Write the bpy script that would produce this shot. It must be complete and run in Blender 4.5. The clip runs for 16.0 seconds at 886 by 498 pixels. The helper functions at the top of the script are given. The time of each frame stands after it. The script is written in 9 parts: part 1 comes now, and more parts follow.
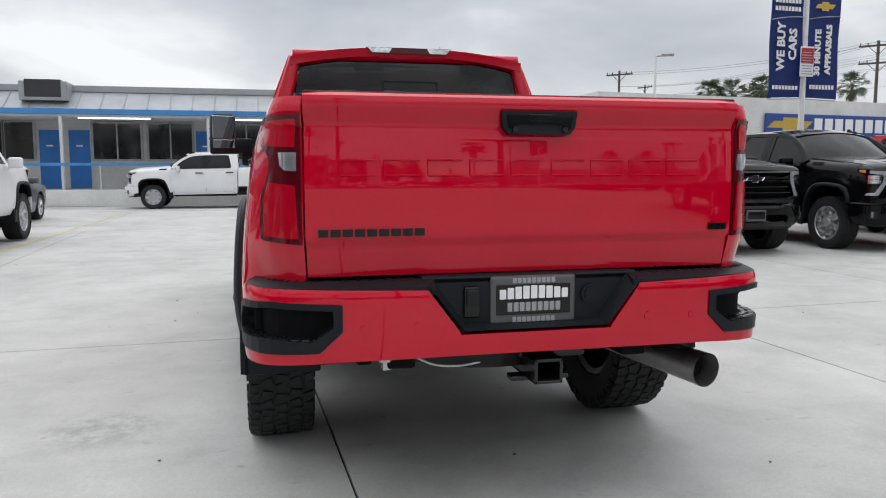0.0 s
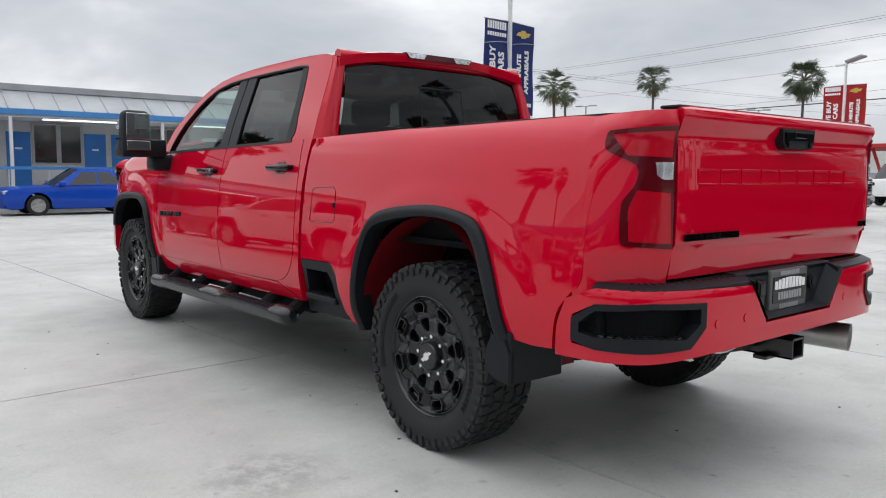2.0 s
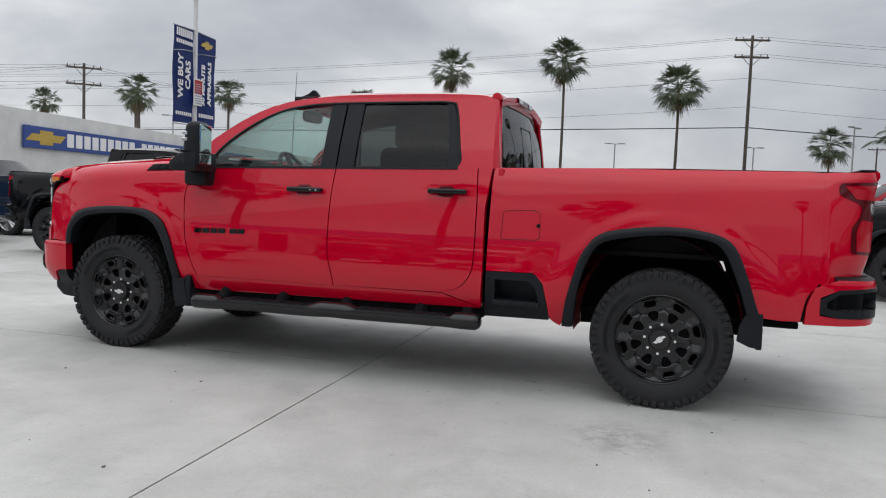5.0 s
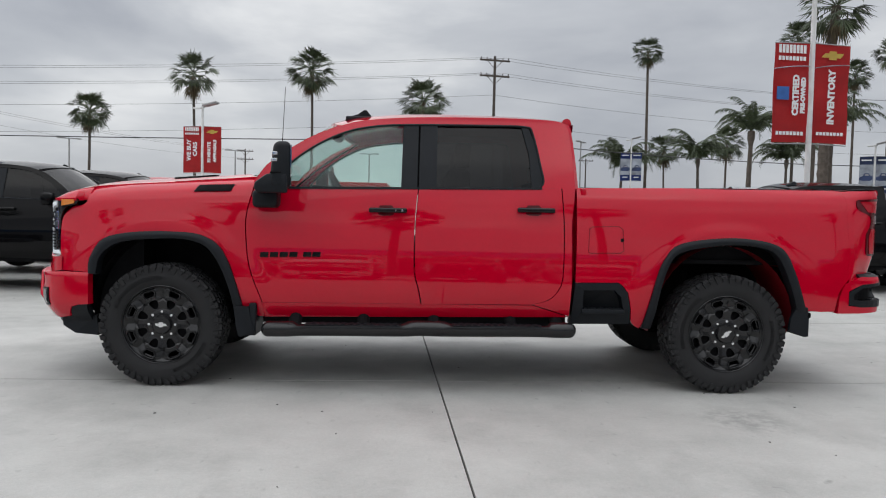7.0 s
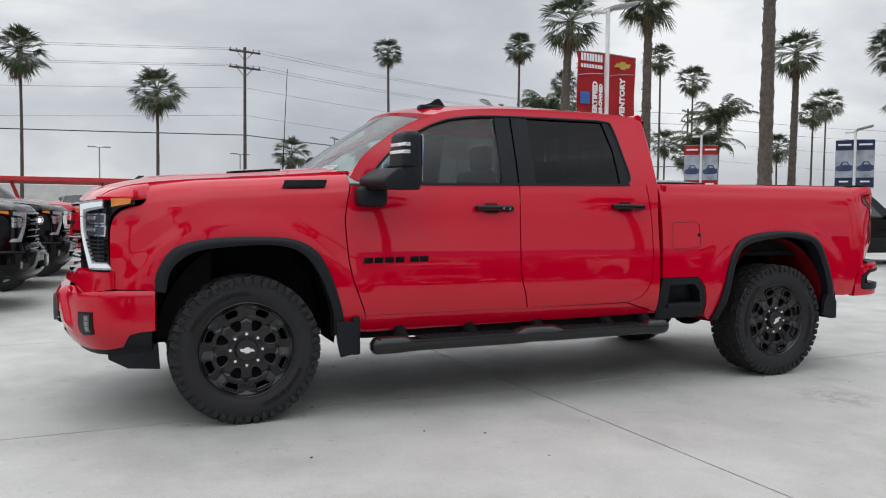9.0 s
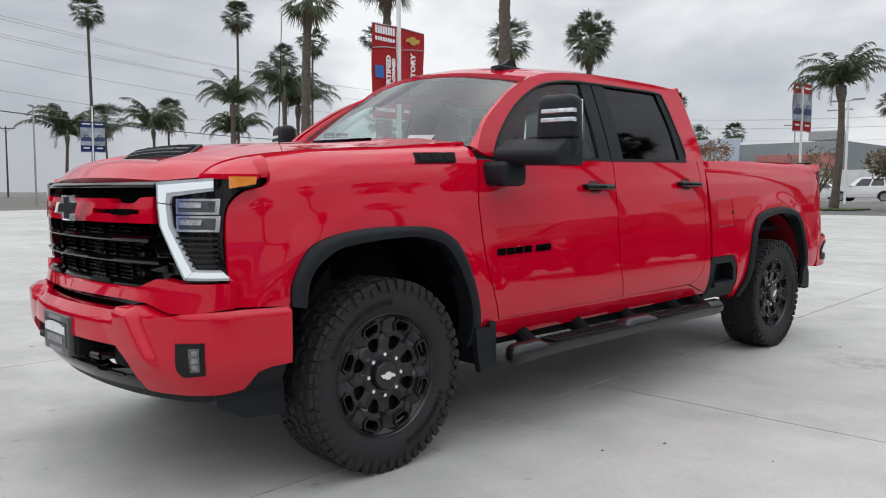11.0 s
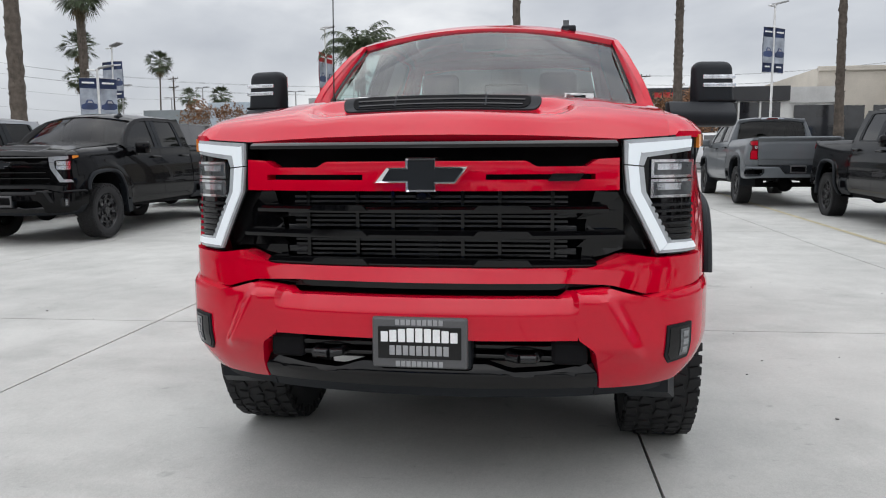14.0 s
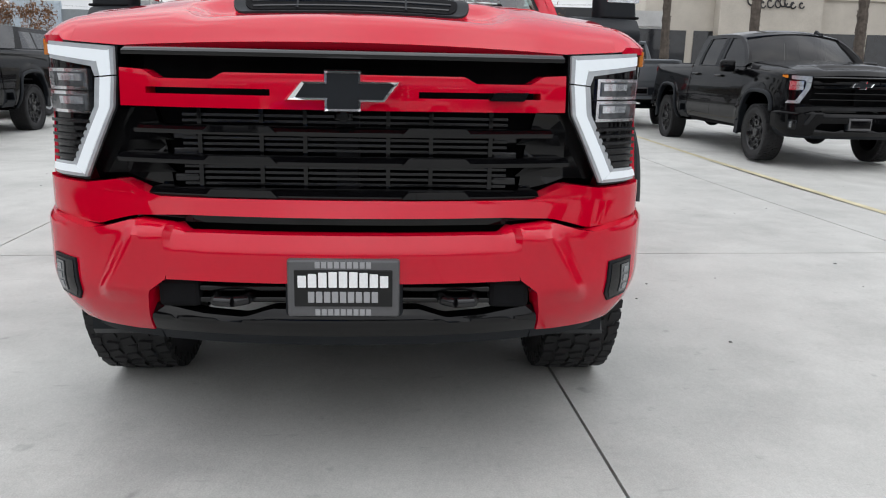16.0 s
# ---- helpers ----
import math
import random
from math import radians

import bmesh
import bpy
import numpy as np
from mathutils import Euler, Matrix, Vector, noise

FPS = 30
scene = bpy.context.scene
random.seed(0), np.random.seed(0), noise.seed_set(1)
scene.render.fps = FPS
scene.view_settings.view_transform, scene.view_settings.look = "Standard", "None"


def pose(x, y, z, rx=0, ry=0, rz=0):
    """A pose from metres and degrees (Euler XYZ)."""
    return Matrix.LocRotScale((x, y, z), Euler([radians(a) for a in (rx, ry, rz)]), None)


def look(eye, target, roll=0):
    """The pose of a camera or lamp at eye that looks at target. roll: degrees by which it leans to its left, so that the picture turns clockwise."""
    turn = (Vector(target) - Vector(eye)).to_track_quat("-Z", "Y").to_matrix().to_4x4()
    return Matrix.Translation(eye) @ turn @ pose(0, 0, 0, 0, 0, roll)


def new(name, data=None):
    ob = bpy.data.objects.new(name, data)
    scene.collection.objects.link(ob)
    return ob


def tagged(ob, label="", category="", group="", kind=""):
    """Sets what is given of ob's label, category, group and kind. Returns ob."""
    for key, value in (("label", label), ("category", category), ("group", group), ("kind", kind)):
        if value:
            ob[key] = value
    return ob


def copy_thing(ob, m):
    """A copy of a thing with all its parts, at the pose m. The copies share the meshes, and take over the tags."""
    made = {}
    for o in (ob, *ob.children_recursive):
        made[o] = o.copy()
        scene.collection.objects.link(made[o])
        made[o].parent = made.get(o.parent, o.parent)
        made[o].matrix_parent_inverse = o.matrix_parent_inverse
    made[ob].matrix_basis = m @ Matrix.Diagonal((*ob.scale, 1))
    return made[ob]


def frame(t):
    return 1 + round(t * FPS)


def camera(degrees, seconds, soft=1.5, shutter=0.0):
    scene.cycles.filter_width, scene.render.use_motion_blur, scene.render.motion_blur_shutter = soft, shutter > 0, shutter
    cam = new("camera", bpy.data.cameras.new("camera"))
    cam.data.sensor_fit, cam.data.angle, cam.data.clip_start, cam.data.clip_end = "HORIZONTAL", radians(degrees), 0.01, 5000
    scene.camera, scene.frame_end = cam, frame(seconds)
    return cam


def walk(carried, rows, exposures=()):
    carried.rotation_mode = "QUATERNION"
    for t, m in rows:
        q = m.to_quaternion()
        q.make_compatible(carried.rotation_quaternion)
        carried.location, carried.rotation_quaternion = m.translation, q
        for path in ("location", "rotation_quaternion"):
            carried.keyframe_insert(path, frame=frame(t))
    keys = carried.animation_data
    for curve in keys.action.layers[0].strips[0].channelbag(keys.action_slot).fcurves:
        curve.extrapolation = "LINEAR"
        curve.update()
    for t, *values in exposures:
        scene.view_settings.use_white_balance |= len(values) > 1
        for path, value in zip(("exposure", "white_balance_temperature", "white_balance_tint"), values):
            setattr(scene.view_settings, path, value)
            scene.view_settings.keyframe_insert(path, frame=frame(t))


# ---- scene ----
cam = camera(60.0, 16.0, 1.1)
PATH = [
    (0, (-5.73, 0.916, 1.268), (-3.795, 0.462, 1.053), -0.0),
    (0.5, (-5.572, 1.472, 1.273), (-3.698, 0.81, 1.05), -0.0),
    (1, (-5.375, 2.039, 1.28), (-3.592, 1.159, 1.063), 0.0),
    (1.5, (-5.064, 2.584, 1.272), (-3.397, 1.498, 1.063), 0.1),
    (2, (-4.732, 3.121, 1.271), (-3.198, 1.854, 1.073), 0.4),
    (2.5, (-4.334, 3.583, 1.268), (-2.942, 2.159, 1.078), 0.9),
    (3, (-3.982, 4.116, 1.283), (-2.738, 2.561, 1.1), 1.4),
    (3.5, (-3.547, 4.555, 1.276), (-2.458, 2.887, 1.099), 1.7),
    (4, (-3.148, 5.092, 1.288), (-2.219, 3.329, 1.117), 1.9),
    (4.2, (-2.959, 5.261, 1.266), (-2.095, 3.465, 1.101), 2.1),
    (6.3, (-0.612, 6.384, 1.273), (-0.454, 4.394, 1.162), 1.5),
    (6.5, (-0.359, 6.392, 1.266), (-0.269, 4.397, 1.159), 1.5),
    (7, (0.25, 6.413, 1.267), (0.175, 4.417, 1.171), 1.3),
    (7.5, (0.876, 6.336, 1.255), (0.635, 4.353, 1.167), 1.1),
    (8, (1.513, 6.153, 1.247), (1.098, 4.198, 1.161), 1.0),
    (8.5, (2.109, 5.871, 1.243), (1.521, 3.961, 1.157), 0.8),
    (9, (2.655, 5.487, 1.235), (1.895, 3.639, 1.142), 0.6),
    (9.2, (2.868, 5.331, 1.246), (2.041, 3.513, 1.148), 0.6),
    (11.3, (4.334, 3.259, 1.241), (2.874, 1.902, 1.083), -0.1),
    (11.5, (4.451, 3.067, 1.247), (2.94, 1.767, 1.082), -0.2),
    (12, (4.736, 2.55, 1.252), (3.102, 1.413, 1.063), -0.1),
    (12.5, (5.046, 2.046, 1.261), (3.299, 1.096, 1.051), -0.1),
    (13, (5.231, 1.487, 1.252), (3.386, 0.75, 1.026), -0.0),
    (13.5, (5.416, 0.936, 1.249), (3.497, 0.425, 1.011), -0.1),
    (14, (5.478, 0.444, 1.238), (3.516, 0.144, 0.991), -0.4),
    (14.5, (5.611, 0.094, 1.252), (3.633, -0.038, 0.991), -0.4),
    (15, (5.708, -0.078, 1.263), (3.73, -0.083, 0.968), -0.1),
    (15.5, (5.562, -0.012, 1.258), (3.593, 0.058, 0.91), 0.5),
    (16, (5.17, 0.152, 1.233), (3.226, 0.268, 0.777), 1.2),
]
walk(cam, [(t, look(eye, aim, roll)) for t, eye, aim, roll in PATH], exposures=((0, 0.14), (2, 0.18), (3.5, 0.10), (6.3, -0.10), (7.5, -0.08), (9, 0.06), (12, 0.12), (14.5, 0.17), (16, 0.2)))

# ---- light ----
world = bpy.data.worlds.new("sky")
scene.world = world
world.use_nodes = True
wn, wl = world.node_tree.nodes, world.node_tree.links
wn.clear()
out = wn.new("ShaderNodeOutputWorld")
bg = wn.new("ShaderNodeBackground")
sky = wn.new("ShaderNodeTexSky")
sky.sky_type, sky.sun_disc = "NISHITA", False
sky.sun_elevation, sky.sun_rotation = radians(56), radians(98)
coord = wn.new("ShaderNodeTexCoord")
warp = wn.new("ShaderNodeMapping")
warp.inputs["Scale"].default_value = (1.0, 1.0, 2.6)
big = wn.new("ShaderNodeTexNoise")
big.inputs["Scale"].default_value, big.inputs["Detail"].default_value = 2.3, 7.0
big.inputs["Roughness"].default_value, big.inputs["Distortion"].default_value = 0.5, 0.25
ramp = wn.new("ShaderNodeValToRGB")
ramp.color_ramp.elements[0].position, ramp.color_ramp.elements[0].color = 0.38, (0.45, 0.472, 0.52, 1)
ramp.color_ramp.elements[1].position, ramp.color_ramp.elements[1].color = 0.66, (0.90, 0.912, 0.925, 1)
mid = ramp.color_ramp.elements.new(0.53)
mid.color = (0.60, 0.622, 0.66, 1)
tone = wn.new("ShaderNodeMix")
tone.data_type, tone.blend_type = "RGBA", "MIX"
tone.inputs["Factor"].default_value = 0.93
dim = wn.new("ShaderNodeVectorMath")
dim.operation = "SCALE"
dim.inputs["Scale"].default_value = 0.10
wl.new(coord.outputs["Generated"], warp.inputs["Vector"])
wl.new(warp.outputs["Vector"], big.inputs["Vector"])
wl.new(big.outputs["Fac"], ramp.inputs["Fac"])
wl.new(sky.outputs["Color"], dim.inputs[0])
wl.new(dim.outputs["Vector"], tone.inputs["A"])
wl.new(ramp.outputs["Color"], tone.inputs["B"])
wl.new(tone.outputs["Result"], bg.inputs["Color"])
# an overcast sky is brighter overhead than near the horizon
split = wn.new("ShaderNodeSeparateXYZ")
rise = wn.new("ShaderNodeMapRange")
rise.interpolation_type = "SMOOTHSTEP"
rise.inputs["From Min"].default_value, rise.inputs["From Max"].default_value = 0.18, 1.0
rise.inputs["To Min"].default_value, rise.inputs["To Max"].default_value = 0.98, 2.3
wl.new(coord.outputs["Generated"], split.inputs["Vector"])
wl.new(split.outputs["Z"], rise.inputs["Value"])
wl.new(rise.outputs["Result"], bg.inputs["Strength"])
wl.new(bg.outputs["Background"], out.inputs["Surface"])
sun = new("sun", bpy.data.lights.new("sun", "SUN"))
sun.data.energy, sun.data.angle, sun.data.color = 0.95, radians(140), (1.0, 0.97, 0.93)
sun.matrix_world = look((0, 0, 30), (-20, 3, 0))


# ---- materials ----
def mat(name, color, rough=0.6, metal=0.0, vary=0.12, scale=6.0, bump=0.0, bscale=60.0, coat=0.0, fine=0.05, emit=0.0, island=0.0, spec=0.5):
    m = bpy.data.materials.new(name)
    m.use_nodes = True
    n, l = m.node_tree.nodes, m.node_tree.links
    b = n["Principled BSDF"]
    b.inputs["Roughness"].default_value, b.inputs["Metallic"].default_value = rough, metal
    b.inputs["Specular IOR Level"].default_value = spec
    b.inputs["Coat Weight"].default_value, b.inputs["Coat Roughness"].default_value = coat, 0.02
    tc = n.new("ShaderNodeTexCoord")
    if vary or fine:
        a, f = n.new("ShaderNodeTexNoise"), n.new("ShaderNodeTexNoise")
        a.inputs["Scale"].default_value, a.inputs["Detail"].default_value = scale, 5
        f.inputs["Scale"].default_value, f.inputs["Detail"].default_value = scale * 14, 3
        l.new(tc.outputs["Object"], a.inputs["Vector"])
        l.new(tc.outputs["Object"], f.inputs["Vector"])
        r1, r2 = n.new("ShaderNodeMapRange"), n.new("ShaderNodeMapRange")
        r1.inputs["From Min"].default_value, r1.inputs["From Max"].default_value = 0.3, 0.7
        r1.inputs["To Min"].default_value, r1.inputs["To Max"].default_value = 1 - vary, 1 + vary
        r2.inputs["From Min"].default_value, r2.inputs["From Max"].default_value = 0.3, 0.7
        r2.inputs["To Min"].default_value, r2.inputs["To Max"].default_value = 1 - fine, 1 + fine
        l.new(a.outputs["Fac"], r1.inputs["Value"])
        l.new(f.outputs["Fac"], r2.inputs["Value"])
        mul = n.new("ShaderNodeMath")
        mul.operation = "MULTIPLY"
        l.new(r1.outputs["Result"], mul.inputs[0])
        l.new(r2.outputs["Result"], mul.inputs[1])
        last = mul.outputs["Value"]
        if island:
            geo, r3, m3 = n.new("ShaderNodeNewGeometry"), n.new("ShaderNodeMapRange"), n.new("ShaderNodeMath")
            r3.inputs["To Min"].default_value, r3.inputs["To Max"].default_value = 1 - island, 1 + island
            l.new(geo.outputs["Random Per Island"], r3.inputs["Value"])
            m3.operation = "MULTIPLY"
            l.new(last, m3.inputs[0])
            l.new(r3.outputs["Result"], m3.inputs[1])
            last = m3.outputs["Value"]
        sc = n.new("ShaderNodeVectorMath")
        sc.operation = "SCALE"
        sc.inputs[0].default_value = color
        l.new(last, sc.inputs["Scale"])
        l.new(sc.outputs["Vector"], b.inputs["Base Color"])
    else:
        b.inputs["Base Color"].default_value = (*color, 1)
    if bump:
        bn, bp = n.new("ShaderNodeTexNoise"), n.new("ShaderNodeBump")
        bn.inputs["Scale"].default_value, bn.inputs["Detail"].default_value = bscale, 4
        bp.inputs["Strength"].default_value, bp.inputs["Distance"].default_value = bump, 0.01
        l.new(tc.outputs["Object"], bn.inputs["Vector"])
        l.new(bn.outputs["Fac"], bp.inputs["Height"])
        l.new(bp.outputs["Normal"], b.inputs["Normal"])
    if emit:
        b.inputs["Emission Color"].default_value, b.inputs["Emission Strength"].default_value = (*color, 1), emit
    return m


def glass(name, tint, clear, rough=0.0, gloss=0.06):
    """A thin pane: tinted see-through with a gloss that grows at grazing angles."""
    m = bpy.data.materials.new(name)
    m.use_nodes = True
    n, l = m.node_tree.nodes, m.node_tree.links
    n.clear()
    o, t, g, mix, f = (n.new("ShaderNode" + k) for k in ("OutputMaterial", "BsdfTransparent", "BsdfGlossy", "MixShader", "LayerWeight"))
    t.inputs["Color"].default_value = (*[c * clear for c in tint], 1)
    g.inputs["Roughness"].default_value = rough
    k, a = n.new("ShaderNodeMath"), n.new("ShaderNodeMath")
    k.operation, k.inputs[1].default_value = "POWER", 4.5
    a.operation, a.inputs[1].default_value, a.inputs[2].default_value = "MULTIPLY_ADD", 0.85, gloss
    l.new(f.outputs["Facing"], k.inputs[0])
    l.new(k.outputs["Value"], a.inputs[0])
    l.new(a.outputs["Value"], mix.inputs["Fac"])
    l.new(t.outputs["BSDF"], mix.inputs[1])
    l.new(g.outputs["BSDF"], mix.inputs[2])
    l.new(mix.outputs["Shader"], o.inputs["Surface"])
    return m


RED = mat("red_paint", (0.52, 0.0005, 0.018), 0.5, 0.0, 0.03, 3, coat=1.0, fine=0.02, spec=0.0)
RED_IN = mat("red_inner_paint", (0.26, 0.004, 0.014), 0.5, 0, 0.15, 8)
PLASTIC = mat("black_trim_plastic", (0.009, 0.011, 0.014), 0.5, 0, 0.1, 12, bump=0.05, bscale=400, spec=0.22)
GLOSSB = mat("gloss_black", (0.003, 0.003, 0.0035), 0.05, 0, 0, coat=0.0, fine=0, spec=0.36)
SATIN = mat("satin_black_metal", (0.009, 0.009, 0.010), 0.24, 0.0, 0.15, 10, spec=0.5)
DARK = mat("dark_underbody", (0.007, 0.007, 0.008), 0.8, 0, 0.3, 9, spec=0.12)
RUBBER = mat("tyre_rubber", (0.0095, 0.0095, 0.0105), 0.72, 0, 0.18, 14, bump=0.1, bscale=150)
CHROME = mat("chrome", (0.90, 0.90, 0.92), 0.16, 1.0, 0, fine=0)
STEEL = mat("brushed_steel", (0.55, 0.54, 0.53), 0.42, 1.0, 0.15, 10)
DRL = mat("lit_white_lamp", (0.60, 0.64, 0.67), 0.3, 0, 0, fine=0, emit=0.38)
GUIDE = mat("frosted_light_guide", (0.40, 0.42, 0.44), 0.22, 0.0, 0.12, 25, coat=0.8)
LENS = mat("clear_lamp_lens", (0.68, 0.70, 0.73), 0.12, 0.75, 0.25, 30, coat=1.0)
FOG = mat("dark_fog_lens", (0.08, 0.085, 0.09), 0.15, 0.3, 0.3, 60, coat=1.0)
FOGCELL = mat("fog_lamp_cell", (0.22, 0.23, 0.24), 0.15, 0.4, 0.3, 60, coat=1.0)
AMBER = mat("amber_lens", (0.75, 0.24, 0.03), 0.15, 0, 0.1, 30, coat=1.0)
DARKRED = mat("red_lamp_lens", (0.085, 0.0010, 0.005), 0.25, 0, 0.05, 12, coat=0.6, spec=0.1)
REDLIT = mat("bright_red_lens", (0.40, 0.002, 0.014), 0.2, 0, 0.05, 30, coat=0.6, spec=0.1)
PRIVACY = glass("privacy_glass", (0.75, 0.8, 0.8), 0.10, 0.0, 0.03)
CLEAR = glass("side_glass", (0.80, 0.95, 0.91), 0.90)
SHIELD = glass("windshield_glass", (0.76, 0.94, 0.90), 0.70, 0.0, 0.11)
SEAT = mat("dark_seat_fabric", (0.035, 0.035, 0.038), 0.8, 0, 0.2, 10)
WHITE = mat("white_print", (0.80, 0.80, 0.80), 0.5, 0, 0.04, 10)
SILVERINK = mat("silver_print", (0.33, 0.33, 0.34), 0.4, 0.2, 0.05, 10)
FRAMEGREY = mat("plate_frame_grey", (0.085, 0.085, 0.088), 0.35, 0.0, 0.06, 10)
GOLD = mat("gold_emblem", (0.55, 0.38, 0.08), 0.3, 0.4, 0.1, 8)
MIRROR = mat("mirror_glass", (0.75, 0.77, 0.78), 0.02, 1.0, 0, fine=0)


# ---- building blocks ----
def link(name, bm, material, parent=None, label="", smooth=False):
    me = bpy.data.meshes.new(name)
    bm.to_mesh(me)
    bm.free()
    for m_ in material if isinstance(material, (list, tuple)) else [material]:
        me.materials.append(m_)
    ob = new(name, me)
    if parent:
        ob.parent = parent
    if label:
        ob["label"] = label
    return ob


part = link


def thing(name, label, category, group="", kind="", at=None):
    ob = new(name)
    if at is not None:
        ob.matrix_world = at
    return tagged(ob, label, category, group, kind)


def box(bm, lo, hi, bev=0.0, seg=2, m=None):
    c = [(a + b) / 2 for a, b in zip(lo, hi)]
    s = [abs(b - a) for a, b in zip(lo, hi)]
    mat4 = Matrix.Translation(c) @ Matrix.Diagonal((*s, 1))
    if m is not None:
        mat4 = m @ mat4
    r = bmesh.ops.create_cube(bm, size=1, matrix=mat4)
    if bev:
        es = list({e for v in r["verts"] for e in v.link_edges})
        bmesh.ops.bevel(bm, geom=es, offset=bev, segments=seg, affect="EDGES", profile=0.5)


def boxpart(name, lo, hi, material, parent=None, bev=0.0, label="", seg=2):
    bm = bmesh.new()
    box(bm, lo, hi, bev, seg)
    return link(name, bm, material, parent, label)


def rod(bm, a, b, r, r2=None, seg=12, cap=True):
    a, b = Vector(a), Vector(b)
    d = b - a
    m = Matrix.Translation((a + b) / 2) @ d.to_track_quat("Z", "Y").to_matrix().to_4x4()
    bmesh.ops.create_cone(bm, cap_ends=cap, segments=seg, radius1=r, radius2=r if r2 is None else r2, depth=d.length, matrix=m)


def tube(bm, pts, r, seg=6):
    """A closed skin round a bent line."""
    pts = [Vector(p) for p in pts]
    prev = None
    for i, p in enumerate(pts):
        d = (pts[min(i + 1, len(pts) - 1)] - pts[max(i - 1, 0)]).normalized()
        a = d.orthogonal().normalized() if i == 0 else (a - d * a.dot(d)).normalized()
        b = d.cross(a)
        ring = [bm.verts.new(p + a * r * math.cos(2 * math.pi * k / seg) + b * r * math.sin(2 * math.pi * k / seg)) for k in range(seg)]
        if prev:
            for k in range(seg):
                bm.faces.new((prev[k], prev[(k + 1) % seg], ring[(k + 1) % seg], ring[k]))
        prev = ring


def smooth(ob, angle=35):
    me = ob.data
    me.shade_smooth()
    me.set_sharp_from_angle(angle=radians(angle))
    return ob


def prism(bm, pts, lift, depth):
    """A closed outline of flat points, raised by lift(p, d) at depth 0 and at depth."""
    a = [bm.verts.new(lift(p, 0)) for p in pts]
    b = [bm.verts.new(lift(p, depth)) for p in pts]
    n = len(pts)
    fs = [bm.faces.new(a), bm.faces.new(b[::-1])]
    for i in range(n):
        fs.append(bm.faces.new((a[i], b[i], b[(i + 1) % n], a[(i + 1) % n])))
    bmesh.ops.recalc_face_normals(bm, faces=fs)
    return fs


def lathe(bm, prof, seg, axis_y=True):
    """Turns (radius, y) points about the y axis."""
    rings = []
    for k in range(seg):
        a = 2 * math.pi * k / seg
        rings.append([bm.verts.new((r * math.cos(a), y, r * math.sin(a))) for r, y in prof])
    fs = []
    for k in range(seg):
        p, q = rings[k], rings[(k + 1) % seg]
        for i in range(len(prof) - 1):
            fs.append(bm.faces.new((p[i], p[i + 1], q[i + 1], q[i])))
    bmesh.ops.recalc_face_normals(bm, faces=fs)


def resample(pts, n):
    pts = [Vector((*p, 0)) if len(p) == 2 else Vector(p) for p in pts]
    d = [0.0]
    for a, b in zip(pts, pts[1:]):
        d.append(d[-1] + (b - a).length)
    res, j = [], 0
    for k in range(n + 1):
        s = d[-1] * k / n
        while j < len(pts) - 2 and d[j + 1] < s:
            j += 1
        w = (s - d[j]) / max(d[j + 1] - d[j], 1e-9)
        res.append(pts[j].lerp(pts[j + 1], min(max(w, 0), 1)))
    return res


def curve(pts, steps=4):
    """A smooth line through the points (Catmull-Rom)."""
    p = [Vector((*q, 0)) for q in pts]
    p = [p[0] * 2 - p[1]] + p + [p[-1] * 2 - p[-2]]
    res = []
    for i in range(1, len(p) - 2):
        for k in range(steps):
            t = k / steps
            a, b, c, d = p[i - 1], p[i], p[i + 1], p[i + 2]
            q = 0.5 * ((2 * b) + (c - a) * t + (2 * a - 5 * b + 4 * c - d) * t * t + (3 * b - a - 3 * c + d) * t ** 3)
            res.append((q.x, q.y))
    res.append((p[-2].x, p[-2].y))
    return res


def coons(bottom, top, left, right, nu, nv):
    """A grid of flat points between four lines: bottom and top run left to right, left and right run upwards."""
    b, t, l, r = resample(bottom, nu), resample(top, nu), resample(left, nv), resample(right, nv)
    g = []
    for j in range(nv + 1):
        v = j / nv
        row = []
        for i in range(nu + 1):
            u = i / nu
            p = b[i] * (1 - v) + t[i] * v + l[j] * (1 - u) + r[j] * u
            p -= b[0] * (1 - u) * (1 - v) + b[nu] * u * (1 - v) + t[0] * (1 - u) * v + t[nu] * u * v
            row.append((p.x, p.y))
        g.append(row)
    return g


def sheet(name, grid, lift, thick, material, parent, label="", flip=False, edge=0.006):
    """A panel with thickness: the grid raised by lift(p, depth), with a rounded rim turned inwards."""
    bm = bmesh.new()
    nv, nu = len(grid), len(grid[0])
    top = [[bm.verts.new(lift(p, 0)) for p in row] for row in grid]
    for j in range(nv - 1):
        for i in range(nu - 1):
            q = (top[j][i], top[j][i + 1], top[j + 1][i + 1], top[j + 1][i])
            bm.faces.new(q[::-1] if flip else q)
    ring = [(0, i) for i in range(nu)] + [(j, nu - 1) for j in range(1, nv)] + [(nv - 1, i) for i in range(nu - 2, -1, -1)] + [(j, 0) for j in range(nv - 2, 0, -1)]
    low = [bm.verts.new(lift(grid[j][i], thick)) for j, i in ring]
    n = len(ring)
    for k in range(n):
        a, b = top[ring[k][0]][ring[k][1]], top[ring[(k + 1) % n][0]][ring[(k + 1) % n][1]]
        f = (a, low[k], low[(k + 1) % n], b)
        try:
            bm.faces.new(f[::-1] if flip else f)
        except ValueError:
            pass
    ob = link(name, bm, material, parent, label)
    return smooth(ob, 40)


def interp(tab, x):
    if x <= tab[0][0]:
        return tab[0][1]
    for (a, p), (b, q) in zip(tab, tab[1:]):
        if x <= b:
            w = (x - a) / (b - a)
            return p + (q - p) * w
    return tab[-1][1]


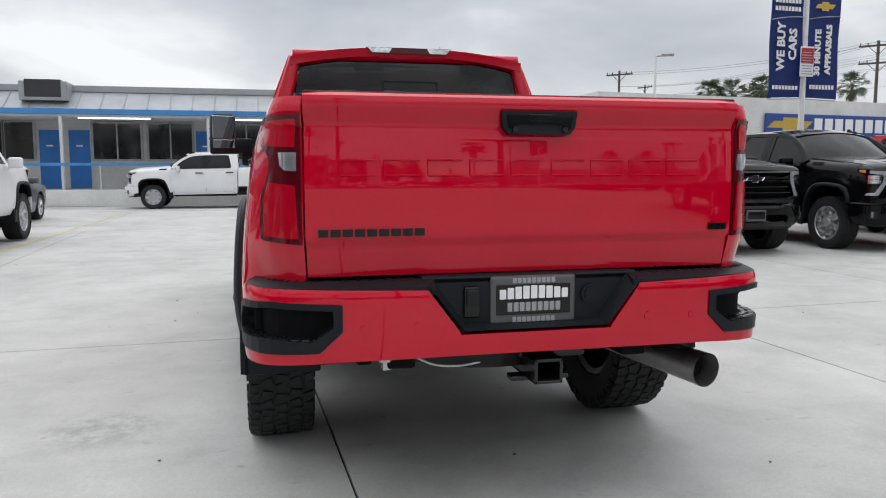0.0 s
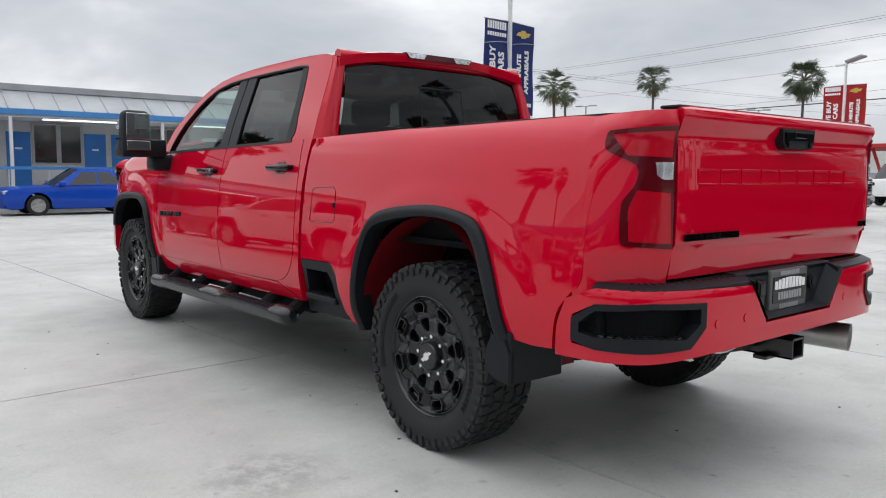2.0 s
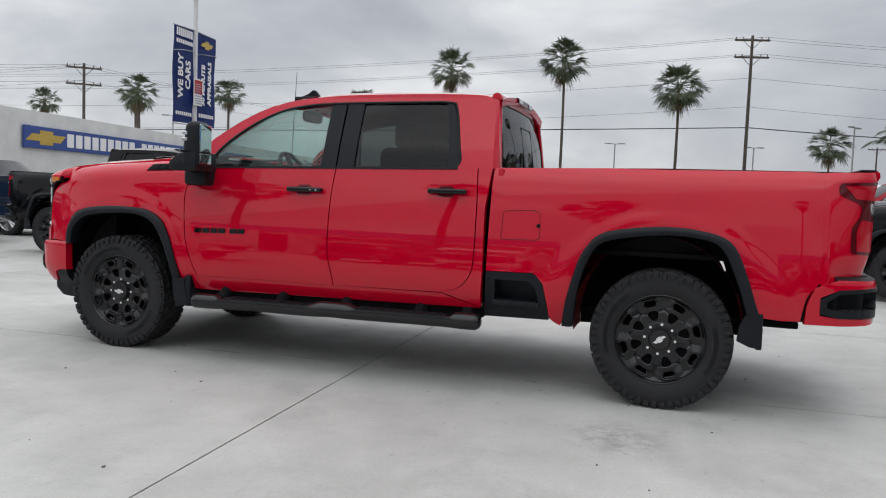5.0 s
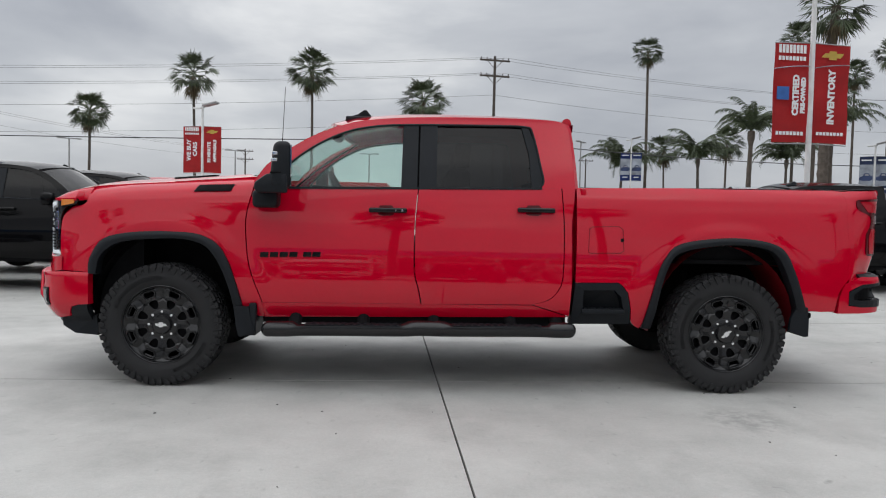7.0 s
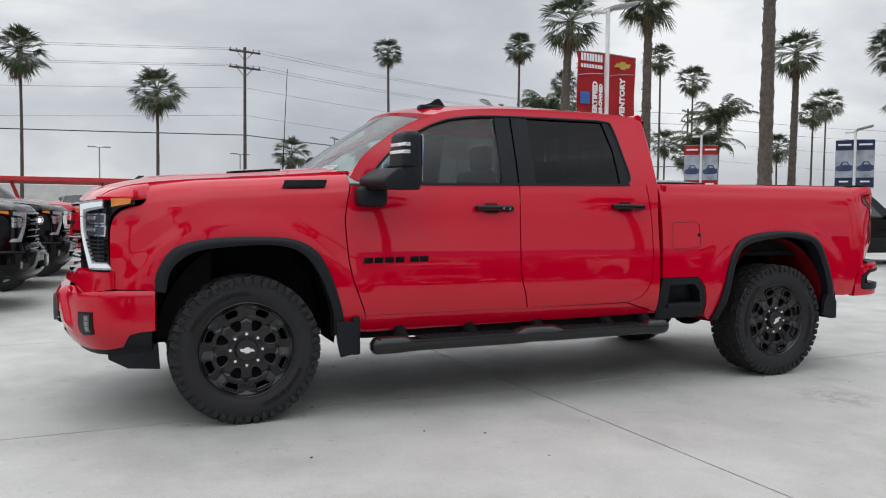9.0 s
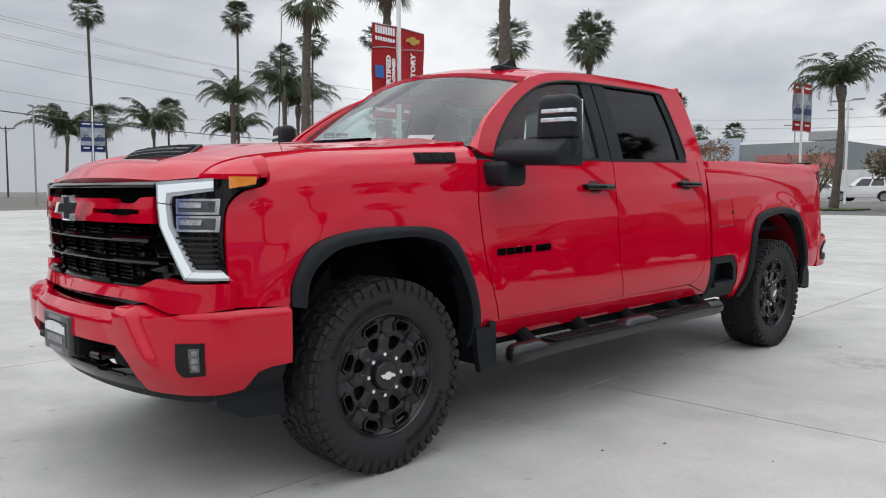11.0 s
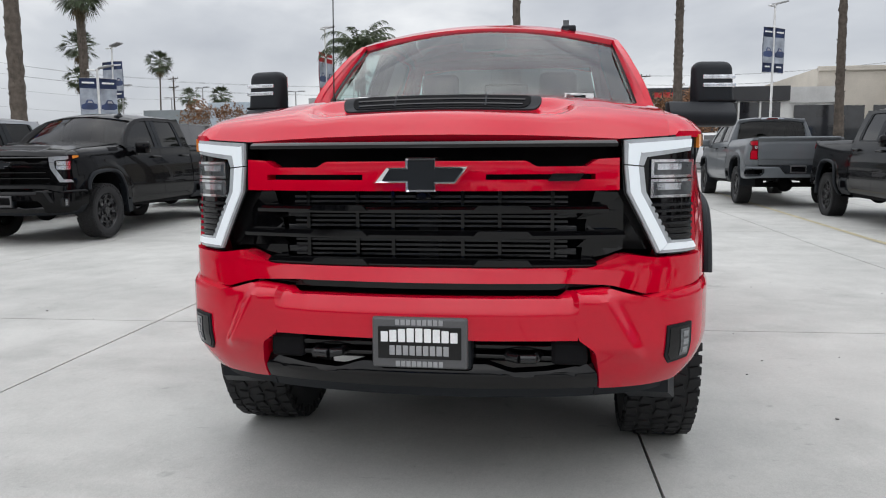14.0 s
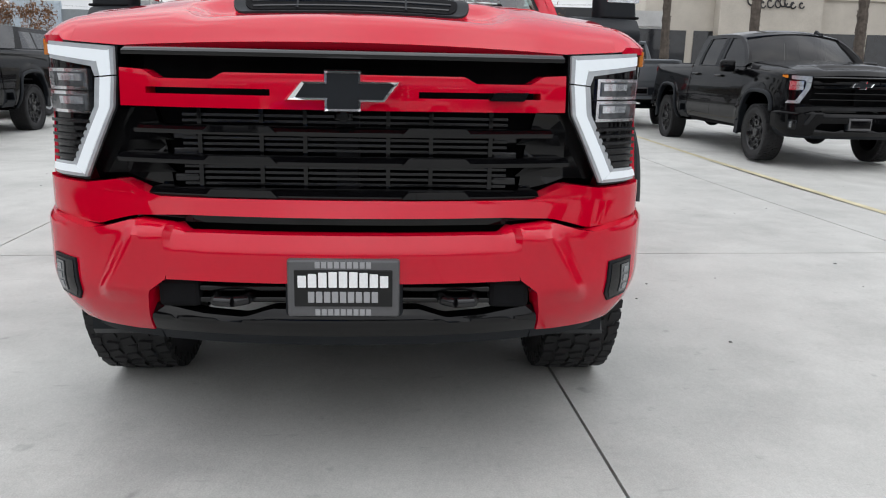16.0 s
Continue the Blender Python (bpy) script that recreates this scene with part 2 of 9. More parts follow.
def glide(tab, x):
    """Like interp, with rounded corners."""
    return sum(interp(tab, x + k * 0.02) * w for k, w in ((-2, 1), (-1, 2), (0, 3), (1, 2), (2, 1))) / 9


def lettering(name, text, size, material, parent, m, depth=0.004, wide=1.0, bold=0.0, label=""):
    cu = bpy.data.curves.new(name, "FONT")
    cu.body, cu.size, cu.extrude, cu.align_x, cu.align_y = text, size, depth, "CENTER", "CENTER"
    cu.offset, cu.resolution_u = bold, 2
    tmp = new("letters", cu)
    dg = bpy.context.evaluated_depsgraph_get()
    me = bpy.data.meshes.new_from_object(tmp.evaluated_get(dg))
    bpy.data.objects.remove(tmp)
    bpy.data.curves.remove(cu)
    me.materials.clear()
    me.materials.append(material)
    me.transform(Matrix.Diagonal((wide, 1, 1, 1)))
    ob = new(name, me)
    ob.parent, ob.matrix_local = parent, m
    if label:
        ob["label"] = label
    return ob


def ground_z(x, y=0.0):
    """The lot lies level under the truck, rises gently behind it and falls gently before it."""
    a = max(0.0, -4.0 - x)
    b = max(0.0, x - 6.0)
    return min(0.012 * a, 0.55) - min(0.0095 * b, 0.35)

# ---- ground ----
CONCRETE = mat("lot_concrete", (0.44, 0.435, 0.425), 0.62, 0, 0.0, 1, fine=0)
n, l = CONCRETE.node_tree.nodes, CONCRETE.node_tree.links
b = n["Principled BSDF"]
tc = n.new("ShaderNodeTexCoord")
def noise_node(scale, detail, lo, hi, to_lo, to_hi, rough=0.55, stretch=None):
    a, r = n.new("ShaderNodeTexNoise"), n.new("ShaderNodeMapRange")
    a.inputs["Scale"].default_value, a.inputs["Detail"].default_value, a.inputs["Roughness"].default_value = scale, detail, rough
    if stretch:
        mp = n.new("ShaderNodeMapping")
        mp.inputs["Scale"].default_value = stretch
        l.new(tc.outputs["Object"], mp.inputs["Vector"])
        l.new(mp.outputs["Vector"], a.inputs["Vector"])
    else:
        l.new(tc.outputs["Object"], a.inputs["Vector"])
    r.inputs["From Min"].default_value, r.inputs["From Max"].default_value = lo, hi
    r.inputs["To Min"].default_value, r.inputs["To Max"].default_value = to_lo, to_hi
    l.new(a.outputs["Fac"], r.inputs["Value"])
    return r.outputs["Result"]
def times(a, c):
    m_ = n.new("ShaderNodeMath")
    m_.operation = "MULTIPLY"
    l.new(a, m_.inputs[0])
    l.new(c, m_.inputs[1])
    return m_.outputs["Value"]
v = times(noise_node(0.35, 6, 0.3, 0.7, 0.82, 1.12), noise_node(2.6, 6, 0.3, 0.7, 0.90, 1.08))
v = times(v, noise_node(45, 3, 0.3, 0.7, 0.95, 1.05))
v = times(v, noise_node(1.0, 4, 0.56, 0.78, 1.0, 0.80, 0.6, (1.0, 0.25, 1)))
v = times(v, noise_node(7, 2, 0.70, 0.80, 1.0, 0.62))
v = times(v, noise_node(0.9, 7, 0.50, 0.62, 1.0, 0.88, 0.7))
v = times(v, noise_node(16, 4, 0.64, 0.74, 1.0, 0.80, 0.6, (1.0, 0.35, 1)))
v = times(v, noise_node(160, 2, 0.3, 0.7, 0.90, 1.08))
# an old grey scuff on one slab
far_, near_ = n.new("ShaderNodeVectorMath"), n.new("ShaderNodeMapRange")
squash = n.new("ShaderNodeMapping")
squash.inputs["Location"].default_value, squash.inputs["Rotation"].default_value = (0, 0, 0), (0, 0, radians(38))
l.new(tc.outputs["Object"], squash.inputs["Vector"])
far_.operation = "DISTANCE"
c_, s_ = math.cos(radians(38)), math.sin(radians(38))
far_.inputs[1].default_value = (-1.84 * c_ - 1.70 * s_, -1.84 * s_ + 1.70 * c_, 0)
near_.inputs["From Min"].default_value, near_.inputs["From Max"].default_value = 0.12, 0.36
near_.inputs["To Min"].default_value, near_.inputs["To Max"].default_value = 1.0, 0.0
l.new(squash.outputs["Vector"], far_.inputs[0])
l.new(far_.outputs["Value"], near_.inputs["Value"])
patchy = times(near_.outputs["Result"], noise_node(9, 5, 0.42, 0.58, 0.0, 0.30, 0.7))
one = n.new("ShaderNodeMath")
one.operation, one.inputs[0].default_value = "SUBTRACT", 1.0
l.new(patchy, one.inputs[1])
v = times(v, one.outputs["Value"])
sc = n.new("ShaderNodeVectorMath")
sc.operation = "SCALE"
sc.inputs[0].default_value = (0.465, 0.462, 0.438)
l.new(v, sc.inputs["Scale"])
l.new(sc.outputs["Vector"], b.inputs["Base Color"])
bp = n.new("ShaderNodeBump")
bp.inputs["Strength"].default_value, bp.inputs["Distance"].default_value = 0.12, 0.01
l.new(noise_node(90, 5, 0.2, 0.8, 0, 1), bp.inputs["Height"])
l.new(bp.outputs["Normal"], b.inputs["Normal"])
ASPHALT = mat("asphalt", (0.115, 0.113, 0.111), 0.9, 0, 0.2, 0.8, bump=0.2, bscale=40)
SOIL = mat("far_ground", (0.13, 0.125, 0.11), 0.95, 0, 0.25, 0.1)
JOINT = mat("joint_filler", (0.022, 0.021, 0.020), 0.9, 0, 0.3, 4)
YELLOW = mat("worn_yellow_paint", (0.46, 0.41, 0.27), 0.8, 0, 0.25, 3)
STAIN = mat("dark_grit", (0.10, 0.095, 0.09), 0.85, 0, 0.3, 9)

# the ground is one sheet; the slabs of the lot lie on it
xs = [-600, -250, -120, -90] + list(np.linspace(-70, 60, 66)) + [90, 150, 300, 600]
ys = [-600, -300, -150, -100, -60, -30, 0, 30, 60, 120, 300, 600]
bm = bmesh.new()
gv = [[bm.verts.new((x, y, ground_z(x) - 0.03)) for y in ys] for x in xs]
for i in range(len(xs) - 1):
    for j in range(len(ys) - 1):
        bm.faces.new((gv[i][j], gv[i + 1][j], gv[i + 1][j + 1], gv[i][j + 1]))
tagged(link("ground", bm, SOIL), "grey-brown open ground reaching the horizon", "ground", kind="structure")

TURN = Matrix.Rotation(radians(2.4), 4, "Z")
lot = thing("pavement", "pale concrete lot slabs with dark joints", "pavement", kind="structure")
xl = [-29.9, -23.4, -16.25, -9.75, -6.5, 0.085, 6.5, 13.0, 19.5, 24.0]
yl = [-48.0, -38.3, -31.8, -25.3, -18.8, -12.3, -9.05, -5.8, -2.55, 0.71, 3.97, 7.2, 10.5, 17.0, 24.0]
g_ = 0.0058
for i in range(len(xl) - 1):
    for j in range(len(yl) - 1):
        bm = bmesh.new()
        far = abs(xl[i]) > 12 or abs(yl[j]) > 12
        gap = g_
        n1 = 4
        tv = []
        for a in range(n1 + 1):
            row = []
            for c in range(2):
                u = xl[i] + gap + (xl[i + 1] - xl[i] - 2 * gap) * a / n1
                w = yl[j] + gap + (yl[j + 1] - yl[j] - 2 * gap) * c
                p = TURN @ Vector((u, w, 0))
                row.append((p.x, p.y, ground_z(p.x)))
            tv.append(row)
        tops = [[bm.verts.new(c) for c in r] for r in tv]
        lows = [[bm.verts.new((c[0], c[1], c[2] - 0.028)) for c in r] for r in tv]
        for a in range(n1):
            bm.faces.new((tops[a][0], tops[a + 1][0], tops[a + 1][1], tops[a][1]))
            for c in (0, 1):
                q = (tops[a][c], tops[a + 1][c], lows[a + 1][c], lows[a][c])
                bm.faces.new(q if c else q[::-1])
        for a in (0, n1):
            q = (tops[a][0], tops[a][1], lows[a][1], lows[a][0])
            bm.faces.new(q)
        bmesh.ops.recalc_face_normals(bm, faces=bm.faces[:])
        link("slab", bm, CONCRETE, lot)
bm = bmesh.new()
for x0, x1 in zip(np.linspace(-29.9, 24, 28)[:-1], np.linspace(-29.9, 24, 28)[1:]):
    q = [TURN @ Vector((x, y, 0)) for x, y in ((x0, -48), (x1, -48), (x1, 24), (x0, 24))]
    bm.faces.new([bm.verts.new((p.x, p.y, ground_z(p.x) - 0.020)) for p in q])
link("joint_bed", bm, JOINT, lot)


def strip_on_ground(name, pts, width, material, label, up=0.004):
    bm = bmesh.new()
    for (x0, y0), (x1, y1) in zip(pts, pts[1:]):
        d = Vector((x1 - x0, y1 - y0, 0)).normalized()
        nn = Vector((-d.y, d.x, 0)) * width / 2
        k = 6
        for q in range(k):
            a = Vector((x0, y0, 0)).lerp(Vector((x1, y1, 0)), q / k)
            c = Vector((x0, y0, 0)).lerp(Vector((x1, y1, 0)), (q + 1) / k)
            vs = [a - nn, c - nn, c + nn, a + nn]
            bm.faces.new([bm.verts.new((p.x, p.y, ground_z(p.x) + up)) for p in vs])
    return tagged(link(name, bm, material), label, "road marking", kind="structure")


strip_on_ground("painted_line", [(-29, 4.49), (-1.5, 4.72)], 0.10, YELLOW, "worn yellow parking line on the concrete")
strip_on_ground("painted_line", [(6.5, 4.75), (17, 4.85)], 0.10, YELLOW, "worn yellow parking line on the concrete")
rnd = random.Random(9)
bm = bmesh.new()
for k in range(90):
    x, y, r = rnd.uniform(-6, 7), rnd.uniform(-4, 6.5), rnd.uniform(0.003, 0.009)
    ring = [bm.verts.new((x + r * rnd.uniform(0.6, 1.3) * math.cos(a), y + r * rnd.uniform(0.6, 1.3) * math.sin(a), 0.003)) for a in np.linspace(0, 5.4, 7)]
    f = bm.faces.new(ring)
    e_ = bmesh.ops.extrude_face_region(bm, geom=[f])
    for v_ in e_["geom"]:
        if isinstance(v_, bmesh.types.BMVert):
            v_.co.z += 0.003
tagged(link("debris", bm, STAIN), "scattered dark specks and grit", "debris", kind="stuff")

# street beyond the lot
bm = bmesh.new()
for x0, x1 in ((-30.3, -37), (-37, -44), (-44, -52), (-52, -62)):
    bm.faces.new([bm.verts.new((x, y, ground_z(x) - 0.022)) for x, y in ((x0, -150), (x0, 90), (x1, 90), (x1, -150))])
tagged(link("road", bm, ASPHALT), "dark asphalt street beside the lot", "road", kind="structure")
KERB = mat("kerb_concrete", (0.36, 0.355, 0.34), 0.85, 0, 0.15, 2)
for x0 in (-30.5, -52.4):
    bm = bmesh.new()
    for y0, y1 in ((-150, -60), (-60, -14), (-14, -9), (-1, 12), (18, 60)):
        box(bm, (x0, y0, ground_z(x0) - 0.03), (x0 + 0.18, y1, ground_z(x0) + 0.09), 0.02)
    tagged(link("kerb", bm, KERB), "grey concrete kerb beside the street", "kerb", kind="structure")
GRASS = mat("mown_grass", (0.06, 0.09, 0.025), 0.9, 0, 0.3, 3, bump=0.5, bscale=60)
bm = bmesh.new()
for y0, y1 in ((-40, -14.2), (-13.8, -9.2)):
    box(bm, (-37.4, y0, ground_z(-37) - 0.02), (-34.8, y1, ground_z(-37) + 0.05), 0.03)
tagged(link("grass_verge", bm, GRASS), "strip of mown green grass at the lot's edge", "grass", kind="stuff")


# ---- banners, poles and lamps ----
POLE = mat("white_pole_paint", (0.72, 0.72, 0.71), 0.5, 0, 0.08, 4)
GREYPOLE = mat("galvanised_pole", (0.33, 0.33, 0.33), 0.5, 0.3, 0.15, 4)
BLUE_CLOTH = mat("blue_banner_vinyl", (0.018, 0.045, 0.20), 0.55, 0, 0.12, 2)
RED_CLOTH = mat("red_banner_vinyl", (0.46, 0.022, 0.025), 0.55, 0, 0.10, 2)
CARBLUE = mat("dark_blue_banner_print", (0.03, 0.05, 0.13), 0.5, 0, 0.5, 1.2)
GREYPRINT = mat("grey_banner_print", (0.30, 0.33, 0.38), 0.5, 0, 0.4, 1.5)
GMBLUE = mat("blue_square_print", (0.03, 0.12, 0.38), 0.5)


def pole_with_banners(at, height, yaw, cloth, left, right, w, h, ztop, lamp=True, label="", prints=None, gap=0.14):
    """A lamp pole at a plan place; its two banners stand in the local x direction."""
    x, y = at
    g = thing("banner_pole", label, "banner pole", at=pose(x, y, ground_z(x), 0, 0, yaw))
    bm = bmesh.new()
    rod(bm, (0, 0, 0), (0, 0, height), 0.075, 0.06, seg=16)
    smooth(link("pole", bm, POLE, g), 40)
    if lamp:
        bm = bmesh.new()
        rod(bm, (-0.1, 0, height - 0.1), (0.12, 0, height - 0.02), 0.04, seg=8)
        box(bm, (0.05, -0.28, height - 0.04), (0.85, 0.28, height + 0.06), 0.03, m=Matrix.Translation((0, 0, height)) @ Matrix.Rotation(radians(-14), 4, "Y") @ Matrix.Translation((0, 0, -height)))
        link("lamp_head", bm, GREYPOLE, g)
        bm = bmesh.new()
        box(bm, (-0.50, -0.08, height - 0.15), (-0.12, 0.08, height - 0.05), 0.03)
        rod(bm, (-0.15, 0, height - 0.1), (0, 0, height - 0.1), 0.035, seg=8)
        link("lamp_head", bm, POLE, g)
    for sgn, words in ((-1, left), (1, right)):
        bm = bmesh.new()
        nx, nz = 6, 10
        gvx = []
        for j in range(nz + 1):
            r = []
            for i in range(nx + 1):
                xx = sgn * (gap / 2 + w * i / nx)
                zz = ztop - h * j / nz - 0.03 * (i / nx)
                r.append(bm.verts.new((xx, 0.02 * math.sin(j * 0.8 + i * 0.7), zz)))
            gvx.append(r)
        for j in range(nz):
            for i in range(nx):
                bm.faces.new((gvx[j][i], gvx[j][i + 1], gvx[j + 1][i + 1], gvx[j + 1][i]))
        bmesh.ops.solidify(bm, geom=bm.faces[:], thickness=0.01)
        bn = smooth(link("banner", bm, cloth, g), 40)
        for zz in (ztop + 0.01, ztop - h - 0.03):
            bm = bmesh.new()
            rod(bm, (0, 0, zz), (sgn * (gap / 2 + w), 0, zz - 0.03), 0.014, seg=6)
            link("banner_arm", bm, GREYPOLE, g)
        xc = sgn * (gap / 2 + w / 2)
        for text, size, dx, dz in words:
            if text == "#bars":
                for k in range(8):
                    boxpart("banner_bar", (xc - w * 0.40 + k * w * 0.1, -0.036, ztop - size), (xc - w * 0.40 + k * w * 0.1 + w * 0.075, -0.032, ztop - size + dz), WHITE, bn)
            elif text == "#emblem":
                bm = bmesh.new()
                s_ = w * 2.0
                prism(bm, [(p[0] * s_ + xc, (p[1] - 1.169) * s_ + ztop - size) for p in BOW], lambda p, d: (p[0], -0.034 + d, p[1]), 0.004)
                link("banner_emblem", bm, GOLD, bn)
            elif text == "#square":
                boxpart("banner_square", (xc + dx - size / 2, -0.036, ztop - dz - size / 2), (xc + dx + size / 2, -0.032, ztop - dz + size / 2), GMBLUE, bn)
            elif text == "#sweep":
                bm = bmesh.new()
                for k in range(10):
                    t0, t1 = k / 10, (k + 1) / 10
                    a = (xc - w / 2 + w * t0, ztop - size - 0.10 * (1 - t0) ** 2)
                    c = (xc - w / 2 + w * t1, ztop - size - 0.10 * (1 - t1) ** 2)
                    rod(bm, (a[0], -0.033, a[1]), (c[0], -0.033, c[1]), 0.012, seg=4)
                link("banner_sweep", bm, GREYPRINT, bn)
            elif text == "#car":
                # one large picture: a pale field with a dark car on it, bars above and below
                field = boxpart("banner_picture", (xc - w * 0.49, -0.034, ztop - h * 0.80), (xc + w * 0.49, -0.030, ztop - h * 0.22), GREYPRINT, bn)
                bm = bmesh.new()
                zc_ = ztop - h * 0.64
                shape = [(0, 0), (0.02, 0.3), (0.25, 0.42), (0.38, 0.75), (0.7, 0.75), (0.82, 0.45), (1, 0.4), (1, 0.02), (0.8, -0.1), (0.2, -0.1)]
                prism(bm, [(xc + (q[0] - 0.5) * w * 0.94, zc_ + q[1] * w * 0.72) for q in shape], lambda p, d: (p[0], -0.038 + d, p[1]), 0.004)
                link("picture_car", bm, CARBLUE, field)
                bm = bmesh.new()
                prism(bm, [(xc + (q[0] - 0.5) * w * 0.94, zc_ + q[1] * w * 0.72) for q in ((0.40, 0.47), (0.45, 0.66), (0.66, 0.66), (0.74, 0.47))], lambda p, d: (p[0], -0.041 + d, p[1]), 0.003)
                link("picture_glass", bm, SILVERINK, field)
                for z_, half_ in ((0.12, 0.36), (0.90, 0.26)):
                    boxpart("banner_bar", (xc - w * half_, -0.036, ztop - h * z_), (xc + w * half_, -0.032, ztop - h * z_ + 0.09), WHITE, bn)
            else:
                lettering("banner_lettering", text, size, WHITE, bn, Matrix.Translation((xc + dx, -0.034, ztop - dz)) @ Matrix.Rotation(radians(90), 4, "X") @ Matrix.Rotation(radians(90), 4, "Z"), 0.002, 1.0, 0.012)
    return g


BOW = [(-0.166, 1.141), (-0.117, 1.197), (-0.056, 1.197), (-0.056, 1.226), (0.050, 1.226), (0.050, 1.199), (0.160, 1.199), (0.112, 1.138), (0.050, 1.138), (0.050, 1.112), (-0.056, 1.112), (-0.056, 1.141)]


def yaw_to(a, b):
    """The turn that brings local +x from a to b, so that the face at -y looks to the right of that way."""
    return math.degrees(math.atan2(b[1] - a[1], b[0] - a[0]))


blue = pole_with_banners((10.45, -11.7), 6.6, yaw_to((10.38, -10.66), (10.5, -12.6)), BLUE_CLOTH,
    [("#bars", 0.26, 0, 0.20), ("#bars", 0.44, 0, 0.10), ("#sweep", 0.56, 0, 0), ("WE BUY", 0.30, -0.16, 1.26), ("CARS", 0.30, 0.17, 1.20), ("#bars", 2.25, 0, 0.09)],
    [("#emblem", 0.28, 0, 0), ("#sweep", 0.50, 0, 0), ("30 MINUTE", 0.22, -0.17, 1.36), ("APPRAISALS", 0.22, 0.14, 1.28), ("#bars", 2.22, 0, 0.10)], 0.92, 2.42, 5.36, True, "white lamp pole with two blue vinyl banners")
sg = boxpart("notice_board", (-0.19, -0.11, 3.42), (0.19, -0.085, 4.12), WHITE, blue, 0.005, "small red and white notice")
boxpart("notice_field", (-0.175, -0.115, 3.72), (0.175, -0.108, 4.08), RED_CLOTH, sg)
bm = bmesh.new()
for k in range(9):
    box(bm, (-0.15, -0.118, 3.47 + k * 0.062), (0.15 - 0.02 * (k % 3), -0.112, 3.49 + k * 0.062))
link("notice_bars", bm, GREYPRINT, sg)
pole_with_banners((-9.45, -12.35), 6.75, yaw_to((-8.48, -12.28), (-10.45, -12.45)), RED_CLOTH,
    [("#bars", 0.26, 0, 0.20), ("#bars", 0.44, 0, 0.10), ("#sweep", 0.56, 0, 0), ("CERTIFIED", 0.215, 0.12, 1.28), ("PRE-OWNED", 0.15, 0.31, 1.28), ("#square", 0.32, -0.22, 1.24), ("#bars", 2.26, 0, 0.09)],
    [("#emblem", 0.28, 0, 0), ("#sweep", 0.50, 0, 0), ("INVENTORY", 0.24, 0.0, 1.30), ("#bars", 2.24, 0, 0.08)], 0.92, 2.42, 5.55, True, "white lamp pole with two red vinyl banners")
pole_with_banners((11.55, -34.8), 6.6, yaw_to((12.6, -34.9), (10.5, -34.7)), RED_CLOTH,
    [("#bars", 0.26, 0, 0.20), ("#bars", 0.44, 0, 0.10), ("WE BUY", 0.30, -0.16, 1.26), ("CARS", 0.30, 0.17, 1.20)],
    [("#emblem", 0.28, 0, 0), ("30 MINUTE", 0.22, -0.17, 1.36), ("APPRAISALS", 0.22, 0.14, 1.28)], 0.95, 2.42, 5.55, True, "white lamp pole with two red banners, far off")
for at, yaw, cl, ht, zt in (((-27.8, -29.8), 141, RED_CLOTH, 5.6, 5.0), ((-38.2, -13.0), 172, RED_CLOTH, 8.0, 6.6), ((-44.6, -30.2), 75, CARBLUE, 8.2, 7.2), ((-42.0, 12.45), 128, CARBLUE, 9.1, 7.8), ((-31.0, -45), 148, CARBLUE, 6.2, 5.4), ((-33.0, -24.0), 131, CARBLUE, 5.5, 5.0), ((-19.0, -62.0), 164, BLUE_CLOTH, 8.0, 6.8)):
    pole_with_banners(at, ht, yaw, cl, [("#car", 0, 0, 0)], [("#car", 0, 0, 0)], 0.85, 2.5, zt, True, "lamp pole with two printed picture banners")


def lamp_post(at, height, yaw, label="grey twin-head parking lot lamp post", arm=0.9, heads=(1, -1)):
    x, y = at
    g = thing("lamp_post", label, "lamp post", group="parking lot lamp posts", at=pose(x, y, ground_z(x), 0, 0, yaw))
    bm = bmesh.new()
    rod(bm, (0, 0, 0), (0, 0, height), 0.08, 0.06, seg=10)
    link("pole", bm, POLE if height < 7 else GREYPOLE, g)
    for s_ in heads:
        bm = bmesh.new()
        rod(bm, (0, 0, height - 0.05), (s_ * arm * 0.4, 0, height - 0.02), 0.035, seg=6)
        box(bm, (s_ * arm * 0.35, -0.16, height - 0.05), (s_ * arm * 1.1, 0.16, height + 0.05), 0.02)
        link("lamp_head", bm, GREYPOLE, g)


lamp_post((27.6, -17.1), 6.6, 240, "white lamp post with one flood head", 0.75, (1,))
for at, hh, yw in (((40, -50), 7.5, 10), ((30.5, -62), 7.2, 40), ((18, -70), 7, 0), ((5, -72), 7, 0), ((-8, -75), 7, 20), ((-14, -60), 7.5, 60), ((-62, -40), 7.2, 80), ((-66, -34), 7.2, 60), ((-75, -42), 7.0, 70), ((-70, -26), 7.0, 90), ((-64, -20), 7.5, 90), ((-58, -52), 7.5, 30), ((-48, -14), 6.5, 80)):
    lamp_post(at, hh, yw)

# ---- utility poles and wires ----
WOOD = mat("weathered_pole_wood", (0.075, 0.062, 0.052), 0.9, 0, 0.25, 3)
WIRE = mat("dark_wire", (0.05, 0.05, 0.05), 0.6)


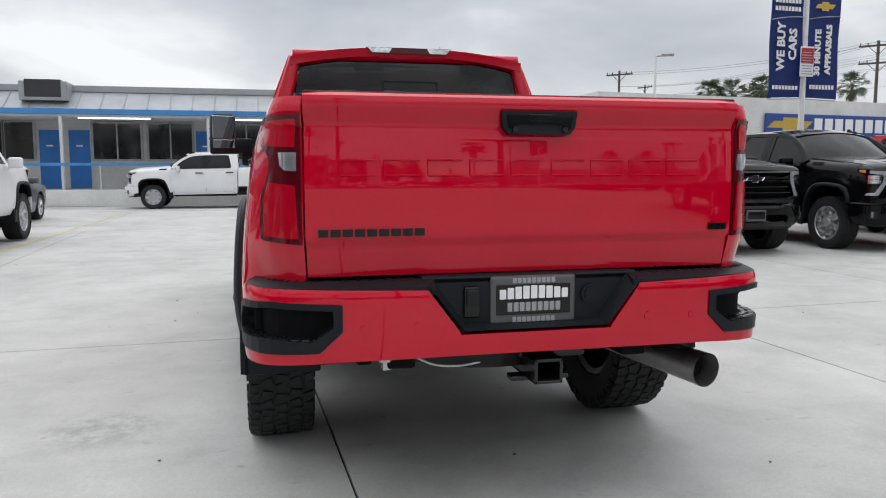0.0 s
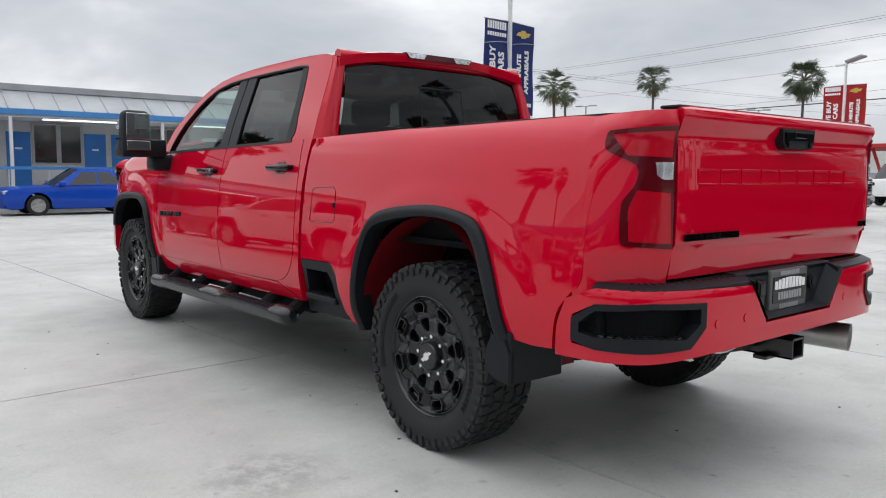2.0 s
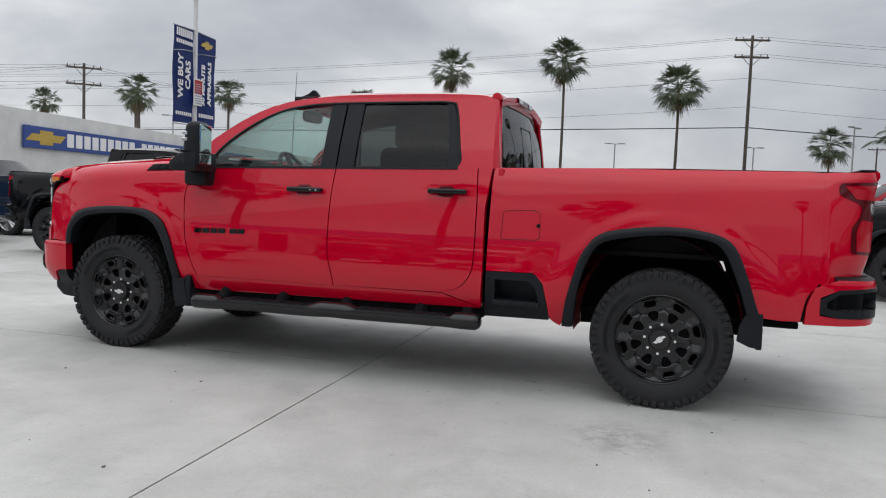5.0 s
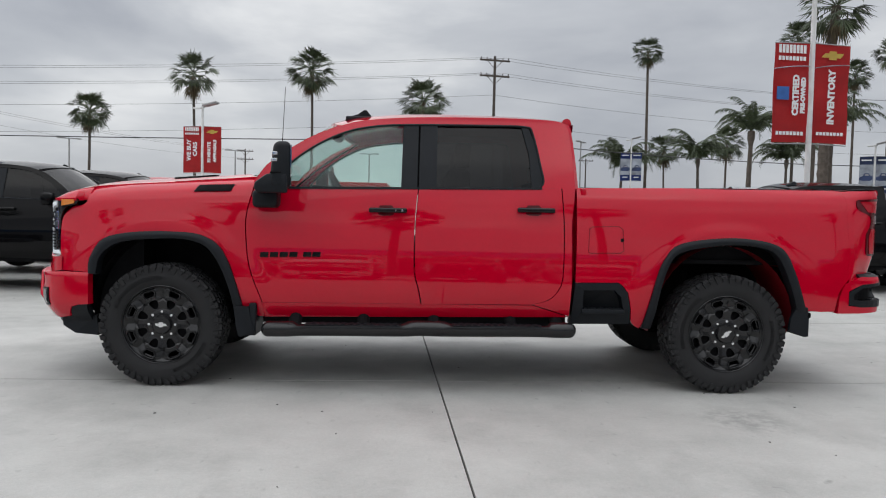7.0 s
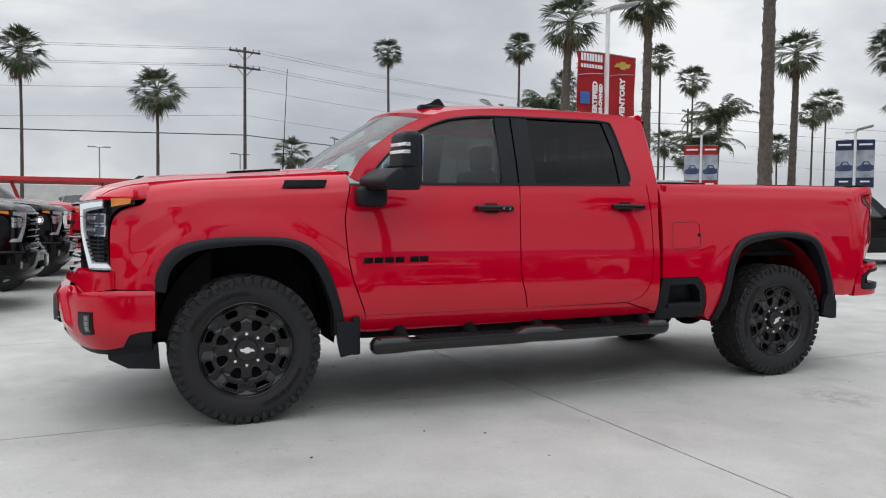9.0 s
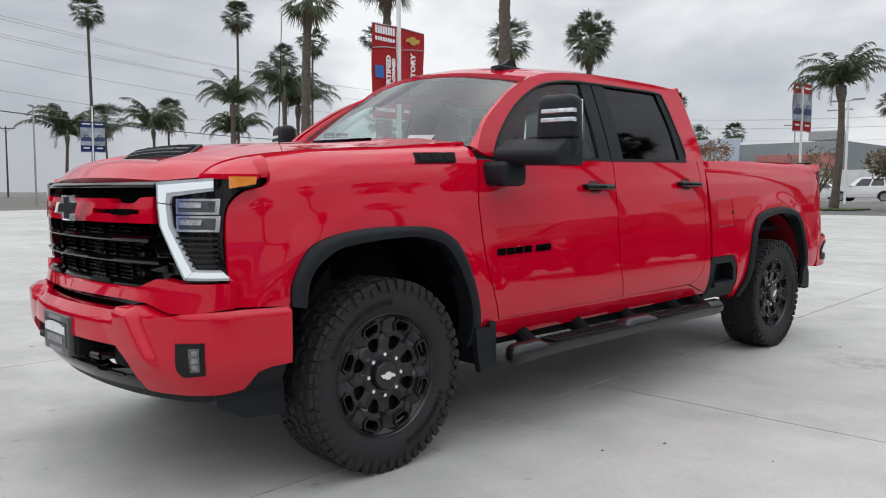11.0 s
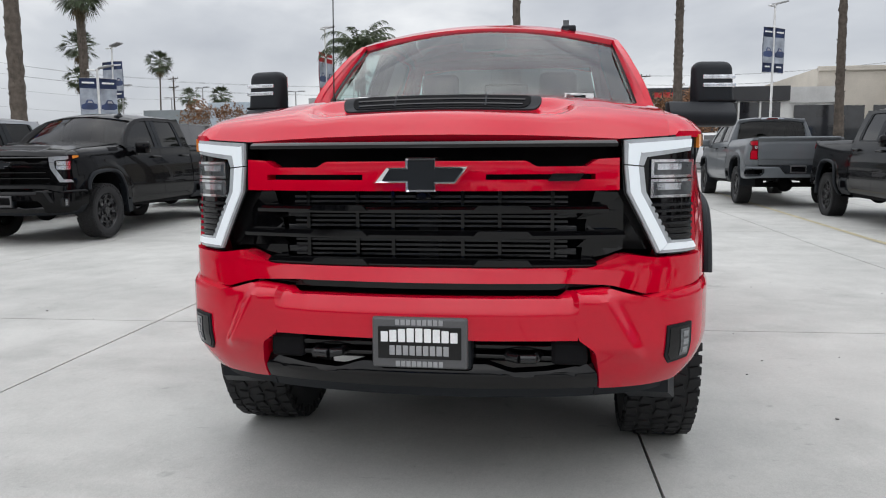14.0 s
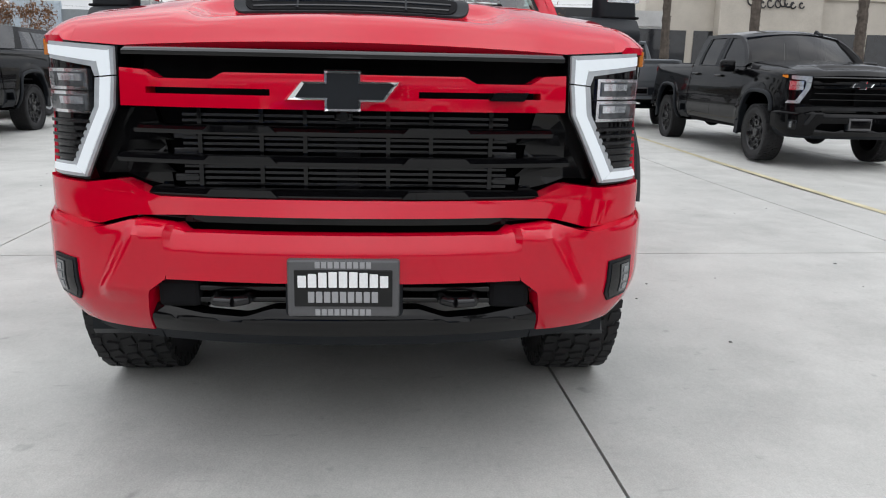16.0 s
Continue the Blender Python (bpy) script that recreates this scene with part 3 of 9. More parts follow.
def utility_pole(at, height, yaw=0, arms=2, r=0.15):
    x, y = at
    g = thing("utility_pole", "dark wooden utility pole with cross-arms", "utility pole", group="utility poles", at=pose(x, y, ground_z(x), 0, 0, yaw))
    bm = bmesh.new()
    rod(bm, (0, 0, 0), (0, 0, height), r, r * 0.7, seg=10)
    link("pole", bm, WOOD, g)
    for k in range(arms):
        z = height - 0.35 - k * 1.3
        bm = bmesh.new()
        box(bm, (-1.3, -0.06, z - 0.07), (1.3, 0.06, z + 0.07))
        for q in (-1.2, -0.7, 0.7, 1.2):
            rod(bm, (q, 0, z), (q, 0, z + 0.25), 0.04, seg=6)
        rod(bm, (-0.7, 0, z), (0, 0, z - 0.7), 0.025, seg=5)
        rod(bm, (0.7, 0, z), (0, 0, z - 0.7), 0.025, seg=5)
        link("cross_arm", bm, WOOD, g)
    return g


UP = [((-6.2, -58.5), 14.4, 12, 2), ((44.3, -44.5), 11.0, 40, 2), ((62, -32), 10.5, 40, 1), ((95, -52), 13, 20, 2), ((-62, -72), 14.0, 20, 2), ((-110, -60), 13, 60, 2), ((-128, -18), 12, 80, 1), ((-112, 12), 12.0, 80, 1), ((-100, 48), 13, 70, 2), ((28, -120), 11, 0, 2), ((-30, -130), 11, 0, 1)]
for at, hh, yw, ar in UP:
    utility_pole(at, hh, yw, ar)


def wire(a, b, sag, r=0.011):
    bm = bmesh.new()
    prev = None
    side_ = (Vector(b) - Vector(a)).cross(Vector((0, 0, 1))).normalized() * r
    for k in range(13):
        t = k / 12
        p = Vector(a).lerp(Vector(b), t) - Vector((0, 0, 4 * sag * t * (1 - t)))
        ring = [bm.verts.new(p + o) for o in (side_, Vector((0, 0, r)), -side_, Vector((0, 0, -r)))]
        if prev is not None:
            for q in range(4):
                bm.faces.new((prev[q], prev[(q + 1) % 4], ring[(q + 1) % 4], ring[q]))
        prev = ring
    return tagged(link("power_line", bm, WIRE), "thin dark overhead power line", "power line", group="power lines")


for dz, dx in ((14.3, -1.0), (14.3, 0.9), (13.0, -0.9), (13.0, 0.9), (11.2, 0), (9.0, 0.1)):
    wire((-6.2 + dx, -58.5, dz), (95 + dx, -58 + dx, dz - 1.5), 1.4)
    wire((-6.2 + dx, -58.5, dz), (-62 + dx, -72, dz - 0.4), 1.0)
    wire((-62 + dx, -72, dz - 0.4), (-110 + dx, -60, dz - 1.2), 1.0)
    wire((-110, -60 + dx, dz - 1.5), (-112, 12 + dx, dz - 2), 1.2)
    wire((-112, 12 + dx, dz - 2), (-100, 48, dz - 1.3), 0.8)
wire((-6.2, -58.5, 7.4), (120, -52, 7.0), 0.8, 0.04)
wire((-6.2, -58.5, 7.4), (-62, -72, 7.4), 0.8, 0.04)
for dz in (10.6, 10.4, 9.3):
    wire((44.3, -44.5, dz), (62, -32, dz - 0.6), 0.5)
    wire((44.3, -44.5, dz), (95, -52, dz + 2.0), 0.8)
    wire((44.3, -44.5, dz), (28, -120, dz), 1.0)

# ---- palms ----
BARK = mat("palm_bark", (0.095, 0.078, 0.064), 0.95, 0, 0.3, 5, bump=0.8, bscale=14)
FROND = mat("palm_leaf", (0.056, 0.076, 0.034), 0.6, 0, 0.25, 3, island=0.35)
DRYLEAF = mat("dry_palm_leaf", (0.13, 0.10, 0.055), 0.85, 0, 0.3, 3, island=0.3)


def fan_crown(seed, leaves=44, green=True):
    """A head of pleated fan leaves: upright in the middle, level further out, hanging below."""
    rnd = random.Random(seed)
    bm = bmesh.new()
    for k in range(leaves):
        az = k * 2.39996 + rnd.uniform(-0.3, 0.3)
        f = (k + 0.5) / leaves
        el = 1.30 - 2.15 * f ** 0.85 + rnd.uniform(-0.15, 0.15) if green else rnd.uniform(-1.48, -1.05)
        stem = rnd.uniform(0.50, 0.80)
        d = Vector((math.cos(az) * math.cos(el), math.sin(az) * math.cos(el), math.sin(el)))
        side = Vector((-math.sin(az), math.cos(az), 0))
        up = side.cross(d) * -1
        roll = rnd.uniform(-0.5, 0.5)
        side = (side * math.cos(roll) + up * math.sin(roll)).normalized()
        up = d.cross(side) * -1
        base = d * 0.08
        tip = base + d * stem + Vector((0, 0, -0.05))
        rod(bm, base, tip, 0.020, 0.012, seg=4, cap=False)
        nb = 15 if green else 9
        wide = rnd.uniform(1.9, 2.4) if green else 1.1
        for q in range(nb):
            t = (q / (nb - 1) - 0.5) * wide
            ln = rnd.uniform(0.66, 0.92) * (1 - 0.14 * abs(t))
            dd = (d * math.cos(t) + side * math.sin(t)).normalized()
            w = (side * math.cos(t) - d * math.sin(t)) * (0.038 if green else 0.030)
            fold = up * (0.02 if q % 2 else -0.02)
            mid_ = tip + dd * ln * 0.55 + fold
            end = tip + dd * ln + Vector((0, 0, -rnd.uniform(0.10, 0.34) * ln))
            vs = [bm.verts.new(p) for p in (tip - w * 0.2, mid_ - w, end - w * 0.12, mid_ + w)]
            bm.faces.new(vs)
    me = bpy.data.meshes.new("crown")
    bm.to_mesh(me)
    bm.free()
    me.materials.append(FROND if green else DRYLEAF)
    return me


def feather_crown(seed, fronds=17):
    rnd = random.Random(seed)
    bm = bmesh.new()
    for k in range(fronds):
        az = 2 * math.pi * k / fronds + rnd.uniform(-0.25, 0.25)
        el = rnd.uniform(0.45, 1.5)
        ln = rnd.uniform(2.6, 3.6)
        bend = rnd.uniform(0.75, 1.25)
        d = Vector((math.cos(az), math.sin(az), 0))
        side = Vector((-math.sin(az), math.cos(az), 0))
        p, ang = Vector((0, 0, 0)), el
        steps = 15
        for q in range(steps):
            st = (d * math.cos(ang) + Vector((0, 0, math.sin(ang)))) * ln / steps
            np_ = p + st
            rod(bm, p, np_, 0.025 * (1 - q / steps) + 0.006, seg=4, cap=False)
            ang -= bend * (0.05 + 0.20 * q / steps)
            if q > 1:
                for s_ in (1, -1):
                    for h in (0.0, 0.35, 0.7):
                        o = p.lerp(np_, h)
                        L = rnd.uniform(0.45, 0.72) * (1 - 0.5 * q / steps)
                        dirn = (side * s_ * 0.75 + st.normalized() * 0.55 + Vector((0, 0, rnd.uniform(-1.1, 0.0)))).normalized()
                        w = st.normalized() * 0.022
                        a, b_ = bm.verts.new(o - w), bm.verts.new(o + w)
                        m_ = o + dirn * L * 0.6
                        c, e = bm.verts.new(m_ + w * 0.8), bm.verts.new(o + dirn * L + Vector((0, 0, -0.18 * L)))
                        bm.faces.new((a, b_, c))
                        bm.faces.new((a, c, e))
            p = np_
    me = bpy.data.meshes.new("crown")
    bm.to_mesh(me)
    bm.free()
    me.materials.append(FROND)
    return me


FANS = [fan_crown(3, 38), fan_crown(8, 34), fan_crown(15, 44)]
SKIRT = fan_crown(21, 9, False)
FEATHERS = [feather_crown(5, 24), feather_crown(12, 30)]


def palm(at, height, kind="fan", scale=1.0, r=0.17, lean=0.0, seed=0, label=None):
    """A palm with a ringed trunk and a leafy head."""
    x, y = at
    rnd = random.Random(seed * 7 + 1)
    g = thing("palm_tree", label or ("tall fan palm with a slender bare trunk" if kind == "fan" else "feather palm with drooping fronds"), "palm tree", group="palm trees", at=pose(x, y, ground_z(x) - 0.05, 0, 0, rnd.uniform(0, 360) if not lean else 0))
    bm = bmesh.new()
    n_ = 14 if r < 0.25 else 46
    prev = None
    top = Vector((0, 0, 0))
    for k in range(n_ + 1):
        t = k / n_
        c = Vector((lean * height * t * t, 0.15 * math.sin(t * 3 + seed), height * t))
        rr = r * (1.25 - 0.25 * min(1, t * 6) - 0.32 * t) * (1 + (0.07 if k % 2 else -0.03) * (1 if r >= 0.25 else 0.4))
        if kind != "fan" and t > 0.86:
            rr = r * 1.25
        ring = [bm.verts.new(c + Vector((rr * rnd.uniform(0.93, 1.07) * math.cos(2 * math.pi * q / 10), rr * rnd.uniform(0.93, 1.07) * math.sin(2 * math.pi * q / 10), 0))) for q in range(10)]
        if prev:
            for q in range(10):
                bm.faces.new((prev[q], prev[(q + 1) % 10], ring[(q + 1) % 10], ring[q]))
        prev, top = ring, c
    if r >= 0.25:
        for k in range(int(height * 9)):
            t = rnd.uniform(0.05, 1)
            az = rnd.uniform(0, 6.28)
            c = Vector((lean * height * t * t, 0.15 * math.sin(t * 3 + seed), height * t))
            rr = r * (1.0 - 0.32 * t)
            a = c + Vector((math.cos(az), math.sin(az), 0)) * rr * 0.95
            rod(bm, a, a + Vector((math.cos(az) * 0.07, math.sin(az) * 0.07, 0.10)), 0.045, 0.015, seg=4)
    link("trunk", bm, BARK, g)
    if kind == "fan":
        cr = new("crown", FANS[seed % 3])
        cr.parent, cr.matrix_local = g, Matrix.Translation(top) @ Matrix.Diagonal((scale, scale, scale, 1))
        sk = new("dry_skirt", SKIRT)
        sk.parent, sk.matrix_local = g, Matrix.Translation(top) @ Matrix.Diagonal((scale * 0.7, scale * 0.7, scale * 0.95, 1))
    else:
        cr = new("crown", FEATHERS[seed % 2])
        cr.parent, cr.matrix_local = g, Matrix.Translation(top) @ Matrix.Diagonal((scale, scale, scale, 1))
    return g


PALMS = [
    ((13.6, -92), 19.6, 2.4), ((28.2, -91.6), 18.9, 2.3), ((42.7, -95.3), 14.3, 2.1), ((-0.5, -86.3), 15.2, 2.3), ((-27.8, -87.2), 22.0, 1.5), ((-46.3, -87.4), 24.0, 1.7), ((-77, -97), 27.0, 2.0),
    ((41.5, -47.5), 9.4, 1.25), ((66.2, -44.1), 9.3, 1.2), ((63.1, -48.2), 9.6, 1.15), ((57.9, -54.1), 9.5, 1.15), ((86, -60), 11.5, 1.5), ((95, -70), 12.5, 1.6), ((-93, -108), 26.5, 2.4), ((-61, -100), 22, 1.8),
    ((53.5, -78.6), 13.9, 1.6), ((61.8, -71.8), 12.2, 1.28), ((-71.5, -50.3), 20.0, 2.1), ((-73.8, -52), 13.2, 1.5), ((-124, -106), 24, 2.6), ((-63, -95), 24, 1.8), ((-105, -92), 19, 2.0), ((-140, -96), 17, 2.2), ((-150, -84), 21, 2.2), ((-160, -75), 14.5, 2.0), ((-135, -70), 12.0, 1.6), ((-118, -75), 10, 1.6),
    ((-148, -40), 17, 2.2), ((-90, -112), 15, 2.2), ((-48, -112), 13, 2.2), ((-36, -105), 11, 2.0), ((-20, -110), 10, 2.2), ((-72, -84), 9.5, 1.8), ((-85, -80), 11, 1.8), ((-120, -8), 15.5, 1.8)]
for k, (at, hh, sc_) in enumerate(PALMS):
    palm(at, hh * (0.965 if hh > 12 else 0.99), "fan", sc_ * 0.98, 0.20 if hh > 12 else 0.16, 0.0, k)
for k, (at, hh, r_, sc_, ln_) in enumerate((((-23.6, -38.0), 13.6, 0.34, 1.7, -0.035), ((-27.8, -34.9), 14.6, 0.34, 1.7, 0), ((-27.0, -24.2), 17.5, 0.36, 1.9, 0), ((-49.7, -43.9), 14.6, 0.34, 1.8, 0), ((-60.8, -43.0), 15.6, 0.36, 2.0, 0), ((-44.7, -2.5), 20, 0.28, 2.0, 0), ((-44.1, 7.5), 12.8, 0.30, 1.7, 0), ((-51.5, 19.4), 19, 0.32, 2.0, 0), ((-42.6, 21.8), 20, 0.30, 2.0, 0), ((-46.0, 30.5), 20, 0.34, 2.0, 0))):
    palm(at, hh, "fan", sc_ * 0.9, r_, ln_, 40 + k, "tall fan palm with a thick shaggy trunk")
for k, (at, hh, sc_) in enumerate((((-22.2, -44.7), 7.0, 0.95), ((-27.4, -46.5), 8.2, 1.15), ((-29.4, -47.5), 7.6, 1.1), ((-49.5, -52.6), 9.4, 1.25), ((-45, -49), 6.6, 1.15), ((-36.0, -10.4), 6.1, 0.85), ((-31, -78), 7.5, 1.5), ((-24, -84), 7.0, 1.6), ((-44, -84), 8.0, 1.6))):
    palm(at, hh, "feather", sc_, 0.2, 0, 70 + k)

# ---- buildings ----
STUCCO = mat("white_stucco", (0.66, 0.66, 0.64), 0.85, 0, 0.10, 0.8, bump=0.15, bscale=60)
GREYWALL = mat("grey_painted_wall", (0.50, 0.50, 0.49), 0.8, 0, 0.10, 0.7)
METALROOF = mat("pale_metal_roofing", (0.34, 0.355, 0.37), 0.45, 0.25, 0.10, 1.5)
BLUEPAINT = mat("blue_paint", (0.06, 0.24, 0.54), 0.5, 0, 0.10, 2)
DOORBLUE = mat("blue_door_paint", (0.015, 0.15, 0.46), 0.45, 0, 0.12, 2)
DARKGLASS = mat("dark_window_glass", (0.018, 0.020, 0.024), 0.06, 0, 0.3, 1.0, coat=0.3)
BEIGE = mat("beige_stucco", (0.50, 0.46, 0.40), 0.85, 0, 0.08, 0.6)
CHARCOAL = mat("charcoal_panel", (0.03, 0.031, 0.034), 0.5, 0, 0.1, 1)
TUBE = mat("lit_tube", (1, 1, 1), 0.4, 0, 0, fine=0, emit=1.4)

gz = ground_z(24)
shop = thing("office_building", "long single-storey office with blue trim and doors", "building")
WX = 27.0
boxpart("wall", (WX, -13.2, gz), (WX + 9, 30, 3.3), GREYWALL, shop)
boxpart("walkway", (24.0, -13.4, gz), (WX, 30, 0.38), GREYWALL, shop, 0.01)
boxpart("walkway_front", (23.8, -13.4, gz), (24.0, 30, 0.42), STUCCO, shop, 0.01)
boxpart("fascia", (24.6, -13.6, 3.13), (24.78, 30, 3.33), BLUEPAINT, shop, 0.01)
boxpart("soffit", (24.7, -13.5, 3.05), (WX + 0.1, 30, 3.13), STUCCO, shop)
bm = bmesh.new()
prism(bm, [(24.62, 3.33), (25.75, 4.02), (26.6, 4.02), (26.6, 3.33)], lambda p, d: (p[0], -13.5 + d, p[1]), 43.5)
rf = link("mansard_roof", bm, METALROOF, shop)
boxpart("parapet", (25.7, -13.3, 4.02), (26.5, 30, 4.26), METALROOF, shop, 0.02)
boxpart("flat_roof", (26.4, -13.2, 3.3), (WX + 9, 30, 3.9), GREYWALL, shop)
for k in range(54):
    y = -13.4 + k * 0.80
    bm = bmesh.new()
    rod(bm, (24.60, y, 3.34), (25.74, y, 4.03), 0.022, seg=5)
    link("roof_seam", bm, METALROOF, rf)
boxpart("roof_hatch", (24.75, 7.7, 3.62), (25.9, 9.3, 4.30), METALROOF, shop, 0.02)
boxpart("roof_vent_unit", (24.72, 7.9, 3.74), (25.6, 9.1, 4.36), CHARCOAL, shop, 0.02)
layout = [(10.55, 12.6, "w"), (9.45, 10.5, "w"), (8.52, 9.28, "d"), (7.45, 8.22, "d"), (5.55, 7.35, "w2"), (3.60, 5.30, "w2"), (2.75, 3.48, "d"), (0.6, 2.4, "w2"), (-1.3, 0.4, "w2"), (-2.2, -1.45, "d"), (-3.3, -2.5, "d"), (-5.05, -4.3, "w"), (-4.2, -3.4, "w"), (-5.95, -5.15, "d"), (-6.95, -6.15, "d"), (-9.3, -7.3, "w2"), (-12.2, -10.6, "w2"), (13, 14.8, "w2"), (15.2, 16.0, "d"), (16.6, 18.6, "w2"), (20, 22, "w2")]
for a, c, kind in layout:
    if kind == "d":
        dr = boxpart("door", (WX - 0.035, a, 0.40), (WX + 0.02, c, 2.66), DOORBLUE, shop, 0.008, "blue door")
        boxpart("door_frame", (WX - 0.02, a - 0.06, 0.40), (WX + 0.01, a, 2.72), GREYWALL, dr)
        boxpart("door_frame", (WX - 0.02, c, 0.40), (WX + 0.01, c + 0.06, 2.72), GREYWALL, dr)
        boxpart("door_frame", (WX - 0.02, a, 2.66), (WX + 0.01, c, 2.74), GREYWALL, dr)
        boxpart("door_sign", (WX - 0.042, (a + c) / 2 - 0.12, 2.02), (WX - 0.036, (a + c) / 2 + 0.12, 2.08), WHITE, dr)
    else:
        wf = boxpart("window", (WX - 0.05, a - 0.06, 1.48), (WX + 0.02, c + 0.06, 3.0), GREYPOLE, shop, 0.008, "dark shop window in a grey frame")
        nn = 2 if kind == "w2" else 1
        for q in range(nn):
            boxpart("pane", (WX - 0.056, a + (c - a) * q / nn + 0.03, 1.54), (WX - 0.03, a + (c - a) * (q + 1) / nn - 0.03, 2.94), DARKGLASS, wf)
bm = bmesh.new()
for z in (1.28,):
    box(bm, (23.86, -13.2, z), (23.93, 30, z + 0.10))
rl = link("walkway_rail", bm, BLUEPAINT, shop, "blue walkway rail")
for k in range(36):
    y = -13.0 + k * 1.22
    boxpart("rail_post", (23.87, y, 0.42), (23.92, y + 0.045, 1.28), GREYWALL, rl)
for k in range(8):
    y = -12.5 + k * 5.1
    boxpart("porch_post", (24.62, y, 0.38), (24.74, y + 0.1, 3.05), STUCCO, shop)
for y in (6.2, 0.8, -4.6, 12, -10):
    boxpart("tube_light", (25.1, y - 1.25, 3.0), (25.2, y + 1.25, 3.045), TUBE, shop, 0.0, "lit tube lamp under the eaves")

shed = thing("sales_building", "long white stucco building with a blue name board", "building")
bm = bmesh.new()
prism(bm, [(28.2, -14.5), (30.4, -30), (34.0, -52), (40, -90), (70, -90), (60, -14.5)], lambda p, d: (p[0], p[1], gz - 0.1 + d), 4.85 - gz)
link("wall", bm, STUCCO, shed)
SIGNBLUE = mat("blue_sign_panel", (0.02, 0.06, 0.26), 0.4, 0, 0.06, 1)
def on_shed(t):
    return Vector((30.0 + 4.2 * t, -24.4 - 29.0 * t, 0))
dS = (on_shed(1) - on_shed(0)).normalized()
bS = yaw_to((0, 0), (dS.x, dS.y))
M = Matrix.Translation((29.5, -24.4, 3.42)) @ Matrix.Rotation(radians(bS), 4, "Z")
sb = boxpart("name_board", (0, -0.08, -0.56), (27.0, 0.02, 0.56), SIGNBLUE, shed, 0.02, "blue name board")
sb.matrix_local = M
bm = bmesh.new()
prism(bm, [(p[0] * 9.5 + 1.68, (p[1] - 1.169) * 6.4) for p in BOW], lambda p, d: (p[0], -0.10 + d, p[1]), 0.03)
link("board_emblem", bm, GOLD, sb)
for x_ in (3.3, 10.6):
    for k in range(9):
        boxpart("board_bar", (x_ + k * 0.74, -0.11, -0.36), (x_ + k * 0.74 + 0.56, -0.085, 0.36), WHITE, sb, 0.02)
lettering("board_lettering", "USED CARS & TRUCKS", 0.98, WHITE, sb, Matrix.Translation((22.2, -0.10, 0)) @ Matrix.Rotation(radians(90), 4, "X"), 0.01, 0.83, 0.02)

# far side of the street
far = thing("showroom", "dark showroom with a glass front across the street", "building")
fz = ground_z(-60)
boxpart("wall", (-78, 2.6, fz), (-66, 20.0, 6.8), STUCCO, far)
boxpart("sign_band", (-66.0, 2.7, 5.6), (-65.6, 20, 6.85), CHARCOAL, far, 0.02)
for k in range(9):
    boxpart("pane", (-66.0, 3.3 + k * 1.8, fz), (-65.9, 4.9 + k * 1.8, 5.5), DARKGLASS, far, 0.0)
    boxpart("mullion", (-65.95, 3.15 + k * 1.8, fz), (-65.8, 3.29 + k * 1.8, 5.6), STUCCO, far)
boxpart("entry_tower", (-67, 0.6, fz), (-64.8, 2.7, 6.9), GREYPOLE, far, 0.02)
boxpart("tower_panel", (-64.8, 1.0, fz), (-64.7, 2.3, 6.1), CHARCOAL, far)
bm = bmesh.new()
for k in range(5):
    box(bm, (-65.6, 4.9 + k * 0.55, 6.0), (-65.5, 5.3 + k * 0.55, 6.45))
rod(bm, (-65.6, 4.3, 6.22), (-65.5, 4.3, 6.22), 0.32, seg=20)
link("sign_bars", bm, SILVERINK, far)
bm = bmesh.new()
for k in range(3):
    box(bm, (-65.6, 8.6 + k * 0.75, 6.0), (-65.5, 9.2 + k * 0.75, 6.45))
link("sign_bars", bm, RED_CLOTH, far)
hall = thing("sales_hall", "white wall with a dark printed sales board", "building")
boxpart("wall", (-80, -9.4, fz), (-66, 0.6, 6.6), STUCCO, hall)
bd = boxpart("sales_board", (-66, -8.0, 4.25), (-65.8, 0.5, 6.45), CHARCOAL, hall, 0.02, "dark printed sales board")
for k in range(3):
    bm = bmesh.new()
    y0 = -6.9 + k * 2.6
    prism(bm, [(y0, 5.45), (y0 + 0.1, 5.75), (y0 + 0.7, 5.85), (y0 + 1.0, 6.2), (y0 + 1.8, 6.2), (y0 + 2.0, 5.85), (y0 + 2.3, 5.75), (y0 + 2.3, 5.45)], lambda p, d: (-65.78 + d, p[0], p[1]), 0.03)
    link("board_picture", bm, (GREYPRINT, SILVERINK, STEEL)[k], bd)
lettering("board_lettering", "TRUCK SALES EVENT!", 0.62, WHITE, bd, Matrix.Translation((-65.78, -2.65, 4.72)) @ Matrix.Rotation(radians(90), 4, "Z") @ Matrix.Rotation(radians(90), 4, "X"), 0.01, 0.90, 0.012)
for k in range(3):
    boxpart("board_bar", (-65.8, -7.55 + k * 0.72, 4.5), (-65.76, -6.95 + k * 0.72, 4.95), RED_CLOTH, bd, 0.01)
cad = thing("beige_showroom", "beige stucco showroom with a tall entrance wall", "building")
boxpart("wall", (-95, 25, fz), (-75, 70, 9.2), BEIGE, cad)
boxpart("entrance_wall", (-75.6, 32.2, fz), (-73.6, 42.8, 10.9), BEIGE, cad, 0.02)
boxpart("coping", (-75.2, 25, 8.9), (-74.8, 70, 9.35), BEIGE, cad, 0.02)
for k in range(9):
    boxpart("pane", (-75.1, 25.6 + k * 4.6, fz), (-74.9, 29.4 + k * 4.6, 5.6), DARKGLASS, cad)
bm = bmesh.new()
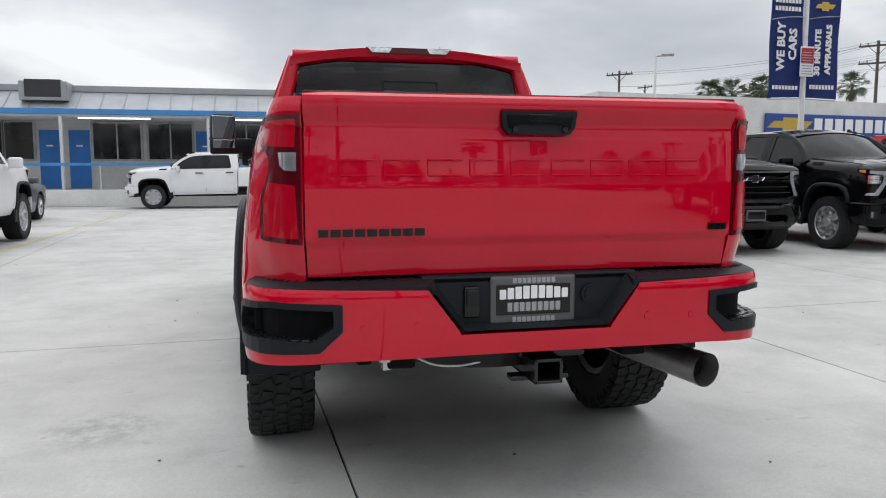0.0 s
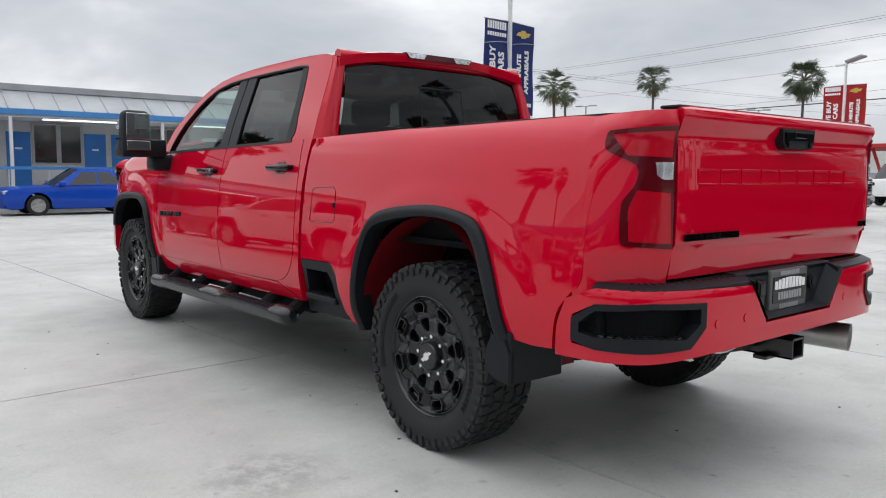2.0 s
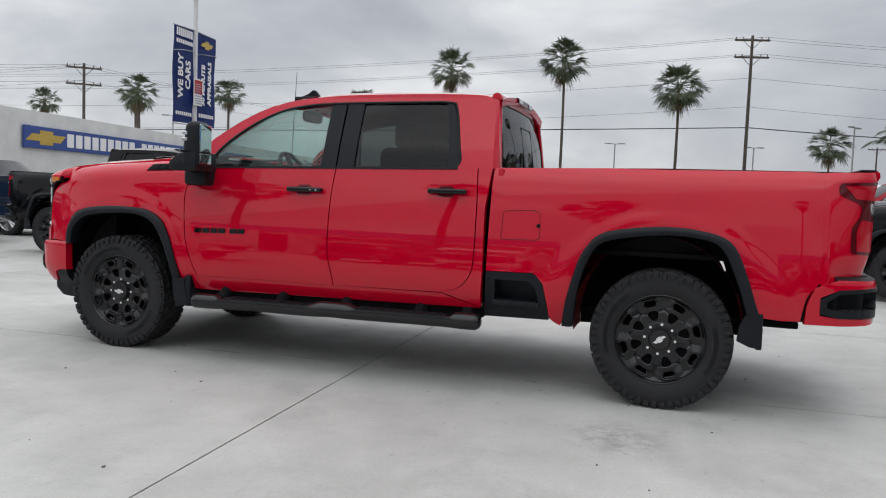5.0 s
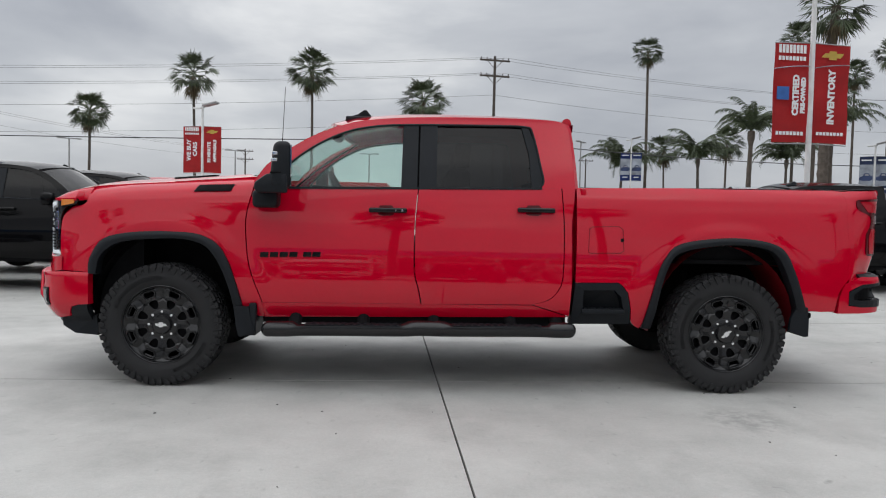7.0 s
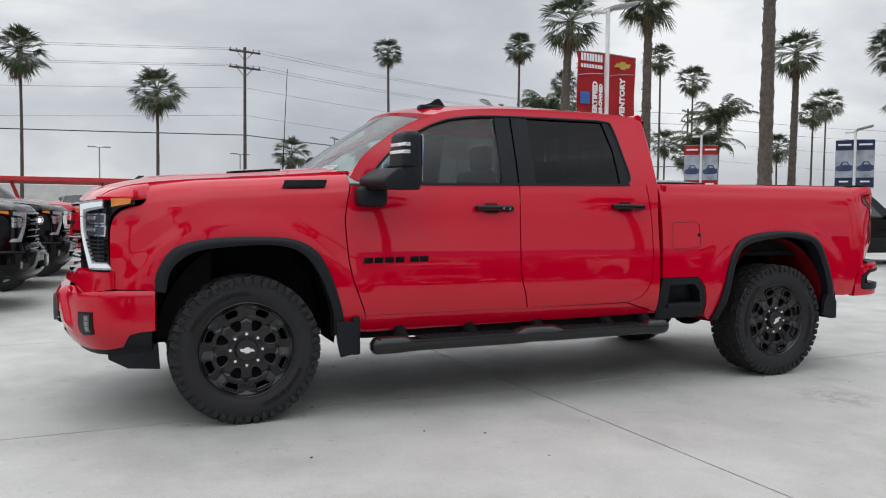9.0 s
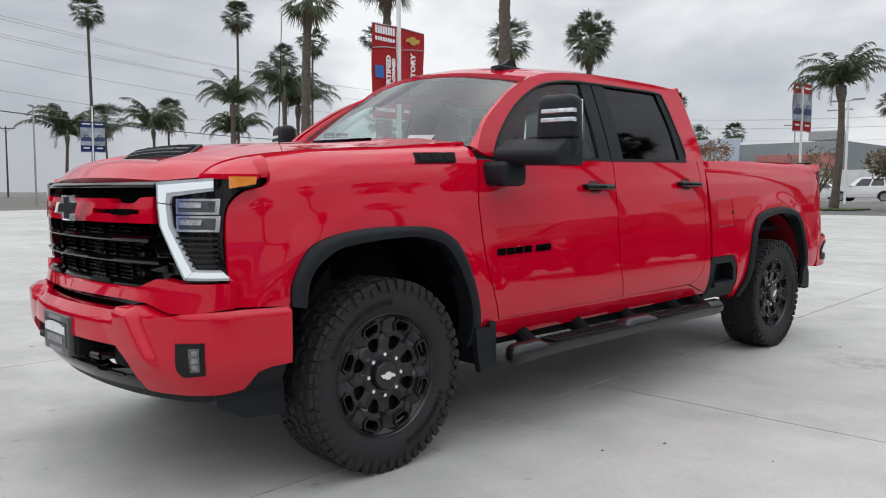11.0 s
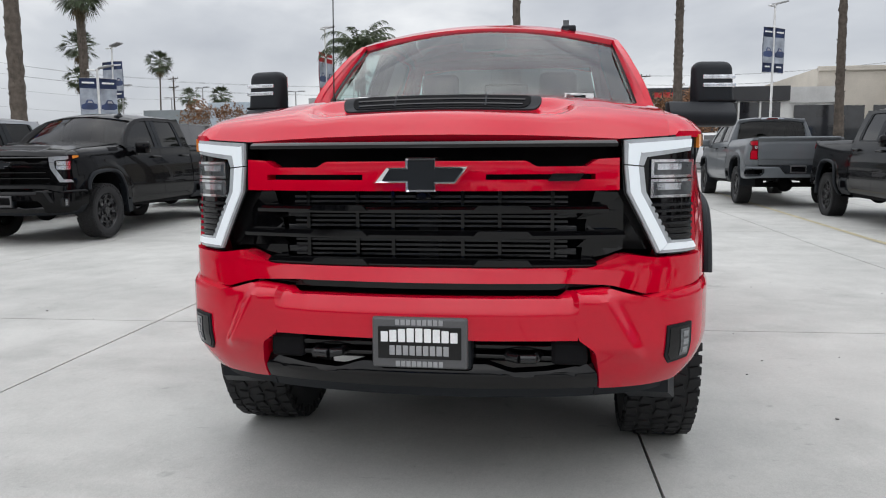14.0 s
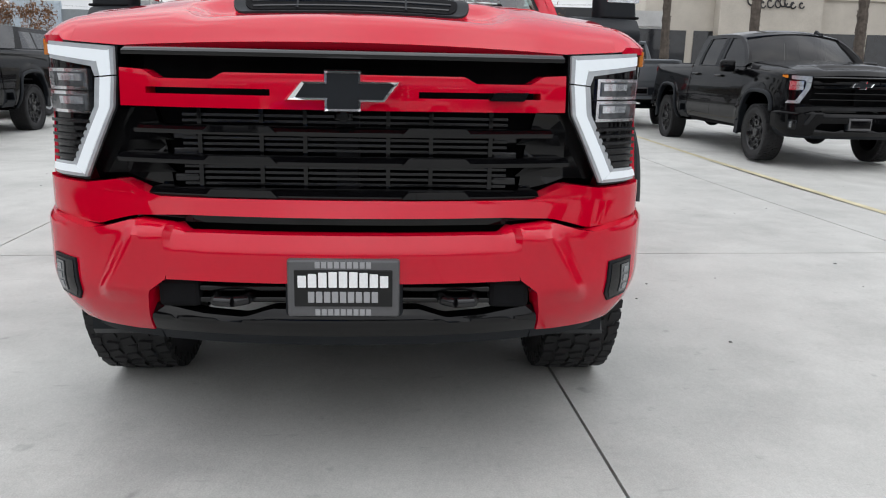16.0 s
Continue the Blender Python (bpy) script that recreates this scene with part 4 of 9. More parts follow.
for k, (y, z, s_) in enumerate(((35.1, 8.6, 1.0), (36.4, 8.2, 0.6), (37.1, 8.3, 0.75), (37.9, 8.3, 0.7), (38.4, 8.5, 0.9), (38.9, 8.5, 0.95), (39.5, 8.2, 0.6), (40.4, 8.2, 0.55))):
    prev = None
    for q in range(14):
        a = 0.6 + q * 0.42
        p = Vector((-73.5, y + 0.36 * s_ * math.cos(a) + 0.06 * q * s_ * 0.4, z + 0.5 * s_ * math.sin(a)))
        if prev is not None:
            rod(bm, prev, p, 0.075, seg=5)
        prev = p
link("script_sign", bm, CHARCOAL, cad, "dark flowing script shape")
mid_ = thing("service_building", "low white service building across the street", "building")
boxpart("wall", (-84, 20.2, fz), (-68, 25, 6.9), STUCCO, mid_)
boxpart("sign_band", (-68.0, 20.2, 5.5), (-67.8, 25, 6.9), GREYWALL, mid_)
boxpart("pane", (-68.0, 21, fz), (-67.85, 24.6, 5.3), DARKGLASS, mid_)
store = thing("warehouse", "long grey warehouse with a red stripe", "building")
boxpart("wall", (-90, -38, fz), (-62, -19, 5.4), mat("warehouse_grey", (0.25, 0.28, 0.29), 0.8, 0, 0.1, 0.3), store)
boxpart("stripe", (-62.05, -26.0, 3.2), (-61.9, -19, 4.4), mat("faded_red_wall", (0.42, 0.16, 0.15), 0.8), store)
boxpart("white_end", (-62.1, -31.5, 3.0), (-61.8, -27.5, 6.0), mat("pale_blue_panel", (0.45, 0.52, 0.58), 0.7), store)
fence_ = boxpart("screen_wall", (-60.5, -34, fz), (-60.3, -12, 3.0), STUCCO, store)
boxpart("roof_unit", (-70, -24, 5.9), (-68, -21.5, 6.7), GREYPOLE, store, 0.02)
red_ = thing("car_canopy", "red-roofed open canopy on slanted posts", "canopy")
boxpart("roof", (2.0, -47, 2.75), (24, -41, 2.98), RED_CLOTH, red_, 0.02)
for k in range(5):
    bm = bmesh.new()
    rod(bm, (3.0 + k * 4.5, -42, ground_z(5)), (4.0 + k * 4.5, -42, 2.8), 0.09, seg=8)
    link("post", bm, RED_CLOTH, red_)
low = thing("distant_block", "low pale buildings in the distance", "building")
for lo_, hi_ in (((-10, -125, -1), (40, -110, 4.5)), ((45, -130, -1), (110, -112, 5.5)), ((-140, -125, 0), (-60, -112, 4)), ((-150, -30, 0), (-130, 10, 6))):
    boxpart("wall", lo_, hi_, STUCCO, low)

# rusty and green shrubs
RUST = mat("rusty_leaves", (0.19, 0.095, 0.045), 0.8, 0, 0.3, 4, island=0.35)
OLIVE = mat("olive_leaves", (0.15, 0.125, 0.075), 0.8, 0, 0.3, 4, island=0.35)
HEDGE = mat("hedge_leaves", (0.03, 0.05, 0.02), 0.8, 0, 0.3, 4, island=0.3)


def bush(at, w, h, material, base, seed, label, n=900, trunk=True):
    x, y = at
    rnd = random.Random(seed)
    g = thing("tree" if trunk else "shrub", label, "tree" if trunk else "shrub", at=pose(x, y, ground_z(x)))
    bm = bmesh.new()
    rod(bm, (0, 0, 0), (0, 0, base + h * 0.3), 0.10, 0.05, seg=7)
    for k in range(9 if trunk else 0):
        a = k * 0.7 + rnd.uniform(-0.2, 0.2)
        rod(bm, (0, 0, base * rnd.uniform(0.5, 1.0)), (math.cos(a) * w * 0.36, math.sin(a) * w * 0.36, base + h * rnd.uniform(0.35, 0.8)), 0.05, 0.015, seg=5)
    link("branch_work", bm, BARK, g)
    bm = bmesh.new()
    cl = [(rnd.uniform(-0.4, 0.4) * w, rnd.uniform(-0.4, 0.4) * w, base + h * rnd.uniform(0.2, 0.85), rnd.uniform(0.12, 0.24) * w) for _ in range(16)]
    for k in range(n):
        cx, cy, cz, r = rnd.choice(cl)
        d = Vector((rnd.gauss(0, 1), rnd.gauss(0, 1), rnd.gauss(0, 0.8))).normalized() * r * rnd.uniform(0.4, 1.05)
        c = Vector((cx, cy, cz)) + d
        s_ = rnd.uniform(0.05, 0.11) * (1 if w < 3 else 1.5)
        a = Vector((rnd.gauss(0, 1), rnd.gauss(0, 1), rnd.gauss(0, 1))).normalized() * s_
        b_ = Vector((rnd.gauss(0, 1), rnd.gauss(0, 1), rnd.gauss(0, 1))).normalized() * s_
        bm.faces.new([bm.verts.new(c + q) for q in (-a, b_, a)])
    link("leaves", bm, material, g)
    return g


bush((-52, 8.3), 6.6, 3.4, RUST, 1.4, 3, "small tree with rusty brown leaves", 4200)
bush((-56, -28), 5.5, 3.2, RUST, 1.8, 5, "small tree with rusty brown leaves", 2200)
bush((-36.5, -7.6), 3.0, 2.2, OLIVE, 0.9, 8, "small tree with sparse olive leaves", 2000)
bush((-40.5, -12.9), 2.8, 2.2, OLIVE, 1.2, 9, "small tree with sparse olive leaves", 1500)
for k in range(9):
    bush((-64.8, -8.6 + k * 1.15), 1.15, 2.3, HEDGE, 0.3, 20 + k, "clipped dark green shrub by the wall", 700, False)
FARLEAF = mat("grey_green_leaves", (0.075, 0.09, 0.06), 0.8, 0, 0.3, 4, island=0.3)
for k, at in enumerate(((-68, -11.6), (-70, -10.0))):
    bush(at, 3.6, 5.0, FARLEAF, 1.5, 40 + k, "grey-green tree behind the lot", 2600)

# ---- the red pickup ----
def y_side(x, z):
    """Half the width of the body at a place of its side."""
    y = glide([(0.42, 0.90), (0.50, 0.945), (0.56, 0.976), (0.62, 0.992), (0.70, 1.002), (0.80, 1.002), (0.95, 0.995), (1.08, 0.984), (1.18, 0.972), (1.30, 0.953), (1.40, 0.931), (1.46, 0.914), (1.60, 0.870), (1.96, 0.735)], z)
    y -= 0.30 * max(0, x - 2.2) ** 2
    y -= 0.40 * max(0, -2.75 - x) ** 2
    for cx in (2.02, -2.02):
        d = math.hypot(x - cx, z - 0.43)
        f = min(1, max(0, (0.83 - d) / 0.11))
        y += 0.008 * f * f * (3 - 2 * f) * min(1, max(0, (z - 0.45) / 0.3))
    return y


HOOD_LINE = [(1.38, 1.535), (1.5, 1.528), (2.04, 1.480), (2.4, 1.456), (2.6, 1.436), (2.74, 1.415), (2.83, 1.390), (2.88, 1.365), (2.92, 1.325), (2.94, 1.285)]


def fender_top(x):
    return interp(HOOD_LINE, x + 0.10) - 0.040


def lift_side(side):
    return lambda p, d: (p[0], side * (y_side(p[0], p[1]) - d), p[1])


def lift_fender(side):
    def f(p, d):
        q = max(0.0, fender_top(p[0]) - p[1])
        return (p[0], side * (y_side(p[0], p[1]) - 0.115 * math.exp(-q / 0.038) - d), p[1] - d * 0.2 * math.exp(-q / 0.05))
    return f


truck = thing("pickup_truck", "glossy red crew-cab heavy-duty pickup truck with black trim, parked on concrete", "pickup truck")
FARCH = curve([(2.52, 0.79), (2.512, 0.883), (2.447, 1.002), (2.351, 1.055), (2.178, 1.084), (1.947, 1.090), (1.753, 1.073), (1.616, 0.999), (1.537, 0.863), (1.477, 0.686), (1.445, 0.56)])
FARCH_IN = curve([(2.462, 0.78), (2.440, 0.895), (2.371, 0.970), (2.255, 1.018), (1.946, 1.042), (1.772, 1.022), (1.667, 0.957), (1.576, 0.803), (1.520, 0.626), (1.503, 0.476)])
RARCH = curve([(-1.405, 0.456), (-1.432, 0.618), (-1.486, 0.841), (-1.544, 0.975), (-1.662, 1.080), (-1.986, 1.126), (-2.232, 1.112), (-2.395, 1.055), (-2.482, 0.901), (-2.552, 0.699), (-2.583, 0.615)])
RARCH_IN = curve([(-1.472, 0.457), (-1.508, 0.721), (-1.567, 0.913), (-1.664, 1.020), (-1.989, 1.075), (-2.234, 1.063), (-2.355, 1.006), (-2.445, 0.819), (-2.505, 0.637), (-2.52, 0.58)])
BELT = lambda x: 1.438 - 0.02 * x
SEAM_F = curve([(1.300, 0.50), (1.312, 0.606), (1.405, 0.863), (1.437, 1.14), (1.427, 1.258), (1.396, 1.40), (1.392, 1.452)])
SEAM_F2 = [p for p in SEAM_F if 0.60 < p[1] < BELT(1.38)]
SEAM_B = curve([(0.193, 0.612), (0.215, 0.72), (0.245, 0.846), (0.246, 1.165), (0.228, BELT(0.22))])
SEAM_R = curve([(-0.60, 0.622), (-0.72, 0.66), (-0.79, 0.74), (-0.815, 0.85), (-0.817, 1.19), (-0.802, BELT(-0.8))])
OUTER = curve([(1.392, 1.452), (1.30, 1.585), (1.15, 1.70), (0.98, 1.805), (0.80, 1.88), (0.62, 1.925), (0.24, 1.958), (-0.34, 1.968), (-0.70, 1.962), (-0.82, 1.945), (-0.862, 1.90), (-0.885, 1.70), (-0.90, 1.455)])
INNER = curve([(1.285, 1.416), (1.205, 1.53), (1.085, 1.645), (0.93, 1.752), (0.76, 1.832), (0.60, 1.872), (0.34, 1.897), (-0.30, 1.908), (-0.545, 1.905), (-0.60, 1.86), (-0.655, 1.60), (-0.672, 1.50), (-0.640, 1.452)])


def off(line, dx, dz=0.0):
    return [(x + dx, z + dz) for x, z in line]


for side in (1, -1):
    fl = side < 0
    S = lift_side(side)
    # front wing
    left = curve([(2.735, 0.80), (2.745, 1.0), (2.735, 1.17), (2.66, 1.245), (2.585, 1.262), (2.555, 1.30), (2.56, fender_top(2.56))])
    bottom = [(2.735, 0.80), (2.60, 0.797)] + FARCH + [(1.40, 0.505), (1.305, 0.50)]
    top = [(x, fender_top(x)) for x in np.linspace(2.56, 1.396, 14)]
    right = off([p for p in SEAM_F if p[1] < fender_top(1.4)], 0.004) + [(1.396, fender_top(1.396))]
    sheet("front_fender", coons(bottom, top, left, right, 84, 26), lift_fender(side), 0.02, RED, truck, "", fl)
    # doors
    fd_l = off(SEAM_F2, -0.004)
    bottom = [(fd_l[0][0], 0.612), (0.2, 0.62)]
    top = [(fd_l[-1][0], BELT(1.38)), (0.236, BELT(0.23))]
    fdoor = sheet("front_door", coons(bottom, top, fd_l, off(SEAM_B, 0.004), 40, 26), S, 0.02, RED, truck, "", fl)
    bottom = [(0.187, 0.612), (-0.60, 0.622)]
    top = [(0.220, BELT(0.22)), (-0.802, BELT(-0.8))]
    rdoor = sheet("rear_door", coons(bottom, top, off(SEAM_B, -0.004), off(SEAM_R, 0.004), 40, 26), S, 0.02, RED, truck, "", fl)
    # sill under the doors and the strip behind the rear door
    sheet("rocker_panel", coons([(1.30, 0.497), (-0.87, 0.533)], [(1.312, 0.604), (-0.60, 0.616)], [(1.30, 0.497), (1.312, 0.604)], [(-0.87, 0.533), (-0.60, 0.616)], 40, 5), S, 0.05, RED, truck, "", fl)
    sr = off(SEAM_R, -0.004)
    sheet("cab_corner", coons([(-0.602, 0.613), (-0.868, 0.540)], [(-0.806, BELT(-0.8)), (-0.90, BELT(-0.9))], sr, [(-0.868, 0.540), (-0.878, 0.8), (-0.872, 1.2), (-0.90, BELT(-0.9))], 6, 26), S, 0.05, RED, truck, "", fl)
    # pillars and roof rail round the side windows
    sheet("cab_side_frame", coons(INNER, OUTER, [INNER[0], (1.35, 1.425), OUTER[0]], [INNER[-1], (-0.78, BELT(-0.8)), OUTER[-1]], 70, 6), S, 0.03, RED, truck, "", fl)
    # black frame and panes of the side windows
    inn = [p for p in INNER]
    GS = lambda p, d, s_=side: (p[0], s_ * (y_side(p[0], p[1]) - 0.016 - d), p[1])
    GT = lambda p, d, s_=side: (p[0], s_ * (y_side(p[0], p[1]) - 0.004 - d), p[1])
    for nm, x0, x1, gl, lab in (("front_window", 1.30, 0.352, CLEAR, "lightly tinted front window pane"), ("rear_window", 0.10, -0.69, PRIVACY, "dark tinted rear window pane")):
        up = [p for p in inn if x1 <= p[0] <= x0]
        if nm == "rear_window":
            up = [(x0, 1.903)] + [p for p in up if p[1] > 1.60]
            right = [(-0.640, BELT(-0.64)), (-0.672, 1.50), up[-1]]
            grid = coons([(x0, BELT(x0)), (-0.640, BELT(-0.64))], up, [(x0, BELT(x0)), (x0, 1.903)], right, 16, 10)
        else:
            up = [p for p in up if p[1] > 1.43] + [(x1, 1.897)]
            grid = coons([(1.285, BELT(1.285)), (x1, BELT(x1))], up, [(1.285, BELT(1.285)), up[0]], [(x1, BELT(x1)), (x1, 1.897)], 20, 10)
        pane = sheet(nm, grid, GS, 0.006, gl, fdoor if nm == "front_window" else rdoor, lab, fl)
    sheet("b_pillar", coons([(0.345, BELT(0.3)), (0.11, BELT(0.1))], [(0.34, 1.899), (0.108, 1.905)], [(0.345, BELT(0.3)), (0.34, 1.899)], [(0.11, BELT(0.1)), (0.108, 1.905)], 4, 10), lambda p, d, s_=side: (p[0], s_ * (y_side(p[0], p[1]) - 0.032 - d), p[1]), 0.04, DARK, truck, "", fl)
    for nm, x0, x1, par in (("b_pillar_trim", 0.352, 0.238, fdoor), ("rear_pillar_trim", 0.226, 0.10, rdoor)):
        sheet(nm, coons([(x0, BELT(x0)), (x1, BELT(x1))], [(x0 - 0.006, 1.899), (x1 - 0.004, 1.905)], [(x0, BELT(x0)), (x0 - 0.006, 1.899)], [(x1, BELT(x1)), (x1 - 0.004, 1.905)], 4, 12), GT, 0.02, PLASTIC, par, "", fl)
    sheet("quarter_trim", coons([(-0.585, BELT(-0.58)), (-0.655, BELT(-0.65))], [(-0.52, 1.903), (-0.575, 1.89)], [(-0.585, BELT(-0.58)), (-0.57, 1.7), (-0.52, 1.903)], [(-0.655, BELT(-0.65)), (-0.678, 1.50), (-0.64, 1.70), (-0.575, 1.89)], 3, 14), GT, 0.02, PLASTIC, rdoor, "", fl)
    sheet("belt_strip", coons([(1.29, BELT(1.29) - 0.008), (-0.66, BELT(-0.66) - 0.008)], [(1.29, BELT(1.29) + 0.008), (-0.66, BELT(-0.66) + 0.008)], [(1.29, BELT(1.29) - 0.008), (1.29, BELT(1.29) + 0.008)], [(-0.66, BELT(-0.66) - 0.008), (-0.66, BELT(-0.66) + 0.008)], 40, 1), lambda p, d, s_=side: (p[0], s_ * (y_side(p[0], p[1]) + 0.005 - d), p[1]), 0.02, PLASTIC, fdoor, "black window strip", fl)
    bm = bmesh.new()
    tube(bm, [GT(a, 0) for a in INNER], 0.009)
    link("window_seal", bm, PLASTIC, rdoor)
    # bed side
    bottom = [(-0.905, 0.787), (-1.225, 0.792), (-1.285, 0.72), (-1.312, 0.60), (-1.325, 0.50), (-1.38, 0.456)] + RARCH + [(-2.70, 0.607), (-2.80, 0.612)]
    top = [(-0.912, 1.462), (-2.0, 1.487), (-2.93, 1.492)]
    rgt = curve([(-2.80, 0.612), (-2.825, 0.75), (-2.88, 0.83), (-2.93, 0.90), (-2.93, 1.2), (-2.93, 1.492)])
    bed = sheet("bed_side", coons(bottom, top, [(-0.905, 0.787), (-0.912, 1.462)], rgt, 84, 26), lambda p, d, s_=side: (p[0], s_ * (y_side(p[0], p[1]) - 0.046 * math.exp(-(max(0, 1.49 - p[1])) / 0.045) - d), p[1]), 0.03, RED, truck, "", fl)
    # arch trims
    for nm, arch, inner in (("front_arch_trim", FARCH, FARCH_IN), ("rear_arch_trim", RARCH, RARCH_IN)):
        g = coons(arch, inner, [arch[0], inner[0]], [arch[-1], inner[-1]], 48, 4)
        gg = [[(p[0], p[1], v / 4) for p in row] for v, row in enumerate(g)]
        sheet(nm, gg, lambda p, d, s_=side: (p[0], s_ * (y_side(p[0], p[1]) + 0.010 + 0.022 * math.sin(math.pi * min(1, p[2] * 0.75 + 0.1)) - d * (0.4 + 2.4 * p[2])), p[1]), 0.035, PLASTIC, truck, "", not fl)
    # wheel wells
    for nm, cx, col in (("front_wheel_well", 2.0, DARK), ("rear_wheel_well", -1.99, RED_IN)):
        bm = bmesh.new()
        n, rr = 20, 0.60
        ring0, ring1 = [], []
        for k in range(n + 1):
            a = math.radians(-4 + 188 * k / n)
            x, z = cx + 0.535 * math.cos(a) * 0.97, 0.47 + rr * math.sin(a)
            ring0.append(bm.verts.new((x, side * (y_side(x, min(z, 1.2)) - 0.03), z)))
            ring1.append(bm.verts.new((x, side * 0.52, z)))
        for k in range(n):
            bm.faces.new((ring0[k], ring0[k + 1], ring1[k + 1], ring1[k]))
        bmw = bmesh.new()
        bmw.faces.new([bmw.verts.new((v_.co.x, side * 0.515, v_.co.z)) for v_ in ring1])
        bmesh.ops.solidify(bmw, geom=bmw.faces[:], thickness=0.01)
        link("well_inner_wall", bmw, DARK, truck)
        bmesh.ops.solidify(bm, geom=bm.faces[:], thickness=0.01)
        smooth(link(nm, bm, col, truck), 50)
    # mud flaps
    bm = bmesh.new()
    prism(bm, [(1.505, 0.58), (1.40, 0.575), (1.385, 0.48), (1.355, 0.385), (1.47, 0.362), (1.49, 0.45)], lambda p, d, s_=side: (p[0], s_ * (1.02 - d), p[1]), 0.035)
    box(bm, (1.35, side * 0.74, 0.37), (1.40, side * 1.015, 0.60), 0.01)
    link("mud_flap", bm, PLASTIC, truck)
    bm = bmesh.new()
    prism(bm, [(-2.50, 0.625), (-2.575, 0.605), (-2.60, 0.56), (-2.60, 0.43), (-2.53, 0.44), (-2.46, 0.47), (-2.47, 0.56)], lambda p, d, s_=side: (p[0], s_ * (1.02 - d), p[1]), 0.03)
    box(bm, (-2.60, side * 0.70, 0.425), (-2.565, side * 1.01, 0.64), 0.008)
    link("mud_flap", bm, PLASTIC, truck)
    # step pocket ahead of the rear wheel
    bm = bmesh.new()
    prism(bm, [(-0.905, 0.775), (-1.215, 0.780), (-1.272, 0.715), (-1.30, 0.60), (-1.31, 0.49), (-0.888, 0.483)], lambda p, d, s_=side: (p[0], s_ * (y_side(p[0], p[1]) - 0.10 - d), p[1]), 0.01)
    pocket = link("corner_step", bm, PLASTIC, truck, "black corner step pocket")
    bm = bmesh.new()
    outl = [(-0.905, 0.783), (-1.222, 0.788), (-1.281, 0.72), (-1.308, 0.60), (-1.316, 0.487), (-0.888, 0.480)]
    inl = [(-0.965, 0.735), (-1.19, 0.735), (-1.235, 0.69), (-1.258, 0.60), (-1.262, 0.585), (-0.965, 0.578)]
    for k in range(6):
        a, b, c, d_ = outl[k], outl[(k + 1) % 6], inl[(k + 1) % 6], inl[k]
        prism(bm, [a, b, c, d_], lambda p, d, s_=side: (p[0], s_ * (y_side(p[0], p[1]) - 0.002 - d), p[1]), 0.10)
    box(bm, (-1.265, side * 0.90, 0.565), (-0.955, side * (y_side(-1.1, 0.57) + 0.022), 0.60), 0.008)
    for k in range(9):
        box(bm, (-1.24 + k * 0.031, side * 0.92, 0.60), (-1.225 + k * 0.031, side * 1.0, 0.607))
    link("step_surround", bm, PLASTIC, pocket)
    # side step bar
    bar = [(1.30, 0.425), (1.24, 0.428), (1.12, 0.43), (0.95, 0.438), (0.35, 0.442), (0.22, 0.448), (0.10, 0.448), (-0.05, 0.448), (-0.62, 0.455), (-0.75, 0.452), (-0.86, 0.452), (-0.90, 0.452)]
    bm = bmesh.new()
    last = None
    for i, (x, z) in enumerate(curve(bar, 3)):
        e = min(1, (1.305 - x) / 0.05, (x + 0.905) / 0.05)
        r = 0.055 * math.sqrt(max(0.04, 1 - (1 - max(0, min(1, e))) ** 2))
        ring = []
        flat = 1.0 if (0.28 < x < 1.06) or (-0.70 < x < 0.02) else 0.0
        for k in range(14):
            a = 2 * math.pi * k / 14
            dz = r * math.sin(a)
            if flat and dz > 0.025:
                dz = 0.025
            ring.append(bm.verts.new((x, side * (1.055 + r * 1.05 * math.cos(a)), z + dz)))
        if last:
            for k in range(14):
                bm.faces.new((last[k], last[(k + 1) % 14], ring[(k + 1) % 14], ring[k]))
        else:
            bm.faces.new(ring)
        last = ring
    bm.faces.new(last)
    bmesh.ops.recalc_face_normals(bm, faces=bm.faces[:])
    step = smooth(link("side_step", bm, SATIN, truck, "black tubular side step"), 40)
    for x0, x1 in ((0.33, 1.00), (-0.66, -0.03)):
        bm = bmesh.new()
        zz = 0.438 + (0.65 - x0) * 0.01 + 0.028
        box(bm, (x0, side * 1.00, zz - 0.004), (x1, side * 1.11, zz + 0.002), 0.002)
        for k in range(12):
            for q in range(2):
                xx = x0 + 0.03 + k * (x1 - x0 - 0.06) / 12
                box(bm, (xx, side * (1.012 + q * 0.05), zz), (xx + 0.03, side * (1.05 + q * 0.05), zz + 0.007))
        link("tread_pad", bm, PLASTIC, step)
    for x in (1.08, 0.60, 0.10, -0.45, -0.78):
        bm = bmesh.new()
        rod(bm, (x, side * 1.03, 0.43), (x, side * 0.86, 0.55), 0.045, seg=10)
        box(bm, (x - 0.06, side * 0.80, 0.46), (x + 0.06, side * 0.90, 0.58), 0.02)
        link("step_bracket", bm, DARK, step)
    # door handles
    for x0, par in ((0.575, fdoor), (-0.477, rdoor)):
        z = 1.271 + (0.575 - x0) * 0.022
        y = side * (y_side(x0 - 0.13, z))
        bm = bmesh.new()
        box(bm, (x0 - 0.27, y + side * 0.018, z - 0.018), (x0, y + side * 0.046, z + 0.018), 0.012, 3)
        box(bm, (x0 - 0.03, y - side * 0.01, z - 0.015), (x0 - 0.005, y + side * 0.03, z + 0.015), 0.006)
        box(bm, (x0 - 0.265, y - side * 0.01, z - 0.015), (x0 - 0.235, y + side * 0.03, z + 0.015), 0.006)
        smooth(link("door_handle", bm, GLOSSB, par, "gloss black door handle"), 50)
        # flat dark red patch: the shade of the hollow behind the handle, as colour
        bm = bmesh.new()
